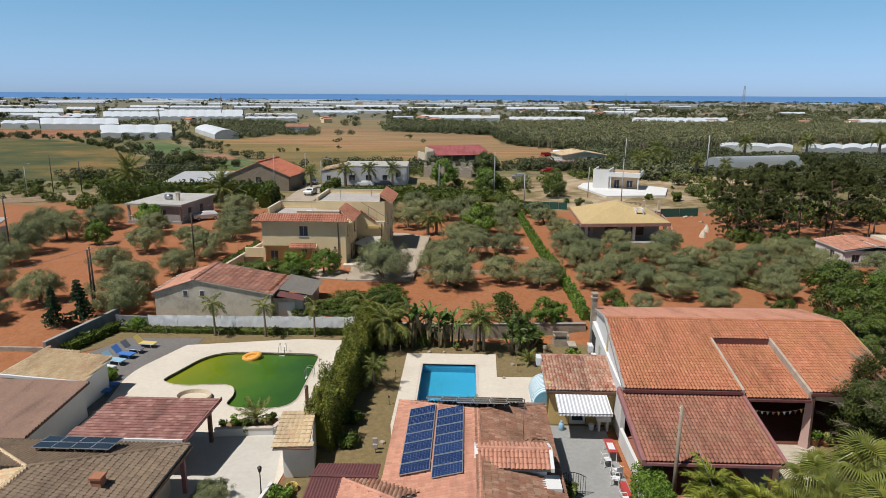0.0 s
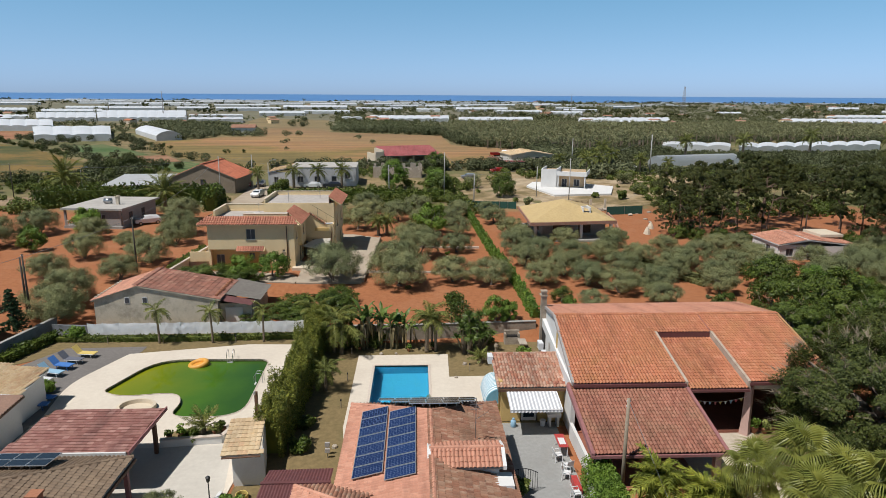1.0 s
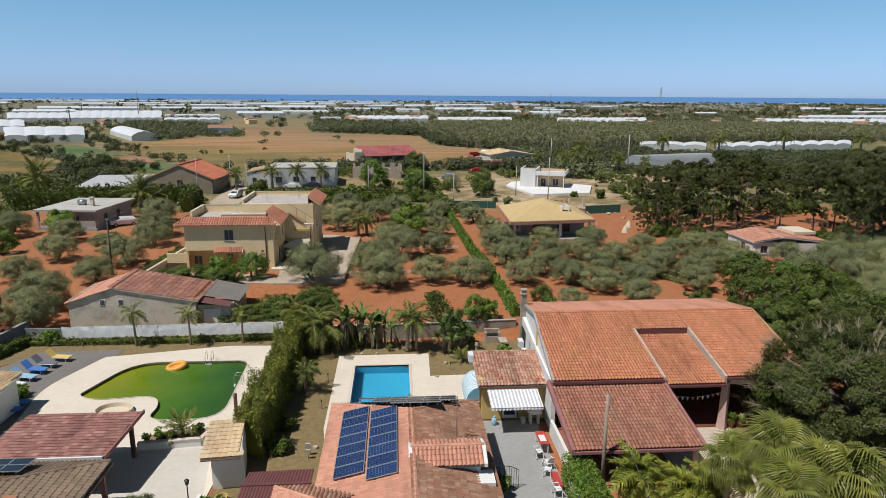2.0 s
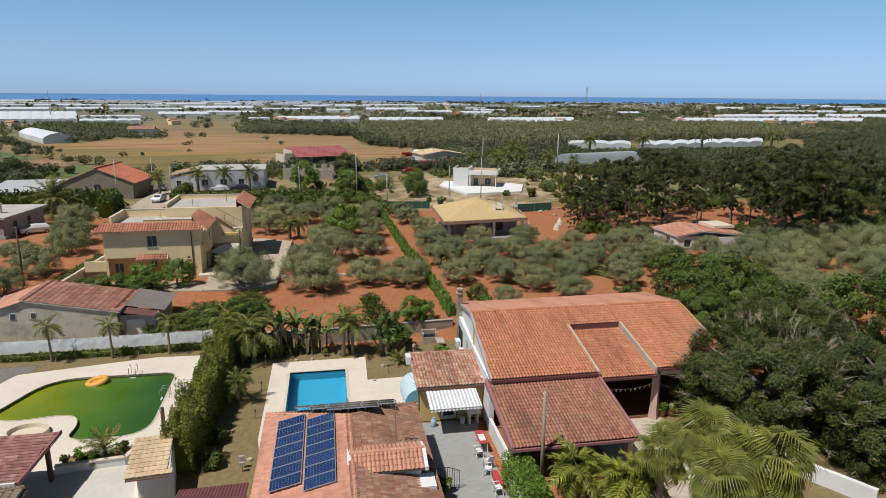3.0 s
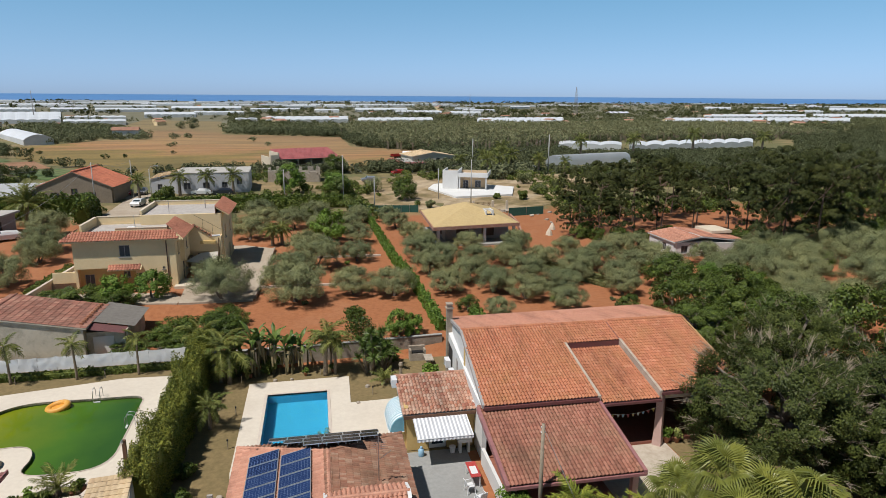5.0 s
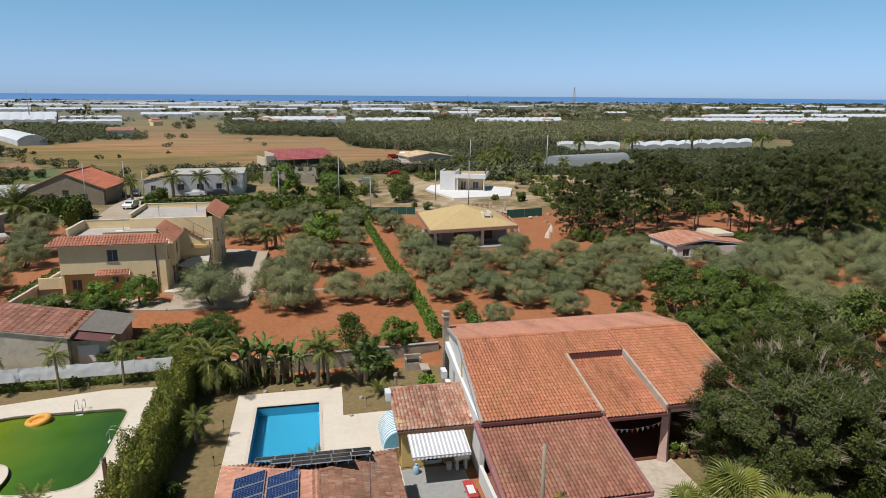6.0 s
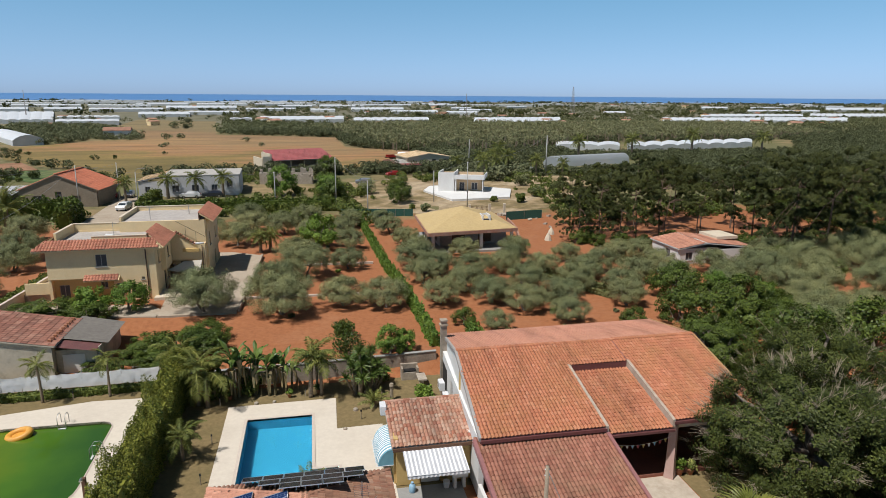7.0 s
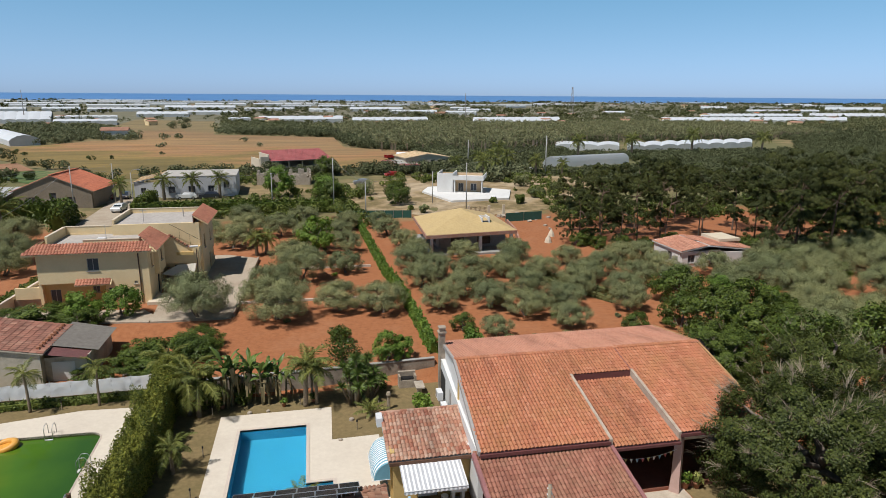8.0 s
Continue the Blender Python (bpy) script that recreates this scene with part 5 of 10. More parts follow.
        part("verge_tile", Geo(m).box(x - 0.1, 6.25, z, x + 0.08, 6.75, z + 0.12), m_wood if k % 2 else t_eave, h)
    part("handrail", Geo(m).tube([(0.9, 7.0, 7.0), (4.0, 7.0, 5.1)], 0.02, 5).cyl((1.9, 7.0, 5.0), (1.9, 7.0, 6.4), 0.015, n=5).cyl((3.0, 7.0, 4.4), (3.0, 7.0, 5.7), 0.015, n=5), m_darkmetal, h)
    part("balcony", Geo(m).box(0.0, 6.4, 2.55, 4.0, 7.45, 2.7), Y, h)
    part("balcony_side", Geo(m).box(3.86, 6.62, 2.7, 4.0, 7.45, 4.35), Y, h)
    part("pillar", Geo(m).box(3.6, 6.4, 0, 4.0, 6.75, 2.55), Y, h)
    part("blind", Geo(m).box(1.6, 6.05, 3.75, 3.4, 6.36, 3.9).box(1.6, 6.02, 3.55, 3.4, 6.06, 3.8), m_stucco_ochre, h, "rolled ochre blind")
    part("cloth", Geo(m).tube([(2.2, 6.5, 4.45), (3.0, 6.45, 4.42), (3.9, 6.5, 4.47)], [0.08, 0.12, 0.1], 7), m_plastic_white, h, "white cloth laid on the balcony wall")
    for k in range(10):
        part("step", Geo(m).box(0.2 + (9 - k) * 0.28, 6.85, 0, 0.2 + (10 - k) * 0.28, 7.4, (k + 1) * 0.19), m_drive, h)
    part("downpipe", Geo(m).cyl((-0.9, -0.22, 0.2), (-0.9, -0.22, E), 0.06), m_brownshutter, h)
    part("downpipe", Geo(m).cyl((3.7, 6.3, 0.1), (3.7, 6.3, 4.2), 0.05), m_brownshutter, h)
    part("plinth", Geo(m).box(-0.3, -1.0, -0.2, 1.6, 2.2, 0.35), m_stucco_cream, h)
    part("side_terrace", Geo(m).box(-14.2, 0.6, -0.1, W - 0.16, 9, 0.9), m_drive, h)
    lwall(h, m, (-12.9, 0.5), (W - 0.2, 0.5), 0.9, 2.1, 0.2, Y, name="low_wall")
    part("rooftop_antenna", Geo(m).cyl((-5.5, 6, E), (-5.5, 6, E + 1.6), 0.03).cyl((-5.9, 6, E + 1.4), (-5.1, 6, E + 1.4), 0.02), m_steel, h)
    part("rooftop_antenna", Geo(m).cyl((-2.2, 9, K - 0.1), (-2.2, 9, K + 1.5), 0.03).cyl((-2.6, 9, K + 1.3), (-1.8, 9, K + 1.3), 0.02).cyl((-2.2, 8.7, K + 1.1), (-2.2, 9.3, K + 1.1), 0.02), m_steel, h)
    part("vent_pipe", Geo(m).cyl((1.6, 12, K - 0.1), (1.6, 12, K + 1.0), 0.05), m_steel, h)
    part("skylight", Geo(m).box(-6.0, 4.4, E + 0.1, -5.2, 5.2, E + 0.45), m_plastic_white, h)
    # shade sail below the balcony
    t = thing("shade_sail", m @ Vector((2.4, 5.4, 1.8)), "pale canvas shade sail tied below the balcony", "shade sail")
    g = Geo(m)
    A, B, C, D = Vector((3.6, 6.3, 2.5)), Vector((3.3, 5.2, 1.0)), Vector((-0.0, 4.9, 1.75)), Vector((1.6, 6.3, 2.4))
    n = 8
    vs = []
    for i in range(n + 1):
        for j in range(n + 1):
            u, v = i / n, j / n
            p = A.lerp(B, u).lerp(D.lerp(C, u), v)
            vs.append(p - Vector((0, 0, 0.35 * math.sin(u * math.pi) * math.sin(v * math.pi))))
    g.add(vs, [(i * (n + 1) + j, i * (n + 1) + j + 1, (i + 1) * (n + 1) + j + 1, (i + 1) * (n + 1) + j) for i in range(n) for j in range(n)])
    part("canvas", g, m_sail, t, smooth=True)
    part("rope", Geo(m).cyl(C, (-0.1, 4.6, 1.9), 0.015, n=5), m_cable_dark, t)


m_sail = surface("pale canvas sail", (0.6, 0.55, 0.46), (0.68, 0.63, 0.54), 0.85, 6, 0.7, (0.45, 0.4, 0.33), 0.3, 0.1)
m_cable_dark = surface("black rope", (0.03, 0.03, 0.03), (0.05, 0.05, 0.05), 0.8, 8, 1, None, 0, 0)
t_eave = tile_clay("dusty red eave tiles", [(0.4, 0.15, 0.09), (0.5, 0.2, 0.125), (0.46, 0.175, 0.11)], (0.34, 0.16, 0.1), 0.45)
m_terrace = surface("worn roof screed", (0.42, 0.38, 0.35), (0.56, 0.52, 0.48), 0.9, 3, 0.6, (0.3, 0.25, 0.22), 0.6, 0.2)
yellow_house()
flat("road_drive", [(-14.0, 76.5), (-13.6, 70.6), (-6.2, 70.4), (-5.5, 94.5), (-9.5, 97.0), (-12.5, 97)], GROUND + 0.16, 0.3, m_drive, "pale concrete driveway", "driveway")
flat("path_front", [(-30, 73.2), (-13.7, 70.6), (-13.6, 72.6), (-15.0, 74.6), (-28, 76.2)], GROUND + 0.15, 0.3, m_drive, "pale concrete path before the house", "path")
boundary("wall_yellow", [(-29.3, 66.5), (-28.4, 72.4), (-27.6, 85.9), (-27.0, 92)], 1.0, 2.5, 0.22, m_stucco_cream, "cream boundary wall beside the yellow house", m_coping)
boundary("kerb_drive", [(-6.0, 71.0), (-5.3, 94.0)], 1.2, 1.75, 0.2, m_oldwall, "low wall along the driveway")
boundary("kerb_path", [(-6.0, 75.2), (4.0, 74.8), (9.4, 74.6)], 1.2, 1.55, 0.25, m_coping, "low pale irrigation kerb across the orchard")
boundary("kerb_path", [(-4.5, 88.4), (9.0, 88.0)], 1.2, 1.55, 0.25, m_coping, "low pale irrigation kerb across the orchard")


def barn():
    h = thing("house", (-25, 63, 0.5), "old barn with weathered plaster gable and red tiles", "barn")
    y0, y1 = 60.8, 67.0
    xl, xp, xr = -31.3, -27.0, -19.4
    zl, zp, zr = 2.6, 3.95, 2.65
    for y in (y0, y1):
        vs = [(xl, y, -0.2), (xr, y, -0.2), (xr, y, zr), (xp, y, zp), (xl, y, zl)]
        g = Geo()
        g.add(vs + [(p[0], p[1] + 0.3, p[2]) for p in vs], [(0, 1, 2, 3, 4), (9, 8, 7, 6, 5), (0, 5, 6, 1), (1, 6, 7, 2), (2, 7, 8, 3), (3, 8, 9, 4), (4, 9, 5, 0)])
        part("gable_wall", g, m_barn_wall, h)
    for x in (xl + 0.1, xr - 0.3):
        part("wall", Geo().box(x, y0 + 0.3, -0.2, x + 0.25, y1, 2.6), m_barn_wall, h)
    for x in (-28.1, -26.4):
        w = part("window", Geo().box(x - 0.26, y0 - 0.03, 2.3, x + 0.26, y0 + 0.0, 2.95), m_white, h)
        part("pane", Geo().box(x - 0.19, y0 - 0.06, 2.37, x + 0.19, y0 - 0.031, 2.88), m_shutter, w)
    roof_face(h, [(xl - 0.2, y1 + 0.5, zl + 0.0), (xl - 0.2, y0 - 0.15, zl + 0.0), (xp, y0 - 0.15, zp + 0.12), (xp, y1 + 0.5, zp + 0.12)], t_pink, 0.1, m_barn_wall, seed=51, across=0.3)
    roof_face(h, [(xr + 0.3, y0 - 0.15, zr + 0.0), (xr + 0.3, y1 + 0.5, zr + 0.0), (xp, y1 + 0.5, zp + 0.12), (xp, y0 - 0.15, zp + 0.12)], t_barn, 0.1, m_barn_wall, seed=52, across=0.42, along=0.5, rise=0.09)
    ridge_caps(h, (xp, y0 - 0.1, zp + 0.14), (xp, y1 + 0.5, zp + 0.14), t_barn)
    for k in range(10):
        part("stone_weight", Geo().box(xl - 0.1, y0 + 0.4 + k * 0.6, zl + 0.12, xl + 0.15, y0 + 0.62 + k * 0.6, zl + 0.3), m_barn_wall, h)
        part("stone_weight", Geo().box(xr - 0.35, y0 + 0.4 + k * 0.6, zr + 0.2, xr - 0.1, y0 + 0.62 + k * 0.6, zr + 0.4), m_terracotta, h)
    # lean-to
    part("leanto_roof", ribs_field([(xr + 0.1, y0 + 1.5, 2.75), (xr + 0.1, y1 + 1.0, 2.75), (-15.6, y1 + 0.6, 2.1), (-15.6, y0 + 1.5, 2.1)], 0.18, 0.03), m_fibre, h, "grey fibre cement lean-to roof")
    part("leanto_roof", ribs_field([(xr + 0.1, y0 + 0.2, 2.45), (xr + 0.1, y0 + 1.6, 2.6), (-16.2, y0 + 1.6, 2.05), (-16.2, y0 + 0.2, 1.95)], 0.18, 0.03), m_maroon, h)
    w = Geo()
    wall_run(w, (xr, y0 + 0.8), (-16.3, y0 + 0.8), -0.2, 2.0, 0.15)
    wall_run(w, (-16.2, y0 + 0.9), (-16.2, y1 + 0.5), -0.2, 2.05, 0.15)
    part("wall", w, m_barn_wall, h)
    part("door", Geo().box(-18.9, y0 + 0.65, -0.1, -17.2, y0 + 0.7, 1.6), m_white, h)


barn()


def grey_house():
    m = frame_at(-47.0, 102.6, GROUND, -5)
    h = thing("house", m.translation, "small grey rendered house with a flat concrete roof", "house")
    part("roof", Geo(m).box(-9.4, -0.6, 3.0, 0.6, 12.0, 3.3), m_roofslab, h, "pale flat concrete roof slab")
    lwall(h, m, (-5.4, 0), (0, 0), 0, 3.0, 0.3, m_greywall, [(1.6, 2.9, 1.0, 2.3)], m_white, m_shutter)
    lwall(h, m, (0, 0.2), (0, 11.2), 0, 3.0, 0.3, m_greywall, [(2.0, 3.2, 1.0, 2.3), (6.0, 7.2, 1.0, 2.3)], m_brownshutter, m_shutter)
    lwall(h, m, (-8.6, 2.6), (-5.4, 2.6), 0, 3.0, 0.3, m_greywall, [(0.8, 2.2, 0.0, 2.2)], m_brownshutter, m_shutter)
    lwall(h, m, (-5.4, 0.2), (-5.4, 2.5), 0, 3.0, 0.3, m_greywall)
    lwall(h, m, (-8.6, 2.7), (-8.6, 11.2), 0, 3.0, 0.3, m_greywall)
    lwall(h, m, (-8.6, 11.2), (0, 11.2), 0, 3.0, 0.3, m_greywall)
    part("porch_floor", Geo(m).box(-9.3, -0.4, -0.2, 0.3, 2.6, 0.4), m_concrete, h)
    for k in range(12):
        part("baluster", Geo(m).cyl((-9.0 + k * 0.28, -0.25, 0.4), (-9.0 + k * 0.28, -0.25, 1.15), 0.05), m_white, h)
    part("handrail", Geo(m).box(-9.1, -0.35, 1.15, -5.5, -0.15, 1.25), m_white, h)
    part("pillar", Geo(m).box(-9.1, -0.35, 0.4, -8.8, -0.05, 3.0), m_greywall, h)
    part("chimney", Geo(m).box(-2.6, 3.5, 3.3, -2.1, 4.0, 4.6).box(-2.7, 3.4, 4.6, -2.0, 4.1, 4.7), m_stucco_cream, h)
    t = Geo(m)
    t.cyl((-5.0, 4.5, 3.75), (-3.9, 4.5, 3.75), 0.45, n=14)
    t.box(-4.9, 4.3, 3.3, -4.8, 4.7, 3.5).box(-4.1, 4.3, 3.3, -4.0, 4.7, 3.5)
    tk = thing("water_tank", tuple(m @ Vector((-4.4, 4.5, 3.3))), "round grey water tank lying on the flat roof", "water tank")
    part("barrel", t, m_steel, tk, smooth=True)


m_roofslab = surface("bleached roof slab", (0.44, 0.41, 0.37), (0.56, 0.53, 0.49), 0.9, 2, 0.5, (0.3, 0.28, 0.26), 0.6, 0.2)
grey_house()


def gable_house(m, w, d, eave, ridge, wall_mat, tile, label, seed, holes=(), name="house", category="house", over=0.5):
    """A plain house in the frame m: w wide along x with the ridge along y, d deep."""
    h = thing(name, m.translation, label, category)
    for y, hs in ((0, holes), (d, ())):
        lwall(h, m, (0, y), (w, y), 0, eave, 0.3, wall_mat, hs, m_brownshutter, m_shutter)
        g = Geo(m)
        g.add([(0, y - 0.15, eave), (w, y - 0.15, eave), (w / 2, y - 0.15, ridge), (0, y + 0.15, eave), (w, y + 0.15, eave), (w / 2, y + 0.15, ridge)], [(0, 1, 2), (5, 4, 3), (0, 3, 4, 1)])
        part("gable", g, wall_mat, h)
    for x in (0, w):
        lwall(h, m, (x, 0.2), (x, d - 0.2), 0, eave, 0.3, wall_mat)
    dz = over * (ridge - eave) / (w / 2)
    roof_face(h, lp(m, [(-over, d + 0.4, eave - dz + 0.1), (-over, -0.4, eave - dz + 0.1), (w / 2, -0.4, ridge + 0.1), (w / 2, d + 0.4, ridge + 0.1)]), tile, 0.12, wall_mat, seed=seed, across=0.4, along=0.5)
    roof_face(h, lp(m, [(w + over, -0.4, eave - dz + 0.1), (w + over, d + 0.4, eave - dz + 0.1), (w / 2, d + 0.4, ridge + 0.1), (w / 2, -0.4, ridge + 0.1)]), tile, 0.12, wall_mat, seed=seed + 1, across=0.4, along=0.5)
    ridge_caps(h, m @ Vector((w / 2, -0.4, ridge + 0.12)), m @ Vector((w / 2, d + 0.4, ridge + 0.12)), tile, 0.15, 0.5)
    return h


gable_house(frame_at(-53.5, 142.5, GROUND, -4), 14.0, 12.0, 3.3, 6.2, m_greybrown, t_red, "farmhouse with a bright red tile gable roof", 61, [(2.5, 4.0, 0.9, 2.2), (6.4, 7.6, 1.8, 3.0), (9.5, 11, 0.9, 2.2)])


def sheds_mid():
    h = thing("shed", (-60, 140, GROUND), "open farm shed under pale sheet metal", "shed")
    part("roof_sheet", ribs_field([(-66, 136.5, 3.6), (-54.2, 137.5, 3.6), (-54.2, 149, 4.7), (-66, 148, 4.7)], 0.4, 0.06), m_lightmetal, h)
    for x, y in ((-65.5, 137), (-60, 137.3), (-54.8, 137.8), (-65.5, 147.5), (-54.8, 148.3)):
        part("post", Geo().box(x - 0.1, y - 0.1, 1.2, x + 0.1, y + 0.1, 4.6 if y > 140 else 3.6), m_greywall, h)
    w = Geo()
    wall_run(w, (-66, 147.8), (-54.2, 148.7), 1.2, 4.5, 0.2)
    part("wall", w, m_greywall, h)
    # long white villa
    m = frame_at(-34.0, 152.5, GROUND, 3)
    h = thing("house", m.translation, "long low white house with a flat roof behind palms", "house")
    lwall(h, m, (4.4, 0), (19.8, 0), 0, 4.4, 0.3, m_villa, [(1.6, 3.0, 1.0, 2.4), (5.6, 7.0, 0.4, 2.4), (9.6, 10.8, 1.2, 2.4), (12.8, 14.0, 1.8, 3.1)], m_greywall, m_shutter)
    lwall(h, m, (19.8, 0.2), (19.8, 12), 0, 4.4, 0.3, m_villa)
    lwall(h, m, (4.4, 0.2), (4.4, 12), 0, 4.4, 0.3, m_villa)
    lwall(h, m, (4.4, 12), (19.8, 12), 0, 4.4, 0.3, m_villa)
    part("roof", Geo(m).box(4.2, -0.2, 4.4, 20.0, 12.2, 4.55), m_roofslab, h)
    roof_face(h, lp(m, [(-1.2, 1, 3.2), (4.2, 1, 4.35), (4.2, 11, 4.35), (-1.2, 11, 3.2)]), t_cream, 0.12, m_villa, seed=64, across=0.4, along=0.5)
    lwall(h, m, (-0.8, 1.3), (4.2, 1.3), 0, 3.2, 0.3, m_villa, [(1.2, 2.2, 0.9, 2.1)], m_greywall, m_shutter)
    lwall(h, m, (-0.8, 1.5), (-0.8, 10.8), 0, 3.0, 0.3, m_villa)
    flat("road_parking", [(-36.5, 118), (-31.0, 118), (-30.5, 150), (-34.5, 152), (-43, 156), (-43, 150), (-38, 146)], GROUND + 0.12, 0.2, m_drive, "pale concrete lane and parking place", "lane")
    # white ruin and red barn
    m = frame_at(-10.4, 196.5, GROUND, 20)
    h = thing("house", m.translation, "cream farm store under a faded red sheet roof", "farm store")
    roof_face(h, lp(m, [(1.0, -0.6, 3.3), (19.4, -0.6, 3.3), (19.4, 9.0, 5.4), (1.0, 9.0, 5.4)]), m_redroof_t, 0.12, m_greywall, seed=66, across=0.5, along=1.2, rise=0.05)
    lwall(h, m, (0.6, 0), (0.6, 9.0), 0, 5.2, 0.4, m_stucco_cream)
    lwall(h, m, (-1.8, 0), (0.6, 0), 0, 4.6, 0.4, m_stucco_cream)
    lwall(h, m, (-1.8, 0.2), (-1.8, 9), 0, 4.0, 0.4, m_stucco_cream)
    lwall(h, m, (0.8, 9.0), (19.2, 9.0), 0, 5.2, 0.3, m_stucco_cream)
    lwall(h, m, (19.2, 0), (19.2, 8.8), 0, 3.4, 0.3, m_stucco_cream)
    lwall(h, m, (5.0, 0), (19.0, 0), 0, 1.6, 0.3, m_greywall)
    for k in range(5):
        part("post", Geo(m).box(2.2 + k * 4.0, -0.2, 0, 2.5 + k * 4.0, 0.1, 3.3), m_stucco_cream, h)
    h = thing("ruin", (-4.5, 173, GROUND), "roofless ruined stone farm building", "ruin")
    rng = random.Random(5)
    for a, b in (((-11, 170.5), (1.5, 169.5)), ((-11, 178), (1.5, 177)), ((-11, 170.6), (-11, 177.9)), ((1.5, 169.6), (1.5, 176.9)), ((-5, 170.2), (-5, 177.5))):
        A, B = Vector((*a, 0)), Vector((*b, 0))
        n = int((B - A).length / 0.7)
        g = Geo()
        for k in range(n):
            p, q = A.lerp(B, k / n), A.lerp(B, (k + 1) / n)
            wall_run(g, p.to_2d(), q.to_2d(), 1.0, GROUND + 2.6 + rng.uniform(-0.8, 0.7), 0.5)
        part("wall", g, m_stone, h)
    g = Geo()
    for k in range(160):
        x, y, s = rng.uniform(-10.5, 1), rng.uniform(170.5, 177), rng.uniform(0.2, 0.6)
        g.box(-s, -s, -s * 0.5, s, s, s * 0.5, pose(x, y, GROUND + rng.uniform(0.1, 2.0), rng.uniform(0, 50), rng.uniform(0, 50), rng.uniform(0, 90)))
    tagged(part("rubble", g, m_stone, h), kind="stuff")


m_villa = surface("grey-white render", (0.58, 0.58, 0.6), (0.66, 0.66, 0.68), 0.9, 5, 0.4, (0.48, 0.46, 0.46), 0.35, 0.1)
m_redroof_t = tile_clay("faded red sheet", [(0.36, 0.09, 0.09), (0.4, 0.11, 0.11)], (0.32, 0.13, 0.12), 0.4)
sheds_mid()


def hip_house():
    h = thing("house", (25, 97, GROUND), "unfinished house with a sand-coloured hipped roof", "house")
    e = 4.35
    A, B, C, D = (16.9, 91.4, e), (30.0, 93.0, e), (30.0, 106.4, e), (17.4, 105.7, e)
    r0, r1 = (23.4, 97.6, 6.6), (23.4, 99.4, 6.6)
    for k, c in enumerate(([A, B, r0], [B, C, r1, r0], [C, D, r1], [D, A, r0, r1])):
        part("roof", Geo().slab(c, 0.18), m_sandroof, h)
    g = Geo()
    P = [A, B, C, D]
    for i in range(4):
        wall_run(g, P[i][:2], P[(i + 1) % 4][:2], e - 0.5, e - 0.05, 0.25)
    part("fascia", g, m_brickband, h)
    H = [(19.4, 95.2), (29.2, 96.0), (28.8, 105.2), (18.9, 104.6)]
    for i in range(4):
        w = Geo()
        k = wall_run(w, H[i], H[(i + 1) % 4], GROUND - 0.2, e - 0.3, 0.25, [(1.6, 3.6, GROUND, GROUND + 2.2), (5.6, 7.6, GROUND + 0.6, GROUND + 2.2)])
        # grey puts in the shade under the eaves; dark panels fill the openings
        part("wall", w, m_greywall, h)
        part("door", Geo().box(1.6, 0.05, GROUND, 3.6, 0.1, GROUND + 2.2, k), m_brownshutter, h)
        part("window", Geo().box(5.6, 0.05, GROUND + 0.6, 7.6, 0.1, GROUND + 2.2, k), m_brownshutter, h)
    for x, y in ((17.5, 92.1), (24.6, 92.9), (29.2, 93.3), (17.6, 98.5)):
        part("column", Geo().box(x, y, GROUND - 0.2, x + 0.4, y + 0.4, e - 0.3), m_white, h)
    part("floor", Geo().box(17.2, 91.8, GROUND - 0.4, 30.0, 105.6, GROUND + 0.25), m_concrete, h)
    # roof light let into the front slope, between white cheeks
    dm = part("roof_light", Geo().box(25.35, 94.6, 4.95, 25.5, 96.6, 5.95).box(26.35, 94.6, 4.7, 26.55, 96.7, 6.0).box(25.5, 96.45, 5.3, 26.35, 96.6, 5.95), m_white, h)
    part("pane", Geo().box(25.5, 94.7, 5.0, 26.35, 96.45, 5.42), m_shutter, dm)
    # the white shell of a new house on its slab
    m = frame_at(29.6, 149.4, GROUND, -20) @ Matrix.Diagonal((0.87, 0.87, 0.9, 1))
    flat("pavement_slab", [(26.4, 151.0), (30.0, 136.4), (43.0, 138.2), (47.0, 150), (36, 160), (29, 158)], GROUND + 0.45, 0.6, m_white, "white concrete slab of a building site", "slab")
    h = thing("house", m.translation, "new flat-roofed house shell, white and peach, on a building site", "house")
    lwall(h, m, (0, 0), (4.0, 0), 0.4, 5.2, 0.3, m_white)
    lwall(h, m, (4.0, 0.2), (4.0, 8), 0.4, 5.2, 0.3, m_white)
    lwall(h, m, (0, 0.2), (0, 8), 0.4, 5.2, 0.3, m_white)
    lwall(h, m, (0, 8), (11, 8), 0.4, 4.6, 0.3, m_peach)
    lwall(h, m, (4.2, 2.0), (11, 2.0), 0.4, 3.6, 0.3, m_peach, [(1.0, 2.4, 0.4, 2.6), (4.2, 5.8, 0.8, 2.6)], m_white, m_shutter)
    lwall(h, m, (11, 2.2), (11, 8), 0.4, 3.6, 0.3, m_peach)
    part("roof", Geo(m).box(4.1, -0.6, 3.6, 12.0, 8.6, 3.9), m_white, h)
    w = Geo(m)
    wall_run(w, (4.1, -0.5), (12.0, -0.5), 3.9, 4.7, 0.2)
    wall_run(w, (11.9, -0.4), (11.9, 8.5), 3.9, 4.7, 0.2)
    part("parapet", w, m_white, h)
    part("column", Geo(m).box(4.4, -0.4, 0.4, 4.7, -0.1, 3.6), m_white, h)
    part("column", Geo(m).box(11.4, -0.4, 0.4, 11.7, -0.1, 3.6), m_white, h)
    # farmhouse with a red canopy
    m = frame_at(28.6, 191, GROUND, 12)
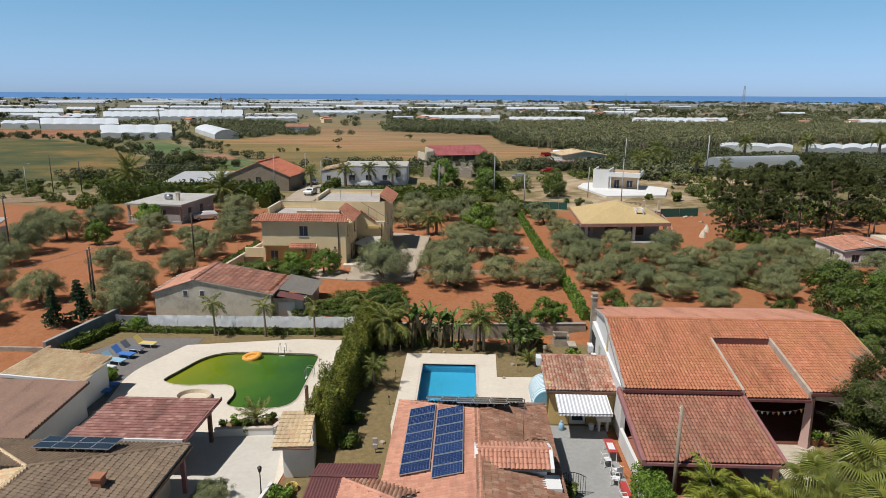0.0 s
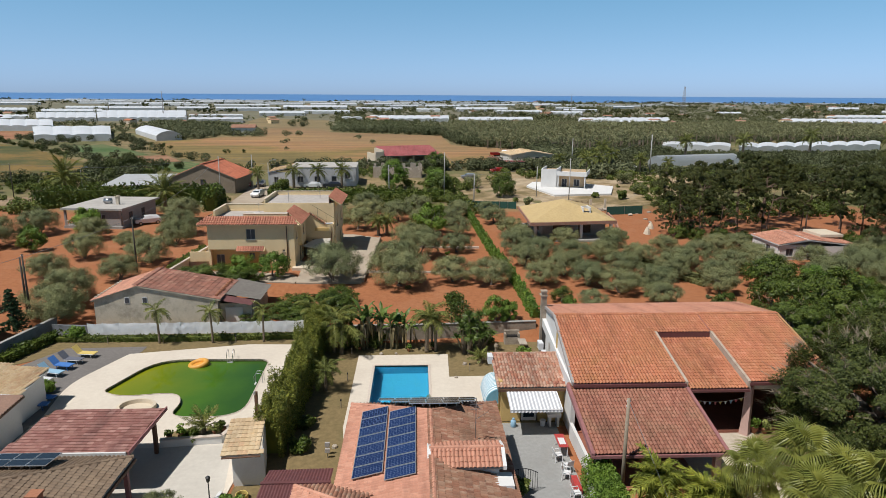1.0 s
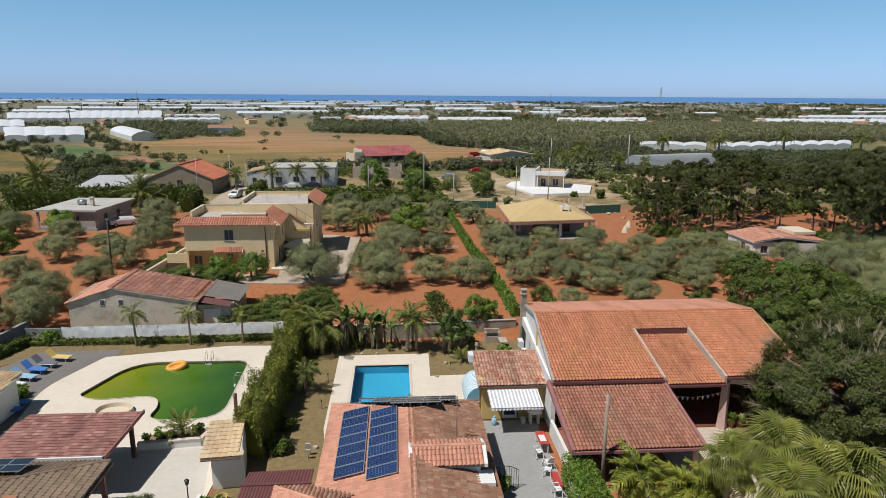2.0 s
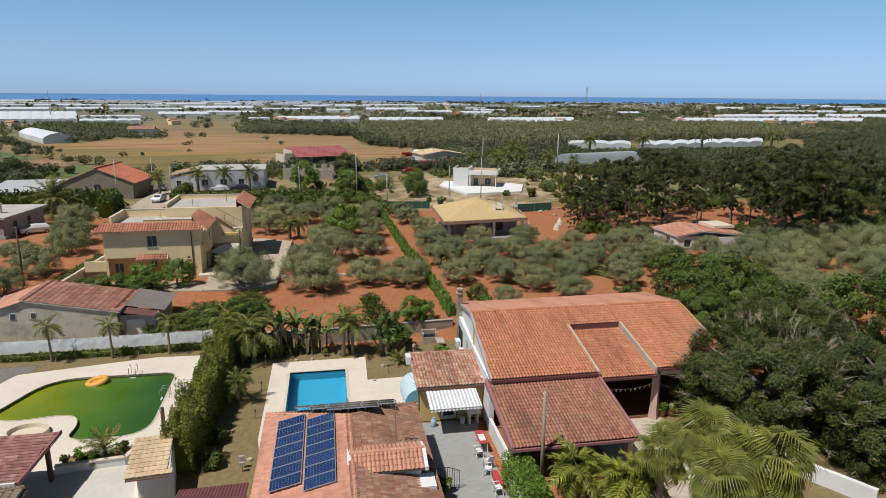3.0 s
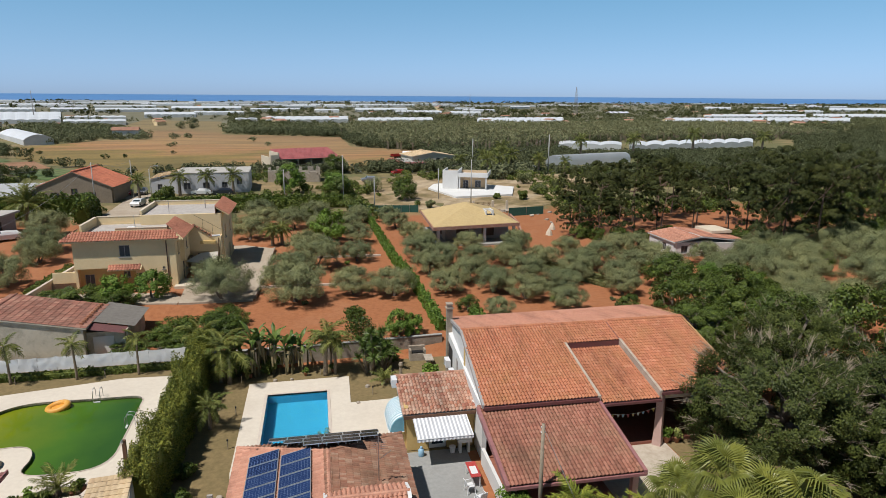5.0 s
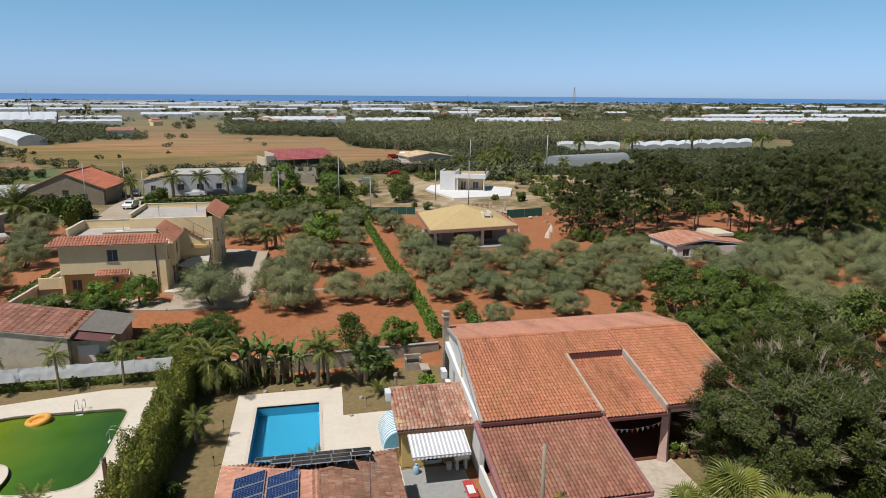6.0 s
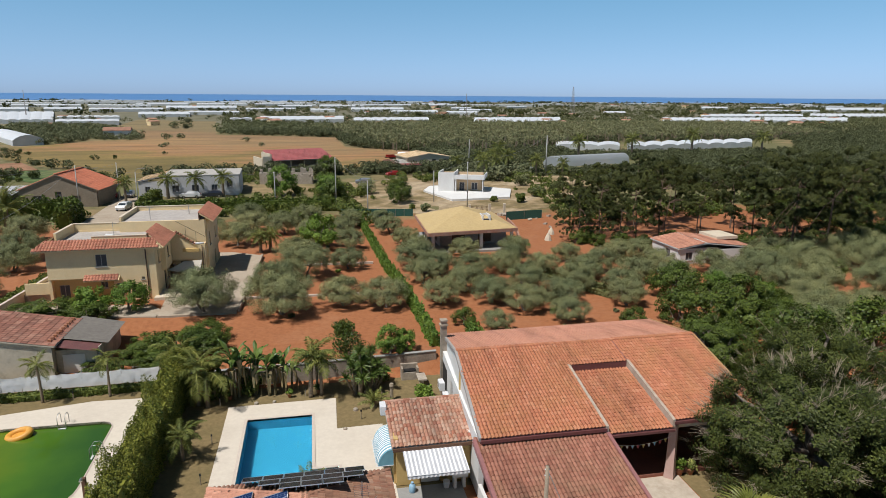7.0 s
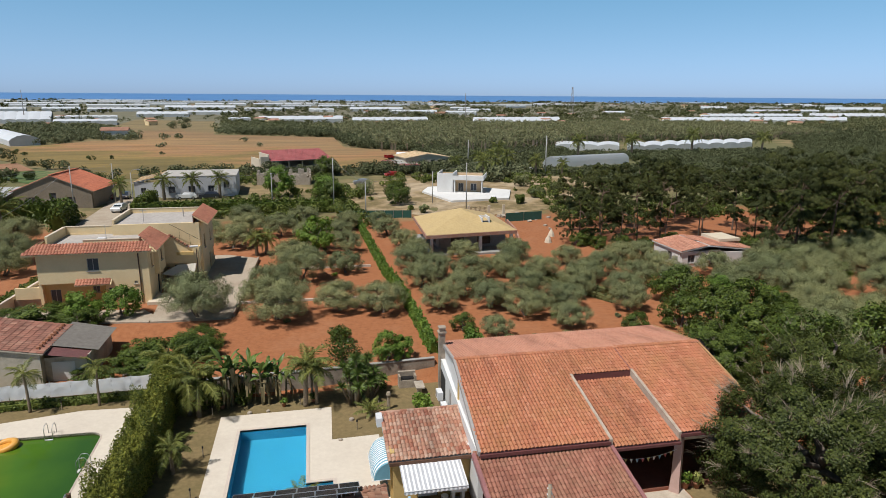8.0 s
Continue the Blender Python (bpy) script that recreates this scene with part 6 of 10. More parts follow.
    h = gable_house(m, 13, 10, 4.2, 5.2, m_stucco_cream, t_cream, "cream farmhouse with a pale tile roof", 71, [(7.5, 8.8, 2.4, 3.6), (10.6, 12, 2.4, 3.6)])
    roof_face(h, lp(m, [(-6, -2, 2.4), (3, -3, 2.4), (3, 3, 3.6), (-6, 5, 3.4)]), m_redroof_t, 0.1, seed=73, across=0.4, along=0.5, name="canopy_roof")
    part("post", Geo(m).box(-5.6, -1.8, 0, -5.4, -1.6, 2.4).box(-1, -2.6, 0, -0.8, -2.4, 2.4).box(2.6, -2.8, 0, 2.8, -2.6, 2.4), m_white, h)
    # pink-roofed cottage by the pines
    m = frame_at(48.2, 80.6, GROUND - 0.35, 2) @ Matrix.Diagonal((0.86, 0.9, 0.95, 1))
    h = thing("house", m.translation, "small white cottage with a pale red tile roof among trees", "house")
    lwall(h, m, (0, 0), (6.5, 0), 0, 2.5, 0.3, m_white, [(1.0, 2.2, 0.9, 2.0), (3.8, 5.0, 1.2, 1.9)], m_greywall, m_shutter)
    lwall(h, m, (0, 0.2), (0, 7), 0, 2.6, 0.3, m_white, [(2, 3.2, 0.9, 2.0)], m_greywall, m_shutter)
    lwall(h, m, (6.5, -0.5), (12, -0.5), 0, 2.3, 0.3, m_white, [(3.6, 4.6, 0.0, 2.0)], m_greywall, m_brownshutter)
    lwall(h, m, (12, -0.3), (12, 7), 0, 2.4, 0.3, m_white)
    lwall(h, m, (0, 7), (12, 7), 0, 2.8, 0.3, m_white)
    roof_face(h, lp(m, [(-0.4, -0.4, 2.6), (4.4, -0.4, 3.25), (4.4, 7.3, 3.25), (-0.4, 7.3, 2.6)]), t_pink, 0.12, m_white, seed=75, across=0.4, along=0.5)
    roof_face(h, lp(m, [(4.4, -0.4, 3.25), (12.3, -0.8, 2.45), (12.3, 7.3, 2.6), (4.4, 7.3, 3.25)]), t_pink, 0.12, m_white, seed=76, across=0.4, along=0.5)
    part("roof_terrace", Geo(m).box(8.6, 3.0, 2.9, 12.4, 7.4, 3.3), m_stucco_cream, h)


m_sandroof = surface("sand coloured roof felt", (0.53, 0.38, 0.17), (0.62, 0.46, 0.23), 0.95, 3, 0.5, (0.45, 0.33, 0.17), 0.4, 0.2)
m_brickband = surface("raw brick band", (0.36, 0.17, 0.11), (0.46, 0.24, 0.17), 0.95, 4, 0.8, (0.5, 0.4, 0.33), 0.5, 0.3)
m_peach = surface("peach plaster", (0.6, 0.42, 0.25), (0.68, 0.5, 0.32), 0.9, 5, 0.5, (0.5, 0.38, 0.26), 0.3, 0.1)
hip_house()

# ---- plants ----
def leaf_cloud(rng, clumps, per, size, flat_z=0.7, stretch=1.6, droop=0.0, shell=0.55):
    """Leaves as small quads, scattered in the outer part of clumps (x, y, z, r and, if given, the way the clump faces)."""
    cl = np.array(clumps, float)
    w = cl[:, 3] ** 2
    counts = np.maximum(3, (per * len(cl) * w / w.sum()).astype(int))
    idx = np.repeat(np.arange(len(cl)), counts)
    n = len(idx)
    d = rng.normal(size=(n, 3))
    d /= np.linalg.norm(d, axis=1)[:, None]
    r = cl[idx, 3] * (shell + (1.05 - shell) * rng.random(n) ** 0.6)
    c = cl[idx, :3] + d * r[:, None] * np.array([1, 1, flat_z])
    nor = d * 0.9 + np.array([0, 0, 0.35]) + rng.normal(size=(n, 3)) * 0.7
    if cl.shape[1] > 4:
        nor = d * 0.4 + cl[idx, 4:7] * 1.2 + rng.normal(size=(n, 3)) * 0.45
    a = np.cross(nor, rng.normal(size=(n, 3)))
    a[:, 2] -= droop
    a /= np.linalg.norm(a, axis=1)[:, None] + 1e-9
    b = np.cross(a, nor)
    b /= np.linalg.norm(b, axis=1)[:, None] + 1e-9
    s = size * (0.6 + 0.8 * rng.random(n))[:, None]
    v = np.stack([c - a * s * stretch * 0.5, c + b * s * 0.5, c + a * s * stretch * 0.5, c - b * s * 0.5], 1).reshape(-1, 3)
    g = Geo()
    g.v = v.tolist()
    g.f = np.arange(4 * n).reshape(-1, 4).tolist()
    return g


def limbs(g, rng, base, tips, r, wob=0.15, n=6):
    for t in tips:
        a, b = Vector(base), Vector(t)
        pts = [a]
        for k in (1, 2, 3):
            p = a.lerp(b, k / 4)
            pts.append(p + Vector((rng.uniform(-wob, wob), rng.uniform(-wob, wob), rng.uniform(0, wob))))
        pts.append(b)
        g.tube(pts, [r, r * 0.8, r * 0.62, r * 0.45, r * 0.2], n)


def place(ob, spots, scatter, zscale=1.0, lift=0.0):
    """Stands the first spot's thing and its copies; scatter gives turn and small size changes."""
    rng = random.Random(scatter)
    for k, (x, y, s) in enumerate(spots):
        z = height(x, y) - 0.05 + lift
        m = pose(x, y, z, 0, 0, rng.uniform(0, 360)) @ Matrix.Diagonal((s * rng.uniform(0.92, 1.08), s * rng.uniform(0.92, 1.08), s * zscale * rng.uniform(0.9, 1.1), 1))
        if k == 0:
            ob.matrix_basis = m
        else:
            o = copy_thing(ob, Matrix.Identity(4))
            o.matrix_basis = m


def tree_kind(name, label, category, group, seed, leaf, bark, crown_fn, per, size, trunk_h, trunk_r, flat_z=0.75, stretch=1.6, n_trunk=1, lean=0.25, droop=0.0, shell=0.25):
    """A tree one metre across its crown, to be scaled by its spread."""
    rng, nrg = random.Random(seed), np.random.default_rng(seed)
    t = thing(name, (0, 0, 0), label, category, group)
    clumps = crown_fn(rng)
    g = Geo()
    for k in range(n_trunk):
        bx, by = (rng.uniform(-0.02, 0.02), rng.uniform(-0.02, 0.02)) if n_trunk > 1 else (0, 0)
        top = Vector((rng.uniform(-lean, lean) * trunk_h, rng.uniform(-lean, lean) * trunk_h, trunk_h))
        mid = Vector((bx, by, 0)).lerp(top, 0.5) + Vector((rng.uniform(-0.03, 0.03), rng.uniform(-0.03, 0.03), 0))
        g.tube([(bx, by, -0.03), (bx, by, 0.02), mid, top], [trunk_r * 1.5, trunk_r, trunk_r * 0.8, trunk_r * 0.7], 8)
        limbs(g, rng, top, [c[:3] for c in rng.sample(clumps, min(6, len(clumps)))], trunk_r * 0.42, 0.03)
    part("trunk", g, bark, t, smooth=True)
    part("crown", leaf_cloud(nrg, clumps, per, size, flat_z, stretch, droop, shell), leaf, t)
    return t


def dome(n, rx, z0, z1, r0, r1, hollow=0.3):
    """Clumps spread over an uneven dome."""
    def fn(rng):
        out = []
        while len(out) < n:
            a, q = rng.uniform(0, 2 * math.pi), rng.uniform(hollow, 1) ** 0.5
            h = rng.random()
            rr = rx * q * math.sqrt(max(0.05, 1 - (abs(h - 0.35) / 0.68) ** 2))
            out.append((rr * math.cos(a), rr * math.sin(a), z0 + (z1 - z0) * h, rng.uniform(r0, r1), 0.6 * rr / rx * math.cos(a), 0.6 * rr / rx * math.sin(a), 0.25 + 0.6 * (h - 0.3)))
        return out
    return fn


def plant(make, spots, seed, variants=3, zscale=1.0, lift=0.0):
    for v in range(min(variants, len(spots))):
        place(make(seed + v), spots[v::variants], seed + v, zscale, lift)


def olive(seed):
    return tree_kind("olive_tree", "silvery olive tree on red earth", "olive tree", "olive trees in the orchard", seed, l_olive, m_bark_olive, dome(110, 0.47, 0.2, 0.6, 0.045, 0.11, 0.05), 330, 0.0072, 0.24, 0.024, 1.0, 2.8, 2, 0.5)


def broad(seed):
    return tree_kind("broadleaf_tree", "dense dark green leafy tree", "tree", "leafy trees", seed, l_broad, m_bark_olive, dome(60, 0.42, 0.1, 0.6, 0.055, 0.12, 0.15), 130, 0.021, 0.2, 0.03, 0.85, 1.6)


def bright(seed):
    return tree_kind("citrus_tree", "rounded bright green citrus tree", "citrus tree", "citrus trees", seed, l_bright, m_bark_olive, dome(40, 0.39, 0.18, 0.72, 0.07, 0.13), 150, 0.025, 0.25, 0.03, 0.85, 1.6)


def pine_crown(low, n):
    """Rounded pads of needles at the ends of rising boughs; low: how far down the trunk they hang."""
    def fn(rng):
        out = []
        for k in range(n):
            u = (k + rng.random()) / n
            h = low + (0.86 - low) * u ** 0.85
            a = k * 2.4 + rng.uniform(-0.6, 0.6)
            reach = 0.42 * math.sqrt(max(0.03, 1 - ((u - 0.4) / 0.7) ** 2)) * rng.uniform(0.5, 1.1)
            pr = rng.uniform(0.1, 0.19)
            cx, cy = reach * math.cos(a), reach * math.sin(a)
            for j in range(34):
                b, q = rng.uniform(0, 6.28), math.sqrt(rng.random())
                dome_h = math.sqrt(max(0, 1 - q * q))
                out.append((cx + pr * q * math.cos(b), cy + pr * q * math.sin(b), h + 0.62 * pr * dome_h * rng.uniform(0.8, 1.05), rng.uniform(0.018, 0.034), q * math.cos(b), q * math.sin(b), 0.25 + 0.75 * dome_h))
        return out
    return fn


def pine(seed):
    return tree_kind("pine_tree", "tall dark pine with rounded pads of needles", "pine tree", "pine wood", seed, l_pine, m_bark_pine, pine_crown(0.14, 19), 62, 0.0062, 0.6, 0.014, 0.75, 3.0, 1, 0.08)


def bare_pine(seed):
    return tree_kind("pine_tree", "tall dark pine with a bare trunk and a high crown", "pine tree", "pine wood", seed, l_pine, m_bark_pine, pine_crown(0.48, 11), 62, 0.0062, 0.6, 0.013, 0.75, 3.0, 1, 0.16)


OLIVES_A = [(-1.8, 69.6, 6.6), (-9.3, 71.4, 6.4), (-2.6, 76.8, 5.4), (0.6, 82.6, 6.0), (5.6, 85.8, 4.2), (4.4, 71.0, 5.0), (8.6, 69.8, 4.8), (-0.7, 90.3, 5.4), (5.9, 104.6, 4.6), (6.6, 96.5, 4.2), (-9.2, 101.6, 5.4), (1.4, 104.0, 5.0), (-3.0, 109.0, 5.4), (7.5, 112.0, 4.6), (-8.0, 112.0, 5.2), (-14.0, 108.0, 5.4), (0.5, 117.0, 5.4), (-9.0, 118.0, 5.4)]
OLIVES_B = [(14.0, 84.9, 5.4), (21.5, 89.3, 4.2), (28.3, 88.6, 4.2), (29.0, 79.6, 4.4), (17.9, 73.6, 4.8), (22.4, 66.2, 4.6), (18.1, 61.7, 3.0), (30.4, 72.1, 4.6), (36.2, 78.3, 4.6), (38.8, 74.4, 4.6), (13.8, 77.6, 4.2), (24.3, 80.8, 4.4), (14.4, 69.8, 4.2), (24.6, 73.0, 4.6), (34.0, 84.0, 4.0), (15.4, 91.5, 4.0), (13.2, 106.2, 4.4), (14.8, 98.5, 4.2), (12.8, 113.0, 4.4), (40.8, 83.0, 4.4), (20.2, 79.0, 4.4), (43.6, 78.0, 4.6), (26.5, 84.0, 4.2), (33.0, 76.0, 4.4), (16.5, 81.0, 4.2), (27.0, 68.0, 4.6), (19.6, 69.2, 4.4), (35.0, 70.5, 4.6), (42.4, 72.0, 4.8), (33.4, 66.0, 4.2), (25.6, 62.6, 3.8), (44.6, 84.5, 4.2)]
OLIVES_C = [(-43.2, 60.7, 5.0), (-35.4, 61.0, 6.0), (-45.0, 55.5, 4.2), (-43.0, 73.7, 4.9), (-34.1, 72.7, 4.4), (-33.6, 80.5, 5.8), (-43.3, 83.1, 4.9), (-34.4, 91.4, 5.6), (-58.5, 81.5, 6.4), (-58.6, 89.9, 6.1), (-57.5, 98.4, 6.0), (-35.9, 97.9, 6.2), (-36.5, 66.4, 5.2), (-39.4, 88.9, 4.3), (-39.9, 109.1, 6.0), (-56.4, 75.1, 5.0), (-50.5, 63.5, 5.4), (-63, 72, 5.5), (-69, 84, 5.5), (-65, 95, 6), (-47.5, 94.5, 5.0), (-54, 58, 4.5), (-66, 60, 6)]
OLIVES_D = [(50.3, 76.5, 4.4), (53.8, 72.0, 6.0), (59.4, 69.6, 5.8), (76.1, 80.6, 6.0), (65.6, 78.9, 6.0), (51.0, 61.0, 5.0), (54.1, 57.6, 4.6), (46.4, 68.5, 4.6), (46.2, 53.4, 6.0), (70.0, 72.0, 6.8), (62.0, 63.5, 6.0), (66.0, 59.5, 6.2), (58.0, 52.0, 6.2), (72.0, 64.5, 6.4), (78.5, 70.5, 6.8), (57.5, 77.5, 5.0), (49.0, 70.5, 4.8), (56.5, 66.0, 5.4), (61.5, 74.5, 5.4), (68.0, 67.0, 6.0), (63.0, 82.5, 4.8), (70.5, 78.0, 5.8), (74.5, 74.5, 6.0), (52.5, 66.0, 5.0), (49.0, 57.0, 5.4), (60.5, 57.5, 6.0), (80.5, 76.5, 6.0), (85.0, 72.5, 6.6), (73.0, 58.5, 6.4), (79.0, 64.0, 6.4)]
for k, spots in enumerate((OLIVES_A, OLIVES_B, OLIVES_C, OLIVES_D)):
    plant(olive, [(x, y, s * 1.1) for x, y, s in spots], 100 + k * 10, 4, 0.92)
plant(broad, [(-23.0, 71.6, 6.0), (-19.6, 70.2, 5.0), (-10.4, 62.3, 7.0), (-25.8, 72.4, 4.6), (-21.2, 72.0, 4.5), (-12.8, 63.6, 5.5), (-8.0, 63.4, 5.0), (-13.6, 60.9, 4.6), (-10.6, 60.4, 4.8), (-7.8, 61.0, 4.6), (-16.6, 61.2, 2.6)], 180, 3, 0.62)
plant(broad, [(15.3, 63.3, 2.9), (30.9, 59.6, 3.4), (39.8, 67.5, 6.4), (36.9, 56.7, 6.7), (5.7, 139.2, 7.2), (18.8, 136.1, 6.6), (-17.0, 167.8, 6.4), (4.8, 160.5, 6.9), (6.0, 190.0, 8.2), (43.0, 60.0, 6.5), (33.5, 51.0, 6.0), (41, 50, 8), (49, 51, 8), (36, 60.5, 5.5), (57, 52, 9), (40.5, 56.0, 6.0), (44.6, 57.4, 5.0), (47.4, 61.4, 4.0), (41.6, 63.6, 4.6)], 200, 3)
plant(bright, [(-16.6, 73.0, 4.4), (2.4, 97.5, 6.5), (-52, 87, 4.0), (-50.5, 99.0, 5.5), (47.6, 63.0, 3.6), (62, 70, 3.8), (-55.5, 92.5, 3.5), (4.9, 147, 7), (-5, 150, 8), (44.8, 67.5, 4.0), (-19.8, 72.2, 4.0), (7.6, 57.6, 3.4), (9.0, 58.0, 2.4)], 240, 3)
PINES = [(43.4, 105.5, 8.2), (45.6, 99.0, 8.8), (50.0, 95.6, 8.8), (64.6, 80.4, 9.8), (69.2, 79.6, 11.4), (74.4, 82.0, 11.4), (71.0, 87.0, 11.4), (80.6, 88.5, 10.4), (49.7, 107.0, 9.2), (76.0, 95.0, 11.6), (66.0, 112.0, 9.4), (40.8, 96.6, 6.6), (92.5, 90.0, 9.4), (99.0, 99.0, 9.6), (45.8, 93.0, 6.8), (66.6, 91.0, 10.0)]
BARE_PINES = [(55.6, 98.6, 9.2), (58.6, 104.0, 9.0), (61.4, 96.4, 9.4), (54.0, 104.0, 9.0), (61.0, 110.0, 9.4), (70.0, 101.0, 10.0), (53.4, 93.4, 7.4), (57.6, 91.6, 7.6), (62.4, 89.6, 8.4)]
plant(pine, PINES, 300, 4, 1.3)
plant(bare_pine, BARE_PINES, 320, 3, 1.36)
# thick low growth below the pines and on the bank beside them
nrg = np.random.default_rng(350)
under = []
for k in range(1500):
    x, y = nrg.uniform(38, 128), nrg.uniform(76, 128)
    if (x < 46 and y > 112) or (x < 86 and 84 < y < 112) or (46 < x < 63 and y < 96) or (x < 72 and y < 80) or y < 82 - 0.1 * (x - 60) - 12 * (x > 86):
        continue
    if noise.noise((x * 0.16, y * 0.16, 6.0)) < (-0.05 if x < 84 else -0.15):
        continue
    r = nrg.uniform(0.4, 1.2) * (1.5 if x > 84 else 1.0)
    for j in range(3):
        under.append((x + nrg.normal() * r * 0.5, y + nrg.normal() * r * 0.5, GROUND + r * nrg.uniform(0.3, 1.2), r * nrg.uniform(0.4, 0.65)))
tagged(solo("undergrowth", leaf_cloud(nrg, under, 60, 0.2, 0.85, 1.7), l_broad, "thick bushes below the pine wood", "bushes"), kind="stuff")
plant(broad, [(42.5, 92.5, 3.4), (45.2, 91.0, 3.6), (48.6, 90.8, 3.0), (40.4, 94.6, 3.4), (54.4, 93.4, 3.2), (57.6, 89.6, 3.0), (61.2, 85.0, 4.2), (61.0, 77.4, 4.4), (42.0, 96.0, 3.4), (74.5, 80.5, 5.5), (80, 83, 6.5), (87, 82, 7), (94, 86, 8), (90, 76, 7), (100, 92, 8), (79, 76, 5.5), (86, 70, 7), (73, 66, 6)], 360, 3)


# ---- hedges: one clipped body of leaves each ----
def hedge(pts, w, h, leaf, label, seed, size=0.1, density=70, base=None, group="", rough=0.16, name="hedge"):
    """A clipped hedge: leaves over a rounded, uneven body that follows pts."""
    nrg = np.random.default_rng(seed)
    pts = [Vector(p) for p in pts]
    z_at = [height(p.x, p.y) if base is None else base for p in pts]
    t = thing(name, (pts[0].x, pts[0].y, z_at[0]), label, "hedge", group)
    cen = []
    for i, (a, b) in enumerate(zip(pts, pts[1:])):
        d = (b - a)
        L = d.length
        d.normalize()
        n = int(L * (2 * h + w) * density)
        s, u = nrg.random(n) * L, nrg.random(n)
        ang = u * math.pi
        cx, cz = np.cos(ang), np.sin(ang)
        k = (np.abs(cx) ** 4 + np.abs(cz) ** 4) ** -0.25
        bumps = np.array([noise.noise((q * 1.1 + seed, v * 5.0, 0.0)) + 0.6 * noise.noise((q * 3.3, v * 11.0, seed * 1.0)) for q, v in zip(s, u)])
        r = (1 + rough * bumps * 1.6) * (1 - 0.3 * nrg.random(n) ** 2)
        off, up = cx * k * r * w / 2, cz * k * r * h
        z0 = z_at[i] + (z_at[i + 1] - z_at[i]) * s / L
        cen.append(np.stack([a.x + d.x * s - d.y * off, a.y + d.y * s + d.x * off, z0 + up], 1))
        c = Geo()
        e0, e1 = (w * 0.45 if i == 0 else 0.0), (w * 0.45 if i == len(pts) - 2 else 0.0)
        wall_run(c, (a + d * e0).to_2d(), (b - d * e1).to_2d(), min(z_at[i], z_at[i + 1]) - 0.1, min(z_at[i], z_at[i + 1]) + h * 0.86, w * 0.72)
        part("inner_growth", c, leaf, t)
    c = np.concatenate(cen)
    g = leaf_cloud(nrg, np.c_[c[:1], [[0.01]]], 3, size)
    n = len(c)
    a = nrg.normal(size=(n, 3))
    a /= np.linalg.norm(a, axis=1)[:, None]
    b = np.cross(a, nrg.normal(size=(n, 3)))
    b /= np.linalg.norm(b, axis=1)[:, None]
    sz = size * (0.6 + 0.8 * nrg.random(n))[:, None]
    g.v = np.stack([c - a * sz * 0.8, c + b * sz * 0.5, c + a * sz * 0.8, c - b * sz * 0.5], 1).reshape(-1, 3).tolist()
    g.f = np.arange(4 * n).reshape(-1, 4).tolist()
    part("foliage", g, leaf, t)
    return t


hedge([(-9.1, 36.2), (-8.8, 45), (-8.9, 56.2)], 1.8, 3.3, l_cypress, "tall dense cypress hedge between the two gardens", 401, 0.07, 420, 0.0, rough=0.26)
hedge([(-33.6, 56.9), (-22, 56.8), (-10.8, 57.2)], 0.9, 0.45, l_hedge, "low leafy hedge along the white fence", 402, 0.12, 110, 0.0, rough=0.3)
hedge([(-34.9, 51.2), (-33.2, 57.6)], 1.0, 0.8, l_broad, "dark shrubs along the block wall", 403, 0.13, 100, 0.0, rough=0.35)
hedge([(11.6, 58.2), (11.3, 73.6), (10.4, 84.0), (9.6, 110), (9.6, 121)], 0.8, 1.3, l_bright, "narrow bright green hedge row through the orchard", 404, 0.13, 90, rough=0.3)
hedge([(10.55, 28.5), (10.55, 33.2)], 1.8, 1.95, l_bright, "clipped green hedge beside the courtyard", 405, 0.085, 260, 0.0, rough=0.08)
hedge([(-30, 130), (-16.6, 131.5), (5.7, 129.6)], 1.6, 2.4, l_broad, "tall clipped hedge across the lane end", 406, 0.25, 30)
hedge([(-72, 122), (-45, 127), (-38.5, 127), (-38, 118)], 2.4, 3.7, l_broad, "tall dark hedge along the lane", 407, 0.25, 30, rough=0.25)
hedge([(-28.9, 74.0), (-28.3, 85)], 1.2, 1.3, l_hedge, "clipped hedge along the cream wall", 408, 0.15, 70)
hedge([(-30.2, 135), (-29.8, 148)], 1.6, 2.2, l_hedge, "hedge along the parking place", 409, 0.25, 30, rough=0.3)
for k, (x0, y0, x1, y1) in enumerate(((27.5, 79.5, 33.0, 68.5), (29.5, 80.0, 35.2, 69.0), (24, 74, 27, 66))):
    hedge([(x0, y0), (x1, y1)], 0.8, 0.6, l_scrub, "row of low green crops", 410 + k, 0.12, 80, None, "crop rows", 0.4, name="crop_row")

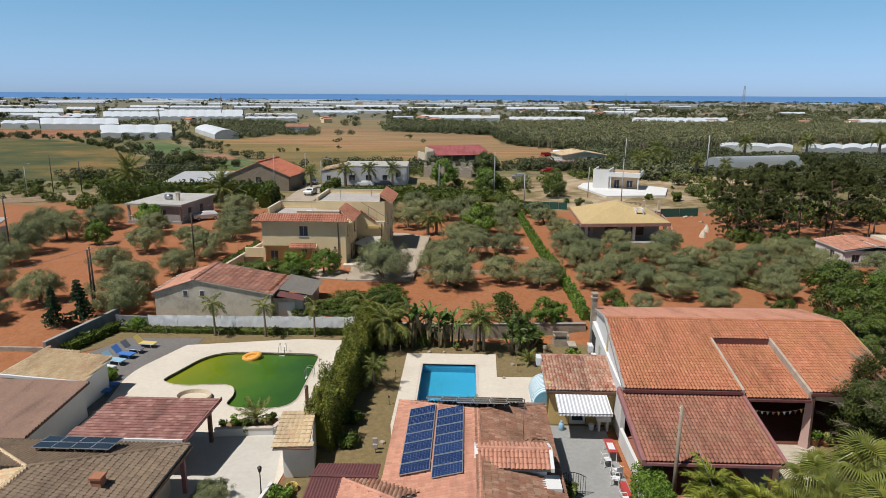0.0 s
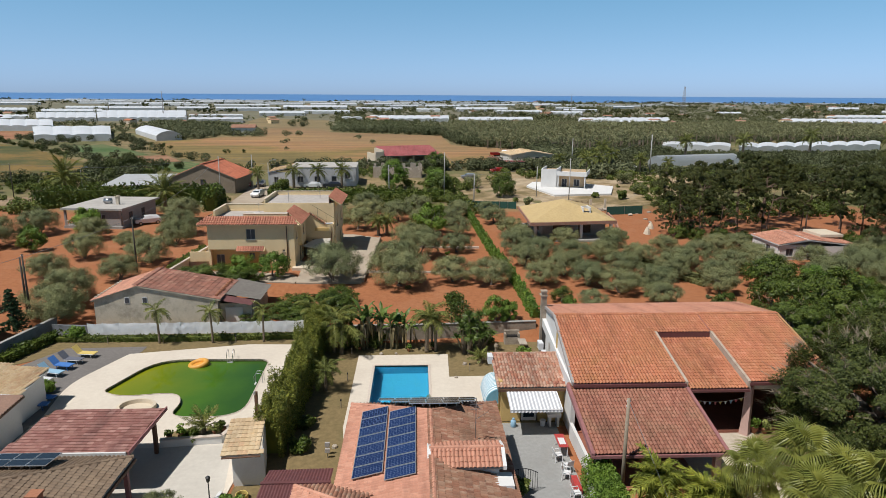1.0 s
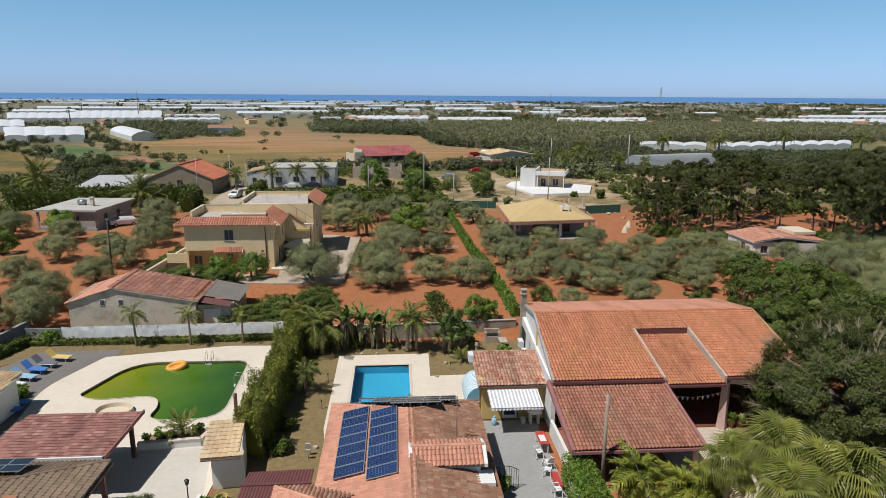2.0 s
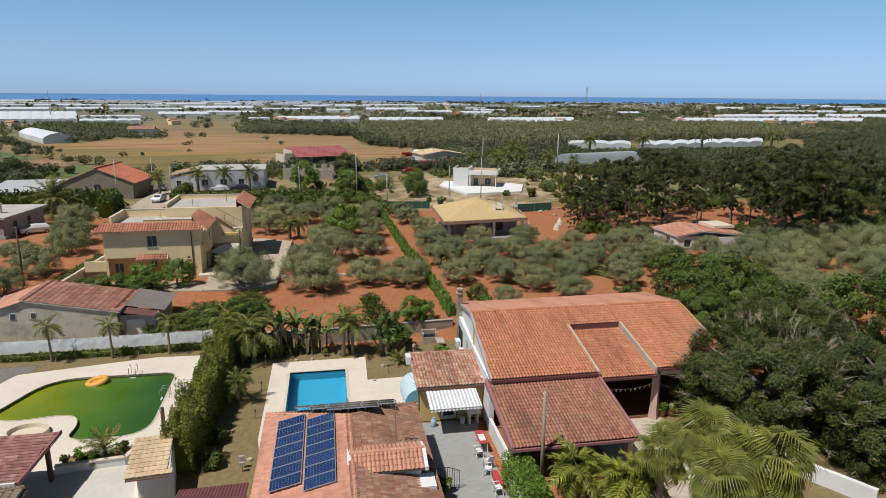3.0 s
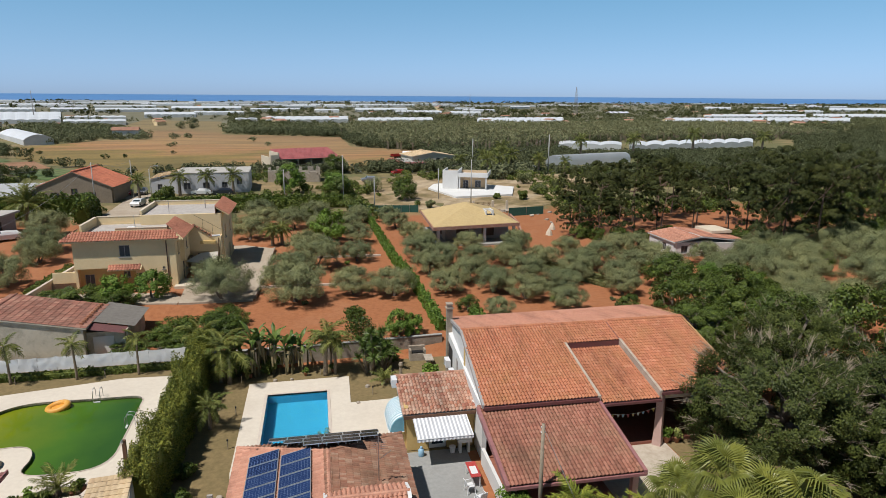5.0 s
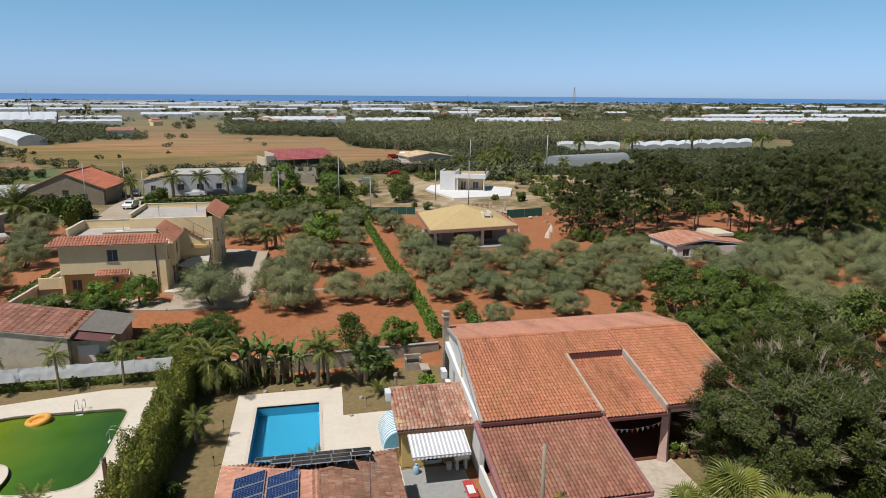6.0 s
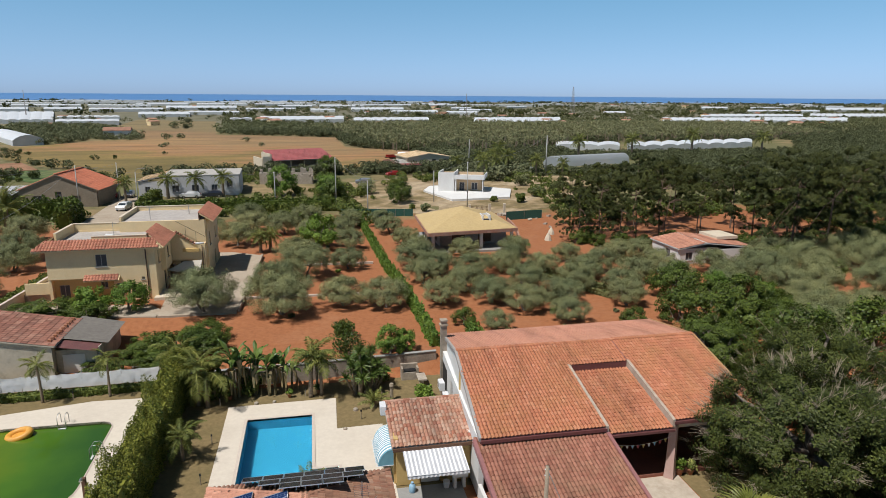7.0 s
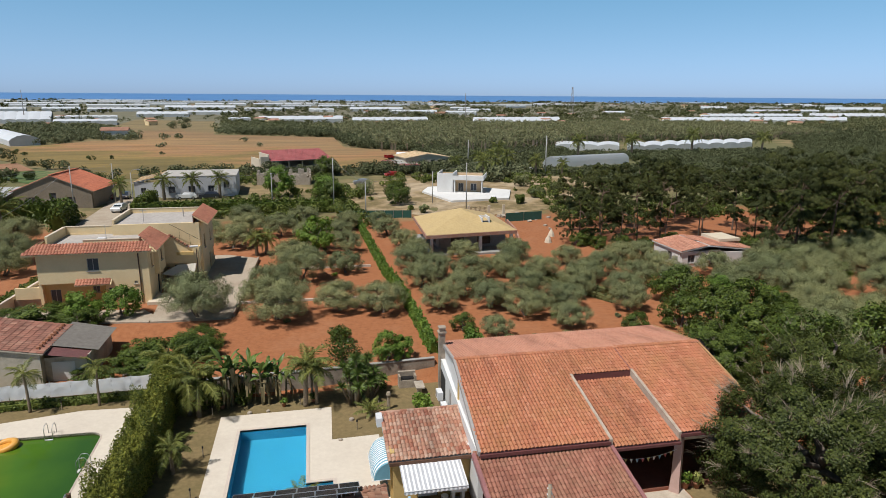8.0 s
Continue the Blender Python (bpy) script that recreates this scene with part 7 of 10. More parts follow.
# ---- palms, bananas, conifer ----
def frond_mesh(name, length, leaflets, leaf_len, width, arch, material, seed, vee=0.5):
    rng = random.Random(seed)
    g = Geo()
    pts = []
    for i in range(9):
        t = i / 8
        pts.append(Vector((length * (t - 0.12 * t * t * arch), 0, length * (0.42 * t - arch * 0.62 * t * t))))
    g.tube(pts, [0.035 * (1 - 0.85 * i / 8) * length / 2 + 0.004 for i in range(9)], 4, False)
    for k in range(leaflets):
        t = 0.12 + 0.86 * k / (leaflets - 1)
        f = t * 8
        i = min(7, int(f))
        p = pts[i].lerp(pts[i + 1], f - i)
        d = (pts[i + 1] - pts[i]).normalized()
        ll = leaf_len * (0.45 + 0.55 * math.sin(math.pi * min(1, t * 1.1))) * rng.uniform(0.85, 1.1)
        for s in (-1, 1):
            out = (Vector((0, s, 0)) * 0.85 + d * 0.6 + Vector((0, 0, rng.uniform(-vee, vee * 0.5)))).normalized()
            tip = p + out * ll + Vector((0, 0, -0.25 * ll))
            midp = p + out * ll * 0.5
            wv = d * width * 0.5
            g.add([p - wv * 0.4, p + wv * 0.4, midp + wv, tip, midp - wv], [(0, 1, 2, 3, 4)])
    me = g.mesh(name)
    me.materials.append(material)
    return me


def fan_mesh(name, stalk, r, blades, material, seed):
    """A palmate leaf: one pleated fan, split towards the rim into drooping tips."""
    rng = random.Random(seed)
    g = Geo()
    end = Vector((stalk * 0.85, 0, stalk * 0.35))
    g.tube([(0, 0, 0), end * 0.5 + Vector((0, 0, 0.06)), end], [0.03, 0.022, 0.015], 4, False)
    half, curl = math.radians(rng.uniform(105, 135)), rng.uniform(0.5, 1.6)
    vs, fs = [end], []

    def at(i, q, dz=0.0):
        a = -half + 2 * half * i / (2 * blades)
        return end + Vector((math.cos(a), math.sin(a), 0.1 - 0.12 * abs(a) - 0.35 * q * q * curl)) * (r * q) + Vector((0, 0, dz))

    for i in range(2 * blades + 1):
        vs.append(at(i, 0.58, 0.04 * r * (1 if i % 2 else -1)))
    fs += [(0, i + 1, i + 2) for i in range(2 * blades)]
    for k in range(blades):
        i = 2 * k
        q = rng.uniform(0.88, 1.08)
        n = len(vs)
        vs += [at(i + 0.5, q * 0.84), at(i + 1.5, q * 0.84), at(i + 1, q * 1.1, -0.62 * r * rng.uniform(0.4, 1.6))]
        fs += [(i + 1, i + 2, n), (i + 2, n + 1, n), (i + 2, i + 3, n + 1), (n, n + 1, n + 2)]
    g.add(vs, fs)
    me = g.mesh(name)
    me.materials.append(material)
    return me


def palm(name, label, category, group, trunk_h, trunk_r, frond_me, count, droop, up, lean=0.06, bulb=1.0, seed=1, skirt=0):
    rng = random.Random(seed)
    t = thing(name, (0, 0, 0), label, category, group)
    g = Geo()
    pts, rad = [], []
    lx, ly = rng.uniform(-lean, lean) * trunk_h, rng.uniform(-lean, lean) * trunk_h
    k = 14
    for i in range(k + 1):
        s = i / k
        pts.append((lx * s * s, ly * s * s, trunk_h * s - 0.05))
        rad.append(trunk_r * (1.25 - 0.45 * s if bulb == 1 else bulb - (bulb - 0.75) * s) * (1.06 if i % 2 else 0.95))
    g.tube(pts, rad, 9)
    part("trunk", g, m_bark_palm, t, smooth=True)
    top = Vector((lx, ly, trunk_h - 0.08))
    for i in range(count):
        f = new("frond", frond_me[i % len(frond_me)])
        f.parent = t
        lvl = (i + 0.5) / count
        tilt = up - (up + droop) * lvl + rng.uniform(-14, 14)
        s = rng.uniform(0.75, 1.2)
        f.matrix_basis = Matrix.Translation(top) @ pose(0, 0, 0, 0, 0, i * 137.5 + rng.uniform(-12, 12)) @ pose(0, 0, 0, rng.uniform(-12, 12), -tilt, 0) @ Matrix.Diagonal((s, s, s, 1))
    return t


F_QUEEN = [frond_mesh("frond", 2.2, 22, 0.55, 0.07, 1.0, l_palm, s) for s in (1, 2)]
F_SMALL = [frond_mesh("frond", 1.5, 18, 0.42, 0.06, 0.9, l_palm, s) for s in (3, 4)]
F_DATE = [frond_mesh("frond", 4.2, 30, 0.6, 0.1, 0.75, l_palm, s) for s in (5, 6)]
F_YOUNG = [frond_mesh("frond", 1.25, 16, 0.3, 0.05, 0.6, l_palm, s) for s in (7, 8)]
F_FAN = [fan_mesh("frond", 1.2, 0.9, 28, l_fan, s) for s in (9, 10, 11, 12, 13)]


def put(ob, spots, seed):
    place(ob, [(x, y, s) for x, y, s in spots], seed)


put(palm("palm_tree", "slender young feather palm in the hedge strip", "palm tree", "palms along the hedge", 3.3, 0.09, F_SMALL, 12, 55, 50, 0.03, seed=21), [(-23.4, 56.1, 1.0), (-18.6, 56.1, 0.95), (-14.0, 56.3, 1.0)], 21)
put(palm("palm_tree", "feather palm with drooping fronds by the garden hedge", "palm tree", "garden palms", 2.6, 0.14, F_QUEEN, 17, 50, 55, 0.05, seed=22), [(-7.2, 53.5, 1.05), (-6.5, 53.1, 1.1), (-6.9, 45.9, 0.72), (-9.2, 58.2, 0.9)], 22)
put(palm("palm_tree", "tall feather palm beside the pool garden wall", "palm tree", "garden palms", 3.4, 0.13, F_QUEEN, 15, 30, 62, 0.04, seed=23), [(1.0, 53.4, 1.1), (1.8, 53.6, 0.95), (1.5, 54.2, 0.75)], 23)
put(palm("palm_tree", "young palm in the white planter", "palm tree", "", 0.7, 0.16, F_YOUNG, 16, 5, 62, 0.02, seed=24), [(-14.0, 39.1, 1.15)], 24)
put(palm("palm_tree", "small palm on the lawn near the annex", "palm tree", "", 0.5, 0.14, F_YOUNG, 16, 0, 60, 0.02, seed=25), [(5.6, 51.0, 1.0)], 25)
put(palm("palm_tree", "small palm whose fronds show over the roof by the pool", "palm tree", "", 1.1, 0.14, F_YOUNG, 15, 5, 60, 0.02, seed=29), [(0.9, 40.2, 1.1)], 29)
put(palm("date_palm", "large date palm with a round feathery crown", "palm tree", "date palms", 3.6, 0.34, F_DATE, 44, 35, 75, 0.02, seed=26), [(-70.5, 131.4, 1.25), (-46.5, 119.6, 1.1)], 26)
put(palm("palm_tree", "feather palm before the white house", "palm tree", "palms at the white house", 3.4, 0.2, F_QUEEN, 20, 40, 62, 0.03, seed=27), [(-28.4, 150.0, 1.35), (-22.8, 150.4, 1.3), (-17.4, 151.0, 1.3), (55.2, 194, 1.6), (49, 188, 1.4), (59.7, 204.5, 1.7), (46, 170.6, 1.5), (52, 181, 1.3), (63, 178, 1.3), (70, 176, 1.2), (42, 186, 1.3), (57, 186, 1.6), (96, 226, 2.0), (120, 232, 2.0), (150, 240, 2.2), (180, 238, 2.2), (-35.5, 145.5, 1.2)], 27)
put(palm("palm_tree", "dark palm with a stout trunk at the driveway end", "palm tree", "driveway palms", 2.9, 0.24, F_QUEEN, 24, 45, 60, 0.02, seed=28), [(-4.4, 97.0, 0.95), (-5.7, 96.6, 0.9), (-59, 102, 0.8), (-0.4, 96.2, 0.6)], 28)
put(palm("fan_palm", "tall fan palm with bright shaggy leaves beside the patio", "palm tree", "fan palms", 5.7, 0.22, F_FAN, 28, 65, 80, 0.03, seed=31), [(16.4, 27.0, 0.80), (17.9, 26.2, 0.95), (19.2, 24.7, 1.00), (20.0, 23.3, 0.92), (17.4, 23.9, 0.90)], 31)


F_BRIGHT = [frond_mesh("frond", 1.9, 40, 0.55, 0.05, 1.35, l_feather, s, 0.9) for s in (14, 15)]
put(palm("feather_palm", "arching yellow-green feather palm at the porch corner", "palm tree", "feather palms", 2.4, 0.12, F_BRIGHT, 38, 45, 80, 0.03, seed=33), [(13.1, 30.0, 1.00), (15.1, 28.8, 0.95), (16.2, 28.3, 0.90)], 33)
m_banana_stem = surface("banana stem", (0.09, 0.075, 0.035), (0.17, 0.15, 0.07), 0.9, 6, 1.0, (0.06, 0.045, 0.03), 0.6, 0.3)


def banana(seed):
    rng = random.Random(seed)
    t = thing("banana_plant", (0, 0, 0), "tall banana plant with torn broad leaves by the wall", "banana plant", "banana plants")
    for k in range(3):
        ang, r = rng.uniform(0, 6.28), rng.uniform(0.0, 0.35)
        bx, by = r * math.cos(ang), r * math.sin(ang)
        hgt = rng.uniform(1.7, 2.7)
        part("stem", Geo().tube([(bx, by, -0.05), (bx * 1.3, by * 1.3, hgt)], [0.09, 0.05], 7), m_banana_stem, t)
        for i in range(6):
            a = rng.uniform(0, 6.28)
            up = rng.uniform(0.5, 1.7)
            L = rng.uniform(0.8, 1.45)
            g = Geo()
            w = 0.19
            base = Vector((bx * 1.3, by * 1.3, hgt - 0.1))
            d = Vector((math.cos(a), math.sin(a), 0))
            s = Vector((-math.sin(a), math.cos(a), 0))
            rows = []
            for q in range(7):
                u = q / 6
                p = base + d * L * u * 0.7 + Vector((0, 0, L * (up * u - 0.75 * u * u)))
                ww = w * math.sin(math.pi * min(1, 0.12 + u * 0.86)) * rng.uniform(0.4, 1.15)
                rows.append((p - s * ww + Vector((0, 0, -0.06)), p, p + s * ww + Vector((0, 0, -0.06))))
            for q in range(6):
                A, B = rows[q], rows[q + 1]
                g.add([A[0], A[1], B[1], B[0]], [(0, 1, 2, 3)])
                g.add([A[1], A[2], B[2], B[1]], [(0, 1, 2, 3)])
            part("leaf", g, l_banana, t)
        for i in range(4):
            a, L = rng.uniform(0, 6.28), rng.uniform(0.7, 1.3)
            d, s = Vector((math.cos(a), math.sin(a), 0)), Vector((-math.sin(a), math.cos(a), 0))
            p = Vector((bx * 1.25, by * 1.25, hgt * rng.uniform(0.65, 0.98)))
            q = p + d * 0.3 + Vector((0, 0, 0.05))
            e = q + d * rng.uniform(0.05, 0.2) - Vector((0, 0, L))
            part("dry_leaf", Geo().add([p - s * 0.03, p + s * 0.03, q + s * 0.11, q - s * 0.11, e + s * 0.05, e - s * 0.04], [(0, 1, 2, 3), (3, 2, 4, 5)]), l_dry, t, "dry brown hanging leaf")
    return t


plant(banana, [(-5.9, 54.6, 1.2), (-4.8, 54.3, 1.35), (-3.3, 54.5, 1.3), (-1.7, 54.3, 1.25), (-0.7, 54.6, 1.1), (-4.2, 55.0, 1.1)], 500, 3)


def spiky(seed):
    """A yucca clump: heads of stiff sword leaves on short stems."""
    rng = random.Random(seed)
    t = thing("yucca", (0, 0, 0), "large yucca clump with spiky green leaf heads", "yucca", "yuccas in the garden")
    lv = Geo()
    for k in range(16):
        a, r = rng.uniform(0, 6.28), rng.uniform(0.1, 1.15)
        h = rng.uniform(1.1, 2.6) * (1.15 - 0.3 * r)
        top = Vector((r * math.cos(a), r * math.sin(a), h))
        st = Geo().tube([(top.x * 0.3, top.y * 0.3, -0.05), (top.x * 0.7, top.y * 0.7, h * 0.5), top], [0.08, 0.07, 0.05], 6)
        part("stem", st, m_bark_palm, t)
        for i in range(60):
            u, v = rng.uniform(0, 6.28), rng.uniform(-0.25, 1.2)
            d = Vector((math.cos(u) * math.cos(v), math.sin(u) * math.cos(v), math.sin(v)))
            s = d.orthogonal().normalized() * 0.04
            L = rng.uniform(0.45, 0.7)
            lv.add([top - s, top + s, top + d * L + Vector((0, 0, -0.08))], [(0, 1, 2)])
    part("foliage", lv, l_banana, t)
    return t


plant(spiky, [(4.6, 53.3, 1.35), (5.6, 53.8, 1.2)], 520, 1)


def fir(seed):
    rng = random.Random(seed)
    t = thing("fir_tree", (0, 0, 0), "dark narrow conifer beside the block wall", "conifer")
    part("trunk", Geo().tube([(0, 0, -0.1), (0, 0, 4.2)], [0.12, 0.02], 7), m_bark_pine, t)
    clumps = []
    for lvl in range(11):
        z = 0.4 + lvl * 0.36
        R = 1.35 * (1 - lvl / 11.5)
        for k in range(9):
            a = rng.uniform(0, 6.28)
            for q in (0.35, 0.65, 0.95):
                clumps.append((R * q * math.cos(a), R * q * math.sin(a), z - 0.15 * q, 0.12 + 0.1 * (1 - q)))
    part("foliage", leaf_cloud(np.random.default_rng(seed), clumps, 14, 0.12, 0.5, 2.2), l_fir, t)
    return t


plant(fir, [(-36.4, 56.4, 1.0), (-38.2, 55.2, 0.85), (-45.5, 49.0, 0.6)], 540, 1)


# ---- the great tree by the hall ----
def big_tree(x, y, R, H, seed, leaf, label, leaves, twigs, low=0.12):
    rng, nrg = random.Random(seed), np.random.default_rng(seed)
    t = thing("broadleaf_tree", (x, y, 0), label, "tree")
    clumps = []
    while len(clumps) < 220:
        a, q, h = rng.uniform(0, 6.28), rng.uniform(0.2, 1) ** 0.5, rng.random()
        rr = R * q * math.sqrt(max(0.04, 1 - (abs(h - 0.4) / 0.66) ** 2))
        clumps.append((x + rr * math.cos(a), y + rr * math.sin(a), H * (low + (0.94 - low) * h), rng.uniform(0.07, 0.15) * R, rr / R * math.cos(a), rr / R * math.sin(a), 1.5 * (h - 0.3)))
    g = Geo()
    top = Vector((x + 0.3, y, H * 0.35))
    g.tube([(x, y, -0.1), (x + 0.1, y, H * 0.2), top], [0.55, 0.42, 0.36], 10)
    limbs(g, rng, top, [c[:3] for c in rng.sample(clumps, 14)], 0.22, 0.4)
    part("trunk", g, m_bark_olive, t, smooth=True)
    part("crown", leaf_cloud(nrg, clumps, leaves / 220 * 1.6, 0.078, 0.8, 1.7, shell=0.4), leaf, t)
    tw = Geo()
    for k in range(twigs):
        c = Vector(rng.choice(clumps)[:3])
        out = (c - Vector((x, y, H * 0.3))).normalized()
        p = c + out * rng.uniform(0.1, 0.75)
        for j in range(4):
            q = p + (out + Vector((rng.uniform(-0.7, 0.7), rng.uniform(-0.7, 0.7), rng.uniform(-0.2, 0.6)))) * rng.uniform(0.2, 0.65)
            tw.tube([p, p.lerp(q, 0.5) + Vector((rng.uniform(-0.06, 0.06), rng.uniform(-0.06, 0.06), 0.04)), q], [0.013, 0.01, 0.005], 4)
    if twigs:
        tagged(part("twig_tangle", tw, m_twig, t, "bare grey twigs"), kind="stuff")
    return t


big_tree(28.5, 35.3, 5.7, 7.6, 601, l_big, "huge dark evergreen tree with bare grey twigs", 64000, 560)
big_tree(35.5, 42.5, 5.0, 7.2, 602, l_big, "large dark evergreen tree beyond the hall", 42000, 150)
big_tree(36.0, 33.5, 5.2, 7.6, 603, l_big, "large dark evergreen tree over the white wall", 42000, 110)
big_tree(33.6, 29.8, 4.2, 5.2, 605, l_big, "spreading dark evergreen over the whitewashed wall", 34000, 60, 0.03)
big_tree(38.5, 37.5, 4.6, 6.4, 606, l_big, "dense dark evergreen among the tree group", 34000, 60, 0.05)
big_tree(31.5, 48.5, 3.6, 6.2, 604, l_broad, "leafy green tree behind the hall", 24000, 20)

# ---- fields and the plain ----
def field_mat(name, a, b, c, ang, rows=0.35, patch=0.03):
    a, b, c = tone_of(a), tone_of(b), tone_of(c)
    m, nt, p = nodes_of(name)
    pos = world_pos(nt)
    mp = nt.nodes.new("ShaderNodeMapping")
    mp.inputs["Rotation"].default_value = (0, 0, radians(ang))
    nt.links.new(pos, mp.inputs[0])
    wv = nt.nodes.new("ShaderNodeTexWave")
    wv.inputs["Scale"].default_value, wv.inputs["Distortion"].default_value, wv.inputs["Detail"].default_value = 0.09, 2.5, 3
    wv.inputs["Detail Scale"].default_value = 0.4
    nt.links.new(mp.outputs[0], wv.inputs["Vector"])
    broad = noise_tex(nt, patch, 7, 0.7, pos)
    fine = noise_tex(nt, 0.8, 6, 0.75, pos)
    col = ramp(nt, broad, [(0.4, a), (0.5, b), (0.6, c)])
    k = ramp(nt, wv.outputs["Fac"], [(0.2, (1 - rows,) * 3), (0.8, (1 + rows * 0.4,) * 3)])
    col = mixc(nt, 1.0, col, k, "MULTIPLY")
    col = mixc(nt, 1.0, col, ramp(nt, fine, [(0.3, (0.75, 0.75, 0.75)), (0.7, (1.2, 1.2, 1.2))]), "MULTIPLY")
    nt.links.new(col, p.inputs["Base Color"])
    p.inputs["Roughness"].default_value = 0.97
    return m


FIELDS = {
    "gold": [(-100, 248), (-71, 214), (-47, 188), (26, 196), (46, 262), (16, 290), (14, 362), (-32, 386), (-52, 396), (-80, 606), (-155, 652), (-130, 470), (-97, 403), (-79, 351), (-100, 345), (-112, 316), (-122, 300)],
    "meadow": [(-260, 150), (-114, 151), (-86, 157), (-84, 168), (-101, 204), (-160, 272), (-196, 300), (-290, 292)],
    "green": [(-150, 278), (-121, 242), (-106, 227), (-97, 238), (-120, 268), (-136, 288)],
    "lawn": [(-92, 205), (-79.8, 196), (-65, 180), (-60, 199), (-74, 211)],
    "bare": [(-104, 226), (-91, 207), (-76, 212), (-90, 236)],
    "track": [(-130, 128), (-98, 131), (-76, 137), (-72, 128), (-88, 121), (-130, 118)],
    "red": [(-300, 303), (-196, 310), (-184, 370), (-226, 392), (-340, 372)],
    "site": [(8, 130), (30, 118), (60, 132), (78, 176), (26, 178), (6, 168)],
}
GROVES = [[(-123, 304), (-112, 318), (-100, 347), (-80, 353), (-98, 403), (-150, 505), (-205, 520), (-190, 470), (-150, 380)],
          [(-50, 394), (-10, 396), (12, 368), (14, 480), (-30, 540), (-62, 520)],
          [(36, 166), (52, 168), (60, 178), (60, 216), (44, 240), (38, 200)]]
def gold_field():
    m, nt, p = nodes_of("dry golden field")
    pos = world_pos(nt)
    sep = nt.nodes.new("ShaderNodeSeparateXYZ")
    nt.links.new(pos, sep.inputs[0])
    mp = nt.nodes.new("ShaderNodeMapping")
    mp.inputs["Rotation"].default_value, mp.inputs["Scale"].default_value = (0, 0, radians(-14)), (0.12, 1.0, 1.0)
    nt.links.new(pos, mp.inputs[0])
    streak = noise_tex(nt, 0.16, 6, 0.7, mp.outputs[0])
    broad = noise_tex(nt, 0.03, 5, 0.65, pos)
    fine = noise_tex(nt, 0.7, 6, 0.75, pos)
    far = maths(nt, "MULTIPLY", maths(nt, "SUBTRACT", sep.outputs[1], 185.0), 1 / 230.0)
    far = maths(nt, "ADD", far, maths(nt, "MULTIPLY", maths(nt, "SUBTRACT", broad, 0.5), 0.9))
    far = maths(nt, "ADD", far, maths(nt, "MULTIPLY", sep.outputs[0], 0.0022))
    col = ramp(nt, far, [(0.0, (0.155, 0.115, 0.035)), (0.18, (0.21, 0.145, 0.045)), (0.32, (0.3, 0.16, 0.07)), (0.5, (0.27, 0.17, 0.075)), (0.8, (0.24, 0.145, 0.07)), (1.0, (0.2, 0.15, 0.07))])
    col = mixc(nt, 1.0, col, ramp(nt, streak, [(0.32, (0.66, 0.68, 0.66)), (0.5, (1.0, 1.0, 1.0)), (0.68, (1.35, 1.28, 1.22))]), "MULTIPLY")
    col = mixc(nt, 1.0, col, ramp(nt, fine, [(0.3, (0.78, 0.78, 0.78)), (0.7, (1.18, 1.18, 1.18))]), "MULTIPLY")
    nt.links.new(col, p.inputs["Base Color"])
    p.inputs["Roughness"].default_value = 0.97
    return m


flat("field_gold", FIELDS["gold"], GROUND + 0.08, 0.05, gold_field(), "dry golden stubble field with plough lines", "field")
flat("field_meadow", FIELDS["meadow"], GROUND + 0.07, 0.05, field_mat("patchy meadow", (0.03, 0.06, 0.012), (0.11, 0.1, 0.022), (0.27, 0.16, 0.04), 80, 0.15, 0.014), "patchy green and ochre meadow", "field")
flat("field_green", FIELDS["green"], GROUND + 0.1, 0.05, field_mat("green crop", (0.07, 0.13, 0.03), (0.1, 0.16, 0.045), (0.14, 0.17, 0.06), 50, 0.25), "green crop field", "field")
flat("field_lawn", FIELDS["lawn"], GROUND + 0.1, 0.05, field_mat("green garden plot", (0.07, 0.13, 0.03), (0.1, 0.16, 0.045), (0.14, 0.17, 0.06), 20, 0.2), "small green crop plot", "field")
flat("field_bare", FIELDS["bare"], GROUND + 0.1, 0.05, field_mat("bare brown field", (0.25, 0.12, 0.06), (0.34, 0.17, 0.09), (0.4, 0.23, 0.13), 60, 0.25), "bare brown ploughed strip", "field")
flat("road_track", FIELDS["track"], GROUND + 0.08, 0.05, field_mat("dusty track", (0.26, 0.18, 0.1), (0.33, 0.23, 0.14), (0.38, 0.28, 0.18), 60, 0.08, 0.1), "dusty farm track and yard", "track")
flat("field_red", FIELDS["red"], GROUND + 0.07, 0.05, field_mat("ploughed red field", (0.27, 0.11, 0.05), (0.36, 0.16, 0.075), (0.4, 0.2, 0.1), 10, 0.2), "ploughed red earth field", "field")
flat("field_site", FIELDS["site"], GROUND + 0.05, 0.05, field_mat("dry building plot", (0.2, 0.15, 0.06), (0.36, 0.26, 0.14), (0.48, 0.37, 0.24), 40, 0.1, 0.09), "dry grass building plot", "field")

m_sheet = surface("white greenhouse film", (0.7, 0.72, 0.74), (0.82, 0.83, 0.85), 0.45, 0.12, 0.012, (0.6, 0.61, 0.62), 0.5, 0)
m_sheet_side = surface("greenhouse side film", (0.56, 0.58, 0.58), (0.68, 0.69, 0.69), 0.6, 0.3, 0.03, (0.42, 0.42, 0.42), 0.5, 0)


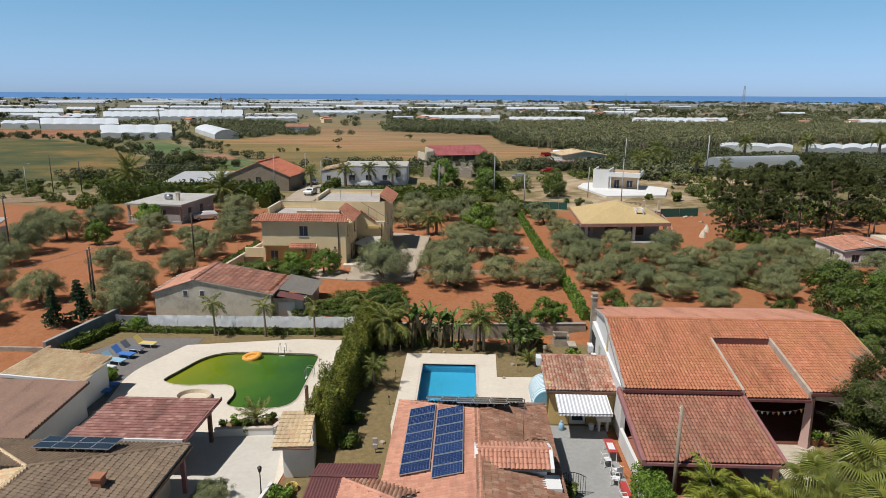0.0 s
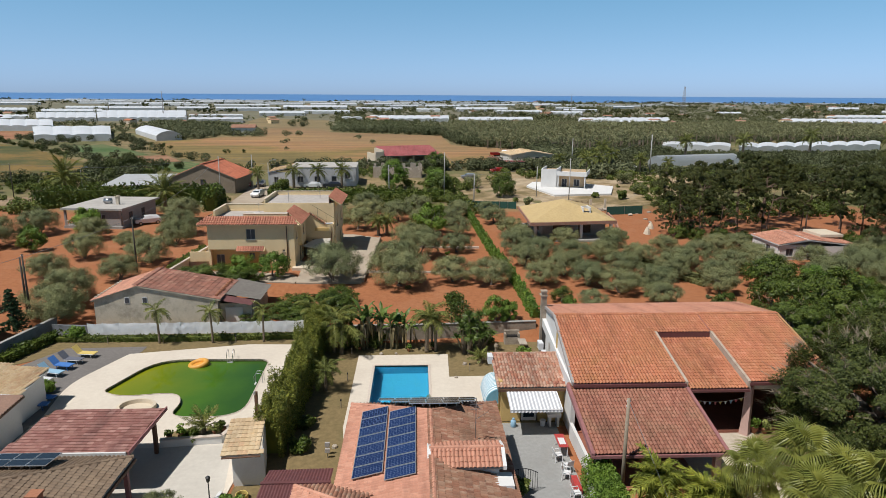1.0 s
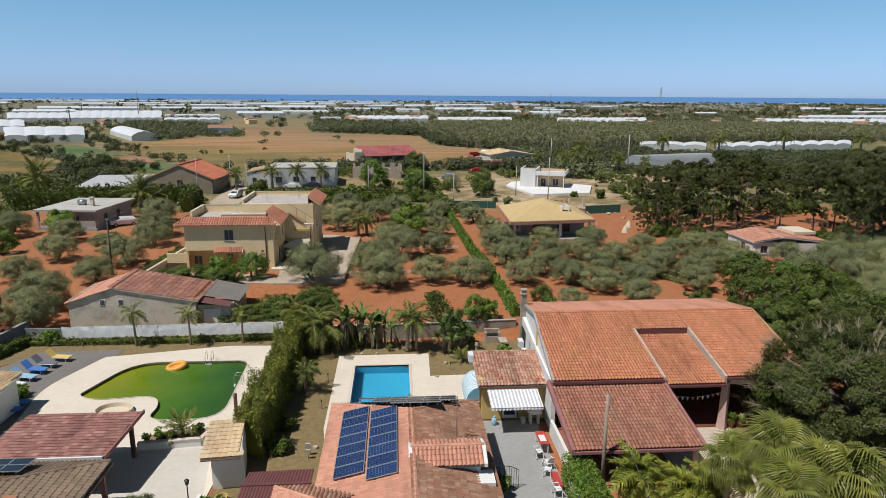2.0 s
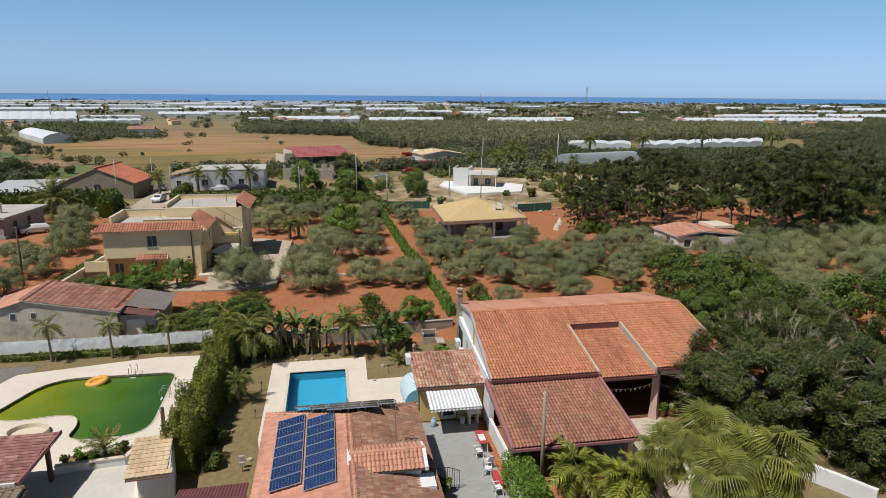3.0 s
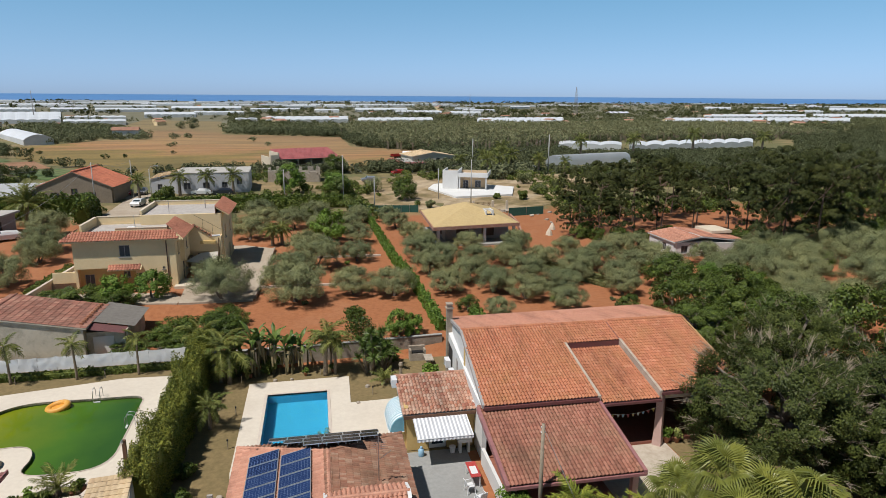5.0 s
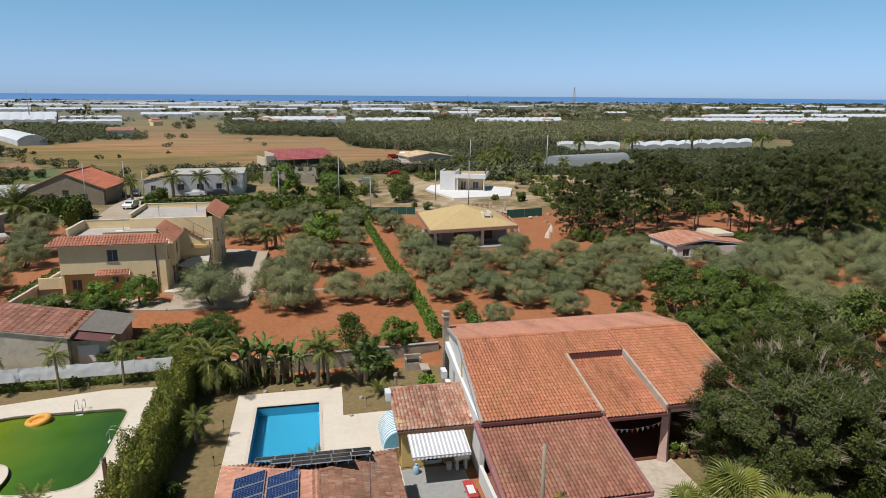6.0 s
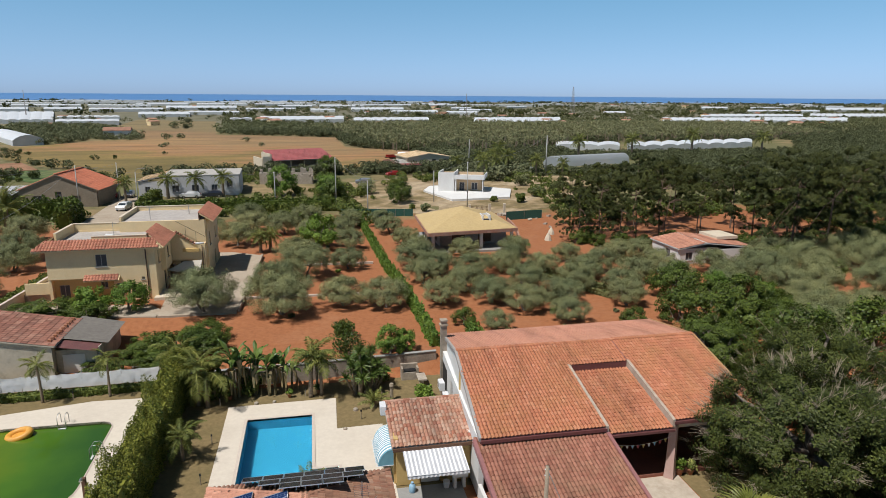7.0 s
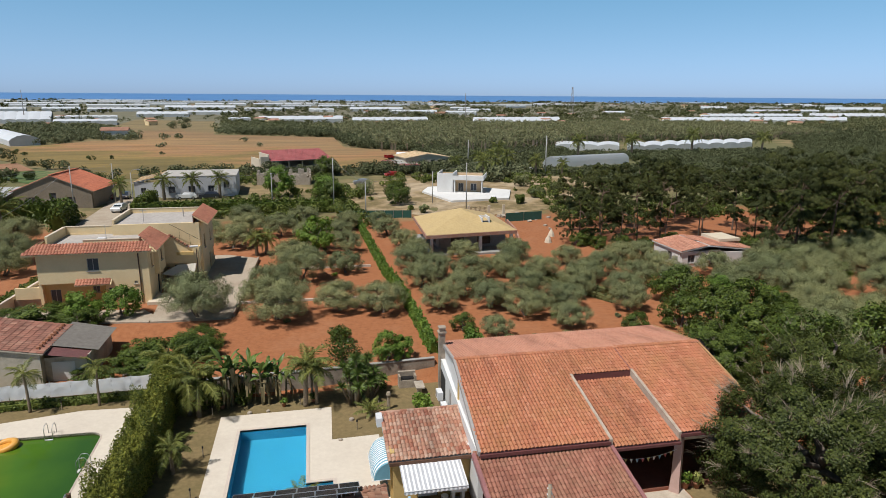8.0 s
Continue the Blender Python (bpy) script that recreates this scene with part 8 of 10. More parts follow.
def greenhouse(nl, nr, k, h=3.4, span=7.0, label="large multi-span greenhouse under white film", arch=0.14, run=None, front=None):
    """Spans run away from the near edge nl to nr; k: far edge's distance over the near one's."""
    nl, nr = Vector((*nl, 0)), Vector((*nr, 0))
    n = max(1, int((nr - nl).length / span))
    z0 = height(*nl.lerp(nr, 0.5).to_2d())
    t = thing("greenhouse", (*nl.lerp(nr, 0.5).to_2d(), z0), label, "greenhouse", "greenhouses on the plain")
    g, f = Geo(), Geo()
    prof = [(0, 1 - arch), (0.1, 1 - arch * 0.58), (0.28, 1 - arch * 0.18), (0.5, 1.0), (0.72, 1 - arch * 0.18), (0.9, 1 - arch * 0.58)]
    near = [nl.lerp(nr, (i + s) / n) + Vector((0, 0, z0 + h * q)) for i in range(n) for s, q in prof] + [nr + Vector((0, 0, z0 + h * (1 - arch)))]
    far = [Vector((p.x * k, p.y * k, p.z)) if run is None else p + Vector((*run, 0)) for p in near]
    c = len(near)
    g.add(near + far, [(j, j + 1, j + 1 + c, j + c) for j in range(c - 1)])
    feet = [Vector((p.x, p.y, z0 - 0.1)) for p in near]
    f.add(feet + near, [(j, j + 1, j + 1 + c, j + c) for j in range(c - 1)])
    for p in (nl, nr):
        q = Vector((p.x * k, p.y * k, 0)) if run is None else p + Vector((*run, 0))
        e = Geo().add([p + Vector((0, 0, z0)), q + Vector((0, 0, z0)), q + Vector((0, 0, z0 + h * (1 - arch))), p + Vector((0, 0, z0 + h * (1 - arch)))], [(0, 1, 2, 3)])
        part("side_film", e, m_sheet_side if run is None else m_sheet, t)
    part("roof_film", g, m_sheet, t, smooth=False)
    part("front_film", f, front or m_sheet_side, t)
    return t


FILM_WEST = [((-291, 397), (-269, 401), 1.12), ((-263, 393), (-218, 401), 1.26), ((-306, 540), (-264, 551), 1.32), ((-263, 551), (-196, 567), 1.5), ((-480, 656), (-421, 669), 1.26), ((-479, 768), (-449, 776), 1.19), ((-411, 736), (-352, 750), 1.17), ((-459, 879), (-411, 892), 1.18), ((-403, 878), (-339, 896), 1.16), ((-751, 1152), (-662, 1187), 1.19), ((-640, 936), (-605, 947), 1.08), ((-641, 878), (-614, 886), 1.09), ((-167, 705), (-120, 716), 1.16), ((-266, 883), (-185, 905), 1.13), ((-195, 973), (-104, 999), 1.23), ((-323, 900), (-283, 912), 1.14), ((-174, 303), (-143, 311), 1.28)]
FILM_NORTH = [((-39, 555), (29, 570), 1.18), ((35, 535), (99, 549), 1.15), ((136, 794), (155, 798), 1.13), ((55, 906), (130, 925), 1.21), ((125, 497), (202, 512), 1.24), ((-470, 1400), (-240, 1430), 1.08), ((-200, 1440), (20, 1470), 1.06), ((300, 1300), (560, 1300), 1.06), ((80, 1550), (260, 1560), 1.04), ((-900, 1350), (-760, 1380), 1.1), ((-66, 586), (-48, 588), 1.04)]
FILM_EAST = [((428, 664), (560, 666), 1.16), ((562, 657), (666, 658), 1.22), ((297, 519), (393, 516), 1.19), ((400, 524), (486, 522), 1.2), ((684, 1062), (743, 1070), 1.21), ((1112, 1400), (1224, 1422), 1.22), ((855, 964), (983, 976), 1.33), ((632, 865), (765, 874), 1.14), ((99, 814), (156, 818), 1.12), ((-132, 777), (-78, 780), 1.1), ((-84, 920), (-19, 927), 1.11), ((700, 640), (800, 640), 1.2)]
HOUSES_OF_FILM = FILM_WEST + FILM_NORTH + FILM_EAST


def film_lots():
    """More film houses, lot beside lot, where the plain is given over to them."""
    rng = random.Random(41)
    quads = [[a, b, (b[0] * k, b[1] * k), (a[0] * k, a[1] * k)] for a, b, k in HOUSES_OF_FILM]
    d = 520.0
    while d < 1800:
        k = rng.uniform(1.06, 1.13)
        u = -0.82
        while u < 0.95:
            w = rng.uniform(0.03, 0.1)
            west = u < -0.14 or (d > 760 and u < 0.02)
            if rng.random() < (0.93 if west else 0.34 if d > 700 else 0.0):
                a, b = (u * d, d), ((u + w) * d, d * rng.uniform(0.99, 1.02))
                mid = ((u + w / 2) * d * (1 + k) / 2, d * (1 + k) / 2)
                ends = [mid, a, b, (a[0] * k, a[1] * k), (b[0] * k, b[1] * k)]
                if not any(inside(p, q) for p in ends for q in quads + GROVES + [FIELDS["gold"]]):
                    HOUSES_OF_FILM.append((a, b, k))
                    quads.append([a, b, (b[0] * k, b[1] * k), (a[0] * k, a[1] * k)])
            u += w + (rng.uniform(0.001, 0.012) if west else rng.uniform(0.01, 0.05))
        d *= k + rng.uniform(0.006, 0.03)


film_lots()
for a, b, k in HOUSES_OF_FILM:
    greenhouse(a, b, k)
# rounded film tunnels nearer by
m_open = surface("dark open front", (0.07, 0.075, 0.06), (0.13, 0.13, 0.11), 0.9, 0.6, 0.3, (0.25, 0.25, 0.24), 0.6, 0)
greenhouse((102, 264), (128, 258), 1.07, 2.7, 8.0, "rounded white film tunnels of a nursery", 0.28, front=m_sheet_side)
greenhouse((128, 251), (198, 268), 1.09, 2.8, 8.5, "rounded white film tunnels of a nursery", 0.28, front=m_sheet_side)
greenhouse((72.0, 197), (82.4, 199.5), 1.2, 3.6, 5.2, "arched film tunnels beside the lane", 0.5, (24, 8), m_sheet)
greenhouse((-123, 313), (-113.5, 320), 1.18, 4.6, 10.0, "single white arched tunnel", 0.5, (-34, 58))


def far_houses():
    rng = random.Random(77)
    made = []
    for k in range(4):
        w, d, e = ((9, 8, 3.4), (12, 9, 4.2), (14, 10, 6.0), (8, 7, 3.2))[k]
        t = thing("house", (0, 0, 0), "small far house with pale walls and a red roof", "house", "houses on the plain")
        g = Geo()
        wall_run(g, (0, 0), (w, 0), 0, e, 0.3, [(1.5, 2.6, 1, 2.2), (w - 3, w - 1.8, 1, 2.2)])
        wall_run(g, (w, 0.15), (w, d), 0, e, 0.3)
        wall_run(g, (0, 0.15), (0, d), 0, e, 0.3)
        wall_run(g, (0, d), (w, d), 0, e, 0.3)
        part("wall", g, (m_stucco_cream, m_white, m_stucco_yellow, m_peach)[k], t)
        r = Geo()
        r.slab([(-0.5, -0.5, e), (w + 0.5, -0.5, e), (w + 0.5, d / 2, e + 1.5), (-0.5, d / 2, e + 1.5)], 0.2)
        r.slab([(-0.5, d / 2, e + 1.5), (w + 0.5, d / 2, e + 1.5), (w + 0.5, d + 0.5, e), (-0.5, d + 0.5, e)], 0.2)
        part("roof", r, (t_orange, t_old, t_annex, t_old)[k], t)
        for x in (1.5, w - 3):
            part("window", Geo().box(x, 0.05, 1, x + 1.15, 0.1, 2.2), m_shutter, t)
        made.append(t)
    used = set()
    m0 = pose(-101, 362, GROUND - 0.05, 0, 0, 8)
    made[1].matrix_basis = m0
    used.add(1)
    for k in range(120):
        y = 1 / rng.uniform(1 / 1800, 1 / 430)
        x = rng.uniform(0.12, 0.9) * y if k % 5 else rng.uniform(-0.7, 0.1) * y
        if y < 500 and x < 0.35 * y:
            continue
        i = k % 4
        m = pose(x, y, height(x, y) - 0.05, 0, 0, rng.uniform(-60, 60)) @ Matrix.Scale(rng.uniform(0.5, 0.85), 4)
        if i in used:
            o = copy_thing(made[i], m)
        else:
            made[i].matrix_basis = m
            used.add(i)


far_houses()


def in_any(p, polys):
    return any(inside(p, q) for q in polys)


def far_trees():
    rng = np.random.default_rng(9)
    film = []
    for a, b, k in HOUSES_OF_FILM + [((100, 244), (205, 250), 1.24), ((68, 190), (108, 196), 1.12), ((-132, 306), (-112, 308), 1.22)]:
        film.append([a, b, (b[0] * k, b[1] * k), (a[0] * k, a[1] * k)])
    block = list(FIELDS.values()) + film
    keep = []
    tries = 0
    while len(keep) < 15000 and tries < 90000:
        tries += 1
        y = 1 / rng.uniform(1 / 1880, 1 / 150)
        x = rng.uniform(-0.95, 1.05) * y
        den = noise.noise((x * 0.012, y * 0.007, 1.0)) + 0.6 * noise.noise((x * 0.05, y * 0.03, 4.0))
        if rng.random() > 0.62 + den * 0.9:
            continue
        if x < -0.12 * y and y > 480 and rng.random() < 0.85:
            continue
        if in_any((x, y), block):
            continue
        if (-70 < x < 62 and y < 186) or (60 < x < 112 and 150 < y < 225 and rng.random() < 0.7) or (y < 420 and -320 < x < -40 and rng.random() < 0.93):
            continue
        keep.append((x, y))
    for name, lo, hi, per, size in (("far_trees", 0, 420, 46, 0.34), ("far_trees", 420, 2000, 16, 0.75)):
        clumps = []
        for x, y in keep:
            if not lo <= y < hi:
                continue
            r = rng.uniform(0.8, 2.0) * (1 + y / 1500)
            if 58 < x < 260 and 160 < y < 285:
                r *= 0.6
            for j in range(3):
                clumps.append((x + rng.normal() * r * 0.5, y + rng.normal() * r * 0.5, height(x, y) + r * rng.uniform(0.5, 1.3), r * rng.uniform(0.5, 0.8)))
        g = leaf_cloud(rng, clumps, per, size, 0.8, 1.4)
        tagged(solo(name, g, l_far, "scattered olive and shade trees over the plain", "trees"), kind="stuff")
    # tall dark wind-break trees at the coast and beside the film houses
    clumps = []
    for k in range(2600):
        y = rng.uniform(560, 1890) if k % 3 else rng.uniform(1600, 1890)
        x = rng.uniform(-0.9, 1.0) * y
        if noise.noise((x * 0.01, y * 0.002, 8)) < (-0.05 if y > 860 else 0.2) or in_any((x, y), block):
            continue
        r = rng.uniform(1.4, 3.0)
        for j in range(5):
            clumps.append((x + rng.normal() * r, y + rng.normal() * r, height(x, y) + r * rng.uniform(0.4, 1.7), r * rng.uniform(0.45, 0.75)))
    tagged(solo("wind_break_trees", leaf_cloud(rng, clumps, 16, 1.3, 0.9, 1.2), l_pine, "dark tree belts near the coast", "trees"), kind="stuff")
    # hedgerow trees along the field edges
    clumps = []
    for a, b, step, r0 in (((-118, 226), (-205, 318), 7, 1.8), ((-250, 305), (-190, 312), 6, 2.6), ((-100, 200), (-46, 182), 5, 2.0), ((-40, 182), (-12, 186), 5, 2.0), ((-96, 152), (-70, 160), 4, 2.4), ((-130, 300), (-96, 262), 9, 1.4), ((14, 372), (48, 268), 8, 1.8), ((-155, 312), (-186, 318), 8, 2.2), ((-16, 470), (-60, 590), 8, 3.0), ((-128, 150), (-96, 144), 4, 2.2), ((-190, 140), (-130, 146), 5, 2.4), ((-112, 220), (-60, 250), 12, 1.2), ((-90, 180), (-79, 188), 2.2, 3.2)):
        A, B = Vector((*a, 0)), Vector((*b, 0))
        n = int((B - A).length / step)
        for k in range(n):
            p = A.lerp(B, (k + rng.random()) / n)
            r = r0 * rng.uniform(0.5, 1.0)
            for j in range(5):
                clumps.append((p.x + rng.normal() * r * 0.5, p.y + rng.normal() * r * 0.5, GROUND + r * rng.uniform(0.4, 1.2), r * rng.uniform(0.45, 0.7)))
    tagged(solo("hedgerow_trees", leaf_cloud(rng, clumps, 150, 0.23, 0.9, 1.5, shell=0.3), l_row, "dark bushes and trees along the field edges", "trees"), kind="stuff")
    # far olive groves and copses
    clumps = []
    for i, poly in enumerate(GROVES):
        x0, x1 = min(p[0] for p in poly), max(p[0] for p in poly)
        y0, y1 = min(p[1] for p in poly), max(p[1] for p in poly)
        for k in range((1500, 700, 420)[i]):
            x, y = rng.uniform(x0, x1), rng.uniform(y0, y1)
            if not inside((x, y), poly) or in_any((x, y), film):
                continue
            r = rng.uniform(1.2, 2.4)
            for j in range(3):
                clumps.append((x + rng.normal() * r * 0.5, y + rng.normal() * r * 0.5, height(x, y) + r * rng.uniform(0.4, 1.3), r * rng.uniform(0.5, 0.75)))
    for x, y, r in ((-86, 470, 5), (-80, 474, 4), (-60, 300, 2.4), (-30, 330, 2.2), (-96, 560, 5), (-70, 356, 3), (-84, 348, 3), (-64, 362, 2.6), (-20, 300, 1.8), (-52, 262, 1.2)):
        for j in range(6):
            clumps.append((x + rng.normal() * r * 0.4, y + rng.normal() * r * 0.4, GROUND + r * rng.uniform(0.2, 0.8), r * rng.uniform(0.35, 0.5)))
    tagged(solo("grove_trees", leaf_cloud(rng, clumps, 34, 0.45, 0.85, 1.5), l_grove, "olive groves and copses between the fields", "trees"), kind="stuff")
    # the palm plantation
    trunk, leaf = Geo(), []
    poly = [(30, 268), (60, 250), (150, 290), (300, 330), (330, 480), (30, 490), (12, 390)]
    for yy in np.arange(255, 490, 5.5):
        for xx in np.arange(10, 330, 5.0):
            x, y = xx + rng.normal() * 0.7, yy + rng.normal() * 0.7
            if not inside((x, y), poly) or in_any((x, y), film):
                continue
            h = rng.uniform(2.6, 4.4)
            trunk.box(x - 0.22, y - 0.22, GROUND - 0.1, x + 0.22, y + 0.22, GROUND + h)
            leaf.append((x, y, GROUND + h + 0.6, rng.uniform(1.7, 2.4)))
    tagged(solo("plantation_trunks", trunk, m_bark_palm, "rows of plantation palm trunks", "palm trunks"), kind="stuff")
    tagged(solo("plantation_palms", leaf_cloud(rng, leaf, 34, 0.3, 0.6, 5.0, 0.3, 0.2), l_grove, "crowns of a dense palm plantation", "palm trees"), kind="stuff")
    # scrub between the houses
    clumps = []
    tries = 0
    while tries < 2600:
        tries += 1
        y = rng.uniform(112, 186)
        x = rng.uniform(-110, 150)
        if -38 < x < -29 or (-36 < x < -12 and 148 < y < 168) or (12 < x < 50 and 88 < y < 168 and not (6 < x < 20 and y > 160) and (noise.noise((x * 0.3, y * 0.3, 7)) < 0.28 or y < 124 or (26 < x < 47 and 140 < y < 165))) or in_any((x, y), [FIELDS["meadow"]]):
            continue
        if -70 < x < -36 and y > 133:
            continue
        if -60 < x < -44 and y < 114:
            continue
        if noise.noise((x * 0.05, y * 0.05, 2)) + rng.normal() * 0.15 < 0.08:
            continue
        r = rng.uniform(0.5, 1.7)
        for j in range(3):
            clumps.append((x + rng.normal() * r * 0.5, y + rng.normal() * r * 0.5, GROUND + r * rng.uniform(0.3, 1.0), r * rng.uniform(0.45, 0.7)))
    tagged(solo("scrub", leaf_cloud(rng, clumps, 60, 0.26, 0.85, 1.5), l_hedge, "bushes and rank growth between the houses", "bushes"), kind="stuff")


far_trees()


# ---- poles, wires, lamps ----
def pole(x, y, h, mat, label, arms=0, r=0.11, lamp=False):
    z = height(x, y)
    t = thing("street_lamp" if lamp else "utility_pole", (x, y, z), label, "street lamp" if lamp else "utility pole", "street lamps" if lamp else "utility poles")
    part("shaft", Geo().tube([(x, y, z - 0.2), (x, y, z + h * 0.5), (x, y, z + h)], [r, r * 0.85, r * 0.7], 8), mat, t, smooth=True)
    for k in range(arms):
        part("insulator", Geo().cyl((x - 0.12, y, z + h - 0.15 - k * 0.3), (x + 0.12, y, z + h - 0.15 - k * 0.3), 0.035, n=6), m_plastic_white, t)
    if lamp:
        part("arm", Geo().tube([(x, y, z + h), (x + 0.4, y - 0.2, z + h + 0.5), (x + 1.3, y - 0.6, z + h + 0.7)], [0.05, 0.045, 0.04], 6), m_steel, t)
        part("lamp_head", Geo().box(-0.35, -0.13, -0.06, 0.35, 0.13, 0.06, pose(x + 1.6, y - 0.72, z + h + 0.7, 0, 0, -25)), m_steel, t)
    return Vector((x, y, z + h - 0.15))


p0 = pole(11.7, 31.7, 6.1, m_polewood, "weathered wooden pole beside the courtyard hedge", 2, 0.13)
p1 = pole(-33.5, 75.9, 6.8, m_poledark, "dark wooden utility pole in the olive grove", 1)
p2 = pole(-36.9, 59.9, 6.2, m_poledark, "pair of dark wooden poles by the block wall", 1)
p2b = pole(-37.4, 60.3, 5.8, m_poledark, "dark wooden utility pole by the block wall", 0)
p3 = pole(-41.6, 137.6, 8.5, m_polegrey, "grey concrete utility pole", 1)
p4 = pole(-37.0, 146.8, 8.0, m_polegrey, "grey concrete utility pole", 1)
p5 = pole(-5.6, 134.4, 7.0, m_polegrey, "thin grey concrete pole before the hedge", 1)
p6 = pole(6.1, 136.0, 9.5, m_polegrey, "tall grey concrete pole before the hedge", 1)
p7 = pole(11.3, 122.7, 6.5, m_polegrey, "thin grey concrete pole by the net fence", 1)
p8 = pole(31.3, 128.6, 9.0, m_polegrey, "tall grey concrete pole behind the unfinished house", 1)
p9 = pole(26.1, 136.6, 6.5, m_polegrey, "thin grey concrete pole on the building plot", 1)
p10 = pole(66.7, 180.3, 11.0, m_polegrey, "tall pale concrete pole by the tunnels", 1, 0.2)
p11 = pole(-90.2, 136.1, 8.0, m_poledark, "brown wooden utility pole", 1)
p12 = pole(-84.0, 136.4, 7.0, m_poledark, "brown wooden utility pole", 1)
p13 = pole(-59.4, 79.3, 8.0, m_poledark, "dark wooden utility pole", 1)
p14 = pole(48, 196, 9.0, m_polegrey, "grey concrete pole by the plantation", 1, 0.16)
p15 = pole(-31.5, 138.5, 7.0, m_polegrey, "curved street lamp at the parking place", 0, 0.1, True)
p16 = pole(-68.0, 133.0, 6.0, m_polegrey, "curved street lamp above the grey house", 0, 0.1, True)
p17 = pole(-96.0, 136.0, 5.5, m_polegrey, "curved street lamp by the lane", 0, 0.1, True)


def wire(a, b, sag, r=0.02):
    pts = [a.lerp(b, k / 12) - Vector((0, 0, sag * 4 * (k / 12) * (1 - k / 12))) for k in range(13)]
    solo("power_line", Geo().tube(pts, r, 4, False), m_cable, "thin sagging overhead cable between poles", "cable", "overhead cables")


m_cable = surface("grey cable", (0.2, 0.2, 0.2), (0.28, 0.28, 0.28), 0.6, 8, 1, None, 0, 0)
wire(p3, p1, 1.2)
wire(p1, Vector((-40.5, 46.5, 7.5)), 0.6, 0.022)
wire(p4, p3, 0.6)
wire(p5, p6, 0.5)
wire(p6, p7, 0.6)
wire(p7, p8, 0.6)
wire(p3, p5, 1.2)
wire(p8, p10, 1.5)
wire(p11, p12, 0.4)
wire(p12, p3, 1.4)
wire(p0, Vector((13.6, 27.5, 0.4)), 0.0, 0.015)


def pylon(x, y, h, mast):
    t = thing("radio_mast" if mast else "lattice_tower", (x, y, GROUND), "far thin lattice mast against the sea", "mast")
    g = Geo()
    r = h * (0.012 if mast else 0.07)
    for sx, sy in ((-1, -1), (1, -1), (1, 1), (-1, 1)):
        g.cyl((x + sx * r, y + sy * r, GROUND - 0.2), (x + sx * r * 0.15, y + sy * r * 0.15, GROUND + h), 0.14, n=5)
    for k in range(10):
        s0, s1 = 1 - 0.85 * k / 10, 1 - 0.85 * (k + 1) / 10
        z0, z1 = GROUND + h * k / 10, GROUND + h * (k + 1) / 10
        for sx in (-1, 1):
            g.cyl((x + sx * r * s0, y - r * s0, z0), (x - sx * r * s1, y - r * s1, z1), 0.09, n=4)
    part("frame", g, m_greywall, t)


pylon(290, 700, 34, False)
pylon(165, 690, 26, True)
pylon(-262, 690, 26, True)

# ---- things in the gardens ----
def fence():
    t = thing("fence", (-20, 59.2, 0), "fence of white sheeting on thin metal posts", "fence")
    rng = random.Random(3)
    a, b = Vector((-30.6, 57.8, 0)), Vector((-9.4, 58.3, 0))
    n = 15
    for k in range(n + 1):
        p = a.lerp(b, k / n)
        part("post", Geo().cyl((p.x, p.y, -0.1), (p.x, p.y, 1.42), 0.03, n=6), m_steel, t)
    for k in range(n):
        p, q = a.lerp(b, k / n), a.lerp(b, (k + 1) / n)
        g = Geo()
        cols, rows = 10, 5
        for j in range(rows + 1):
            for i in range(cols + 1):
                s = i / cols
                x = p.lerp(q, s)
                sag = 0.07 * 4 * s * (1 - s) * (j / rows)
                g.v.append((x.x, x.y - 0.035 + 0.045 * noise.noise((x.x * 2.0, j * 0.9, k)), 0.15 + 1.2 * j / rows - sag))
        g.f = [(j * (cols + 1) + i, j * (cols + 1) + i + 1, (j + 1) * (cols + 1) + i + 1, (j + 1) * (cols + 1) + i) for j in range(rows) for i in range(cols)]
        part("sheet", g, m_film, t, smooth=True)


m_film = surface("white sheeting", (0.98, 0.98, 0.99), (1.06, 1.06, 1.06), 0.6, 1.5, 0.6, (0.75, 0.75, 0.75), 0.4, 0.1)
fence()


def lounger(frame_mat, cloth, label, raised=True):
    t = thing("sun_lounger", (0, 0, 0), label, "sun lounger", "sun loungers on the paving")
    for y in (-0.3, 0.3):
        part("side_rail", Geo().tube([(0.0, y, 0.34), (1.3, y, 0.34)], 0.025, 6), frame_mat, t)
    part("mattress", Geo().box(-0.02, -0.3, 0.34, 1.28, 0.3, 0.39), cloth, t)
    back = pose(1.28, 0, 0.36, 0, -48 if raised else -4, 0)
    part("backrest", Geo().box(0, -0.3, -0.02, 0.72, 0.3, 0.03, back), cloth, t)
    for x in (0.2, 1.15):
        for y in (-0.28, 0.28):
            part("leg", Geo().cyl((x, y, 0.0), (x + (0.08 if x < 1 else -0.08), y, 0.34), 0.025, n=6), frame_mat, t)
    part("brace", Geo().cyl((1.5, -0.28, 0.1), (1.55, -0.28, 0.6), 0.02, n=5), frame_mat, t)
    return t


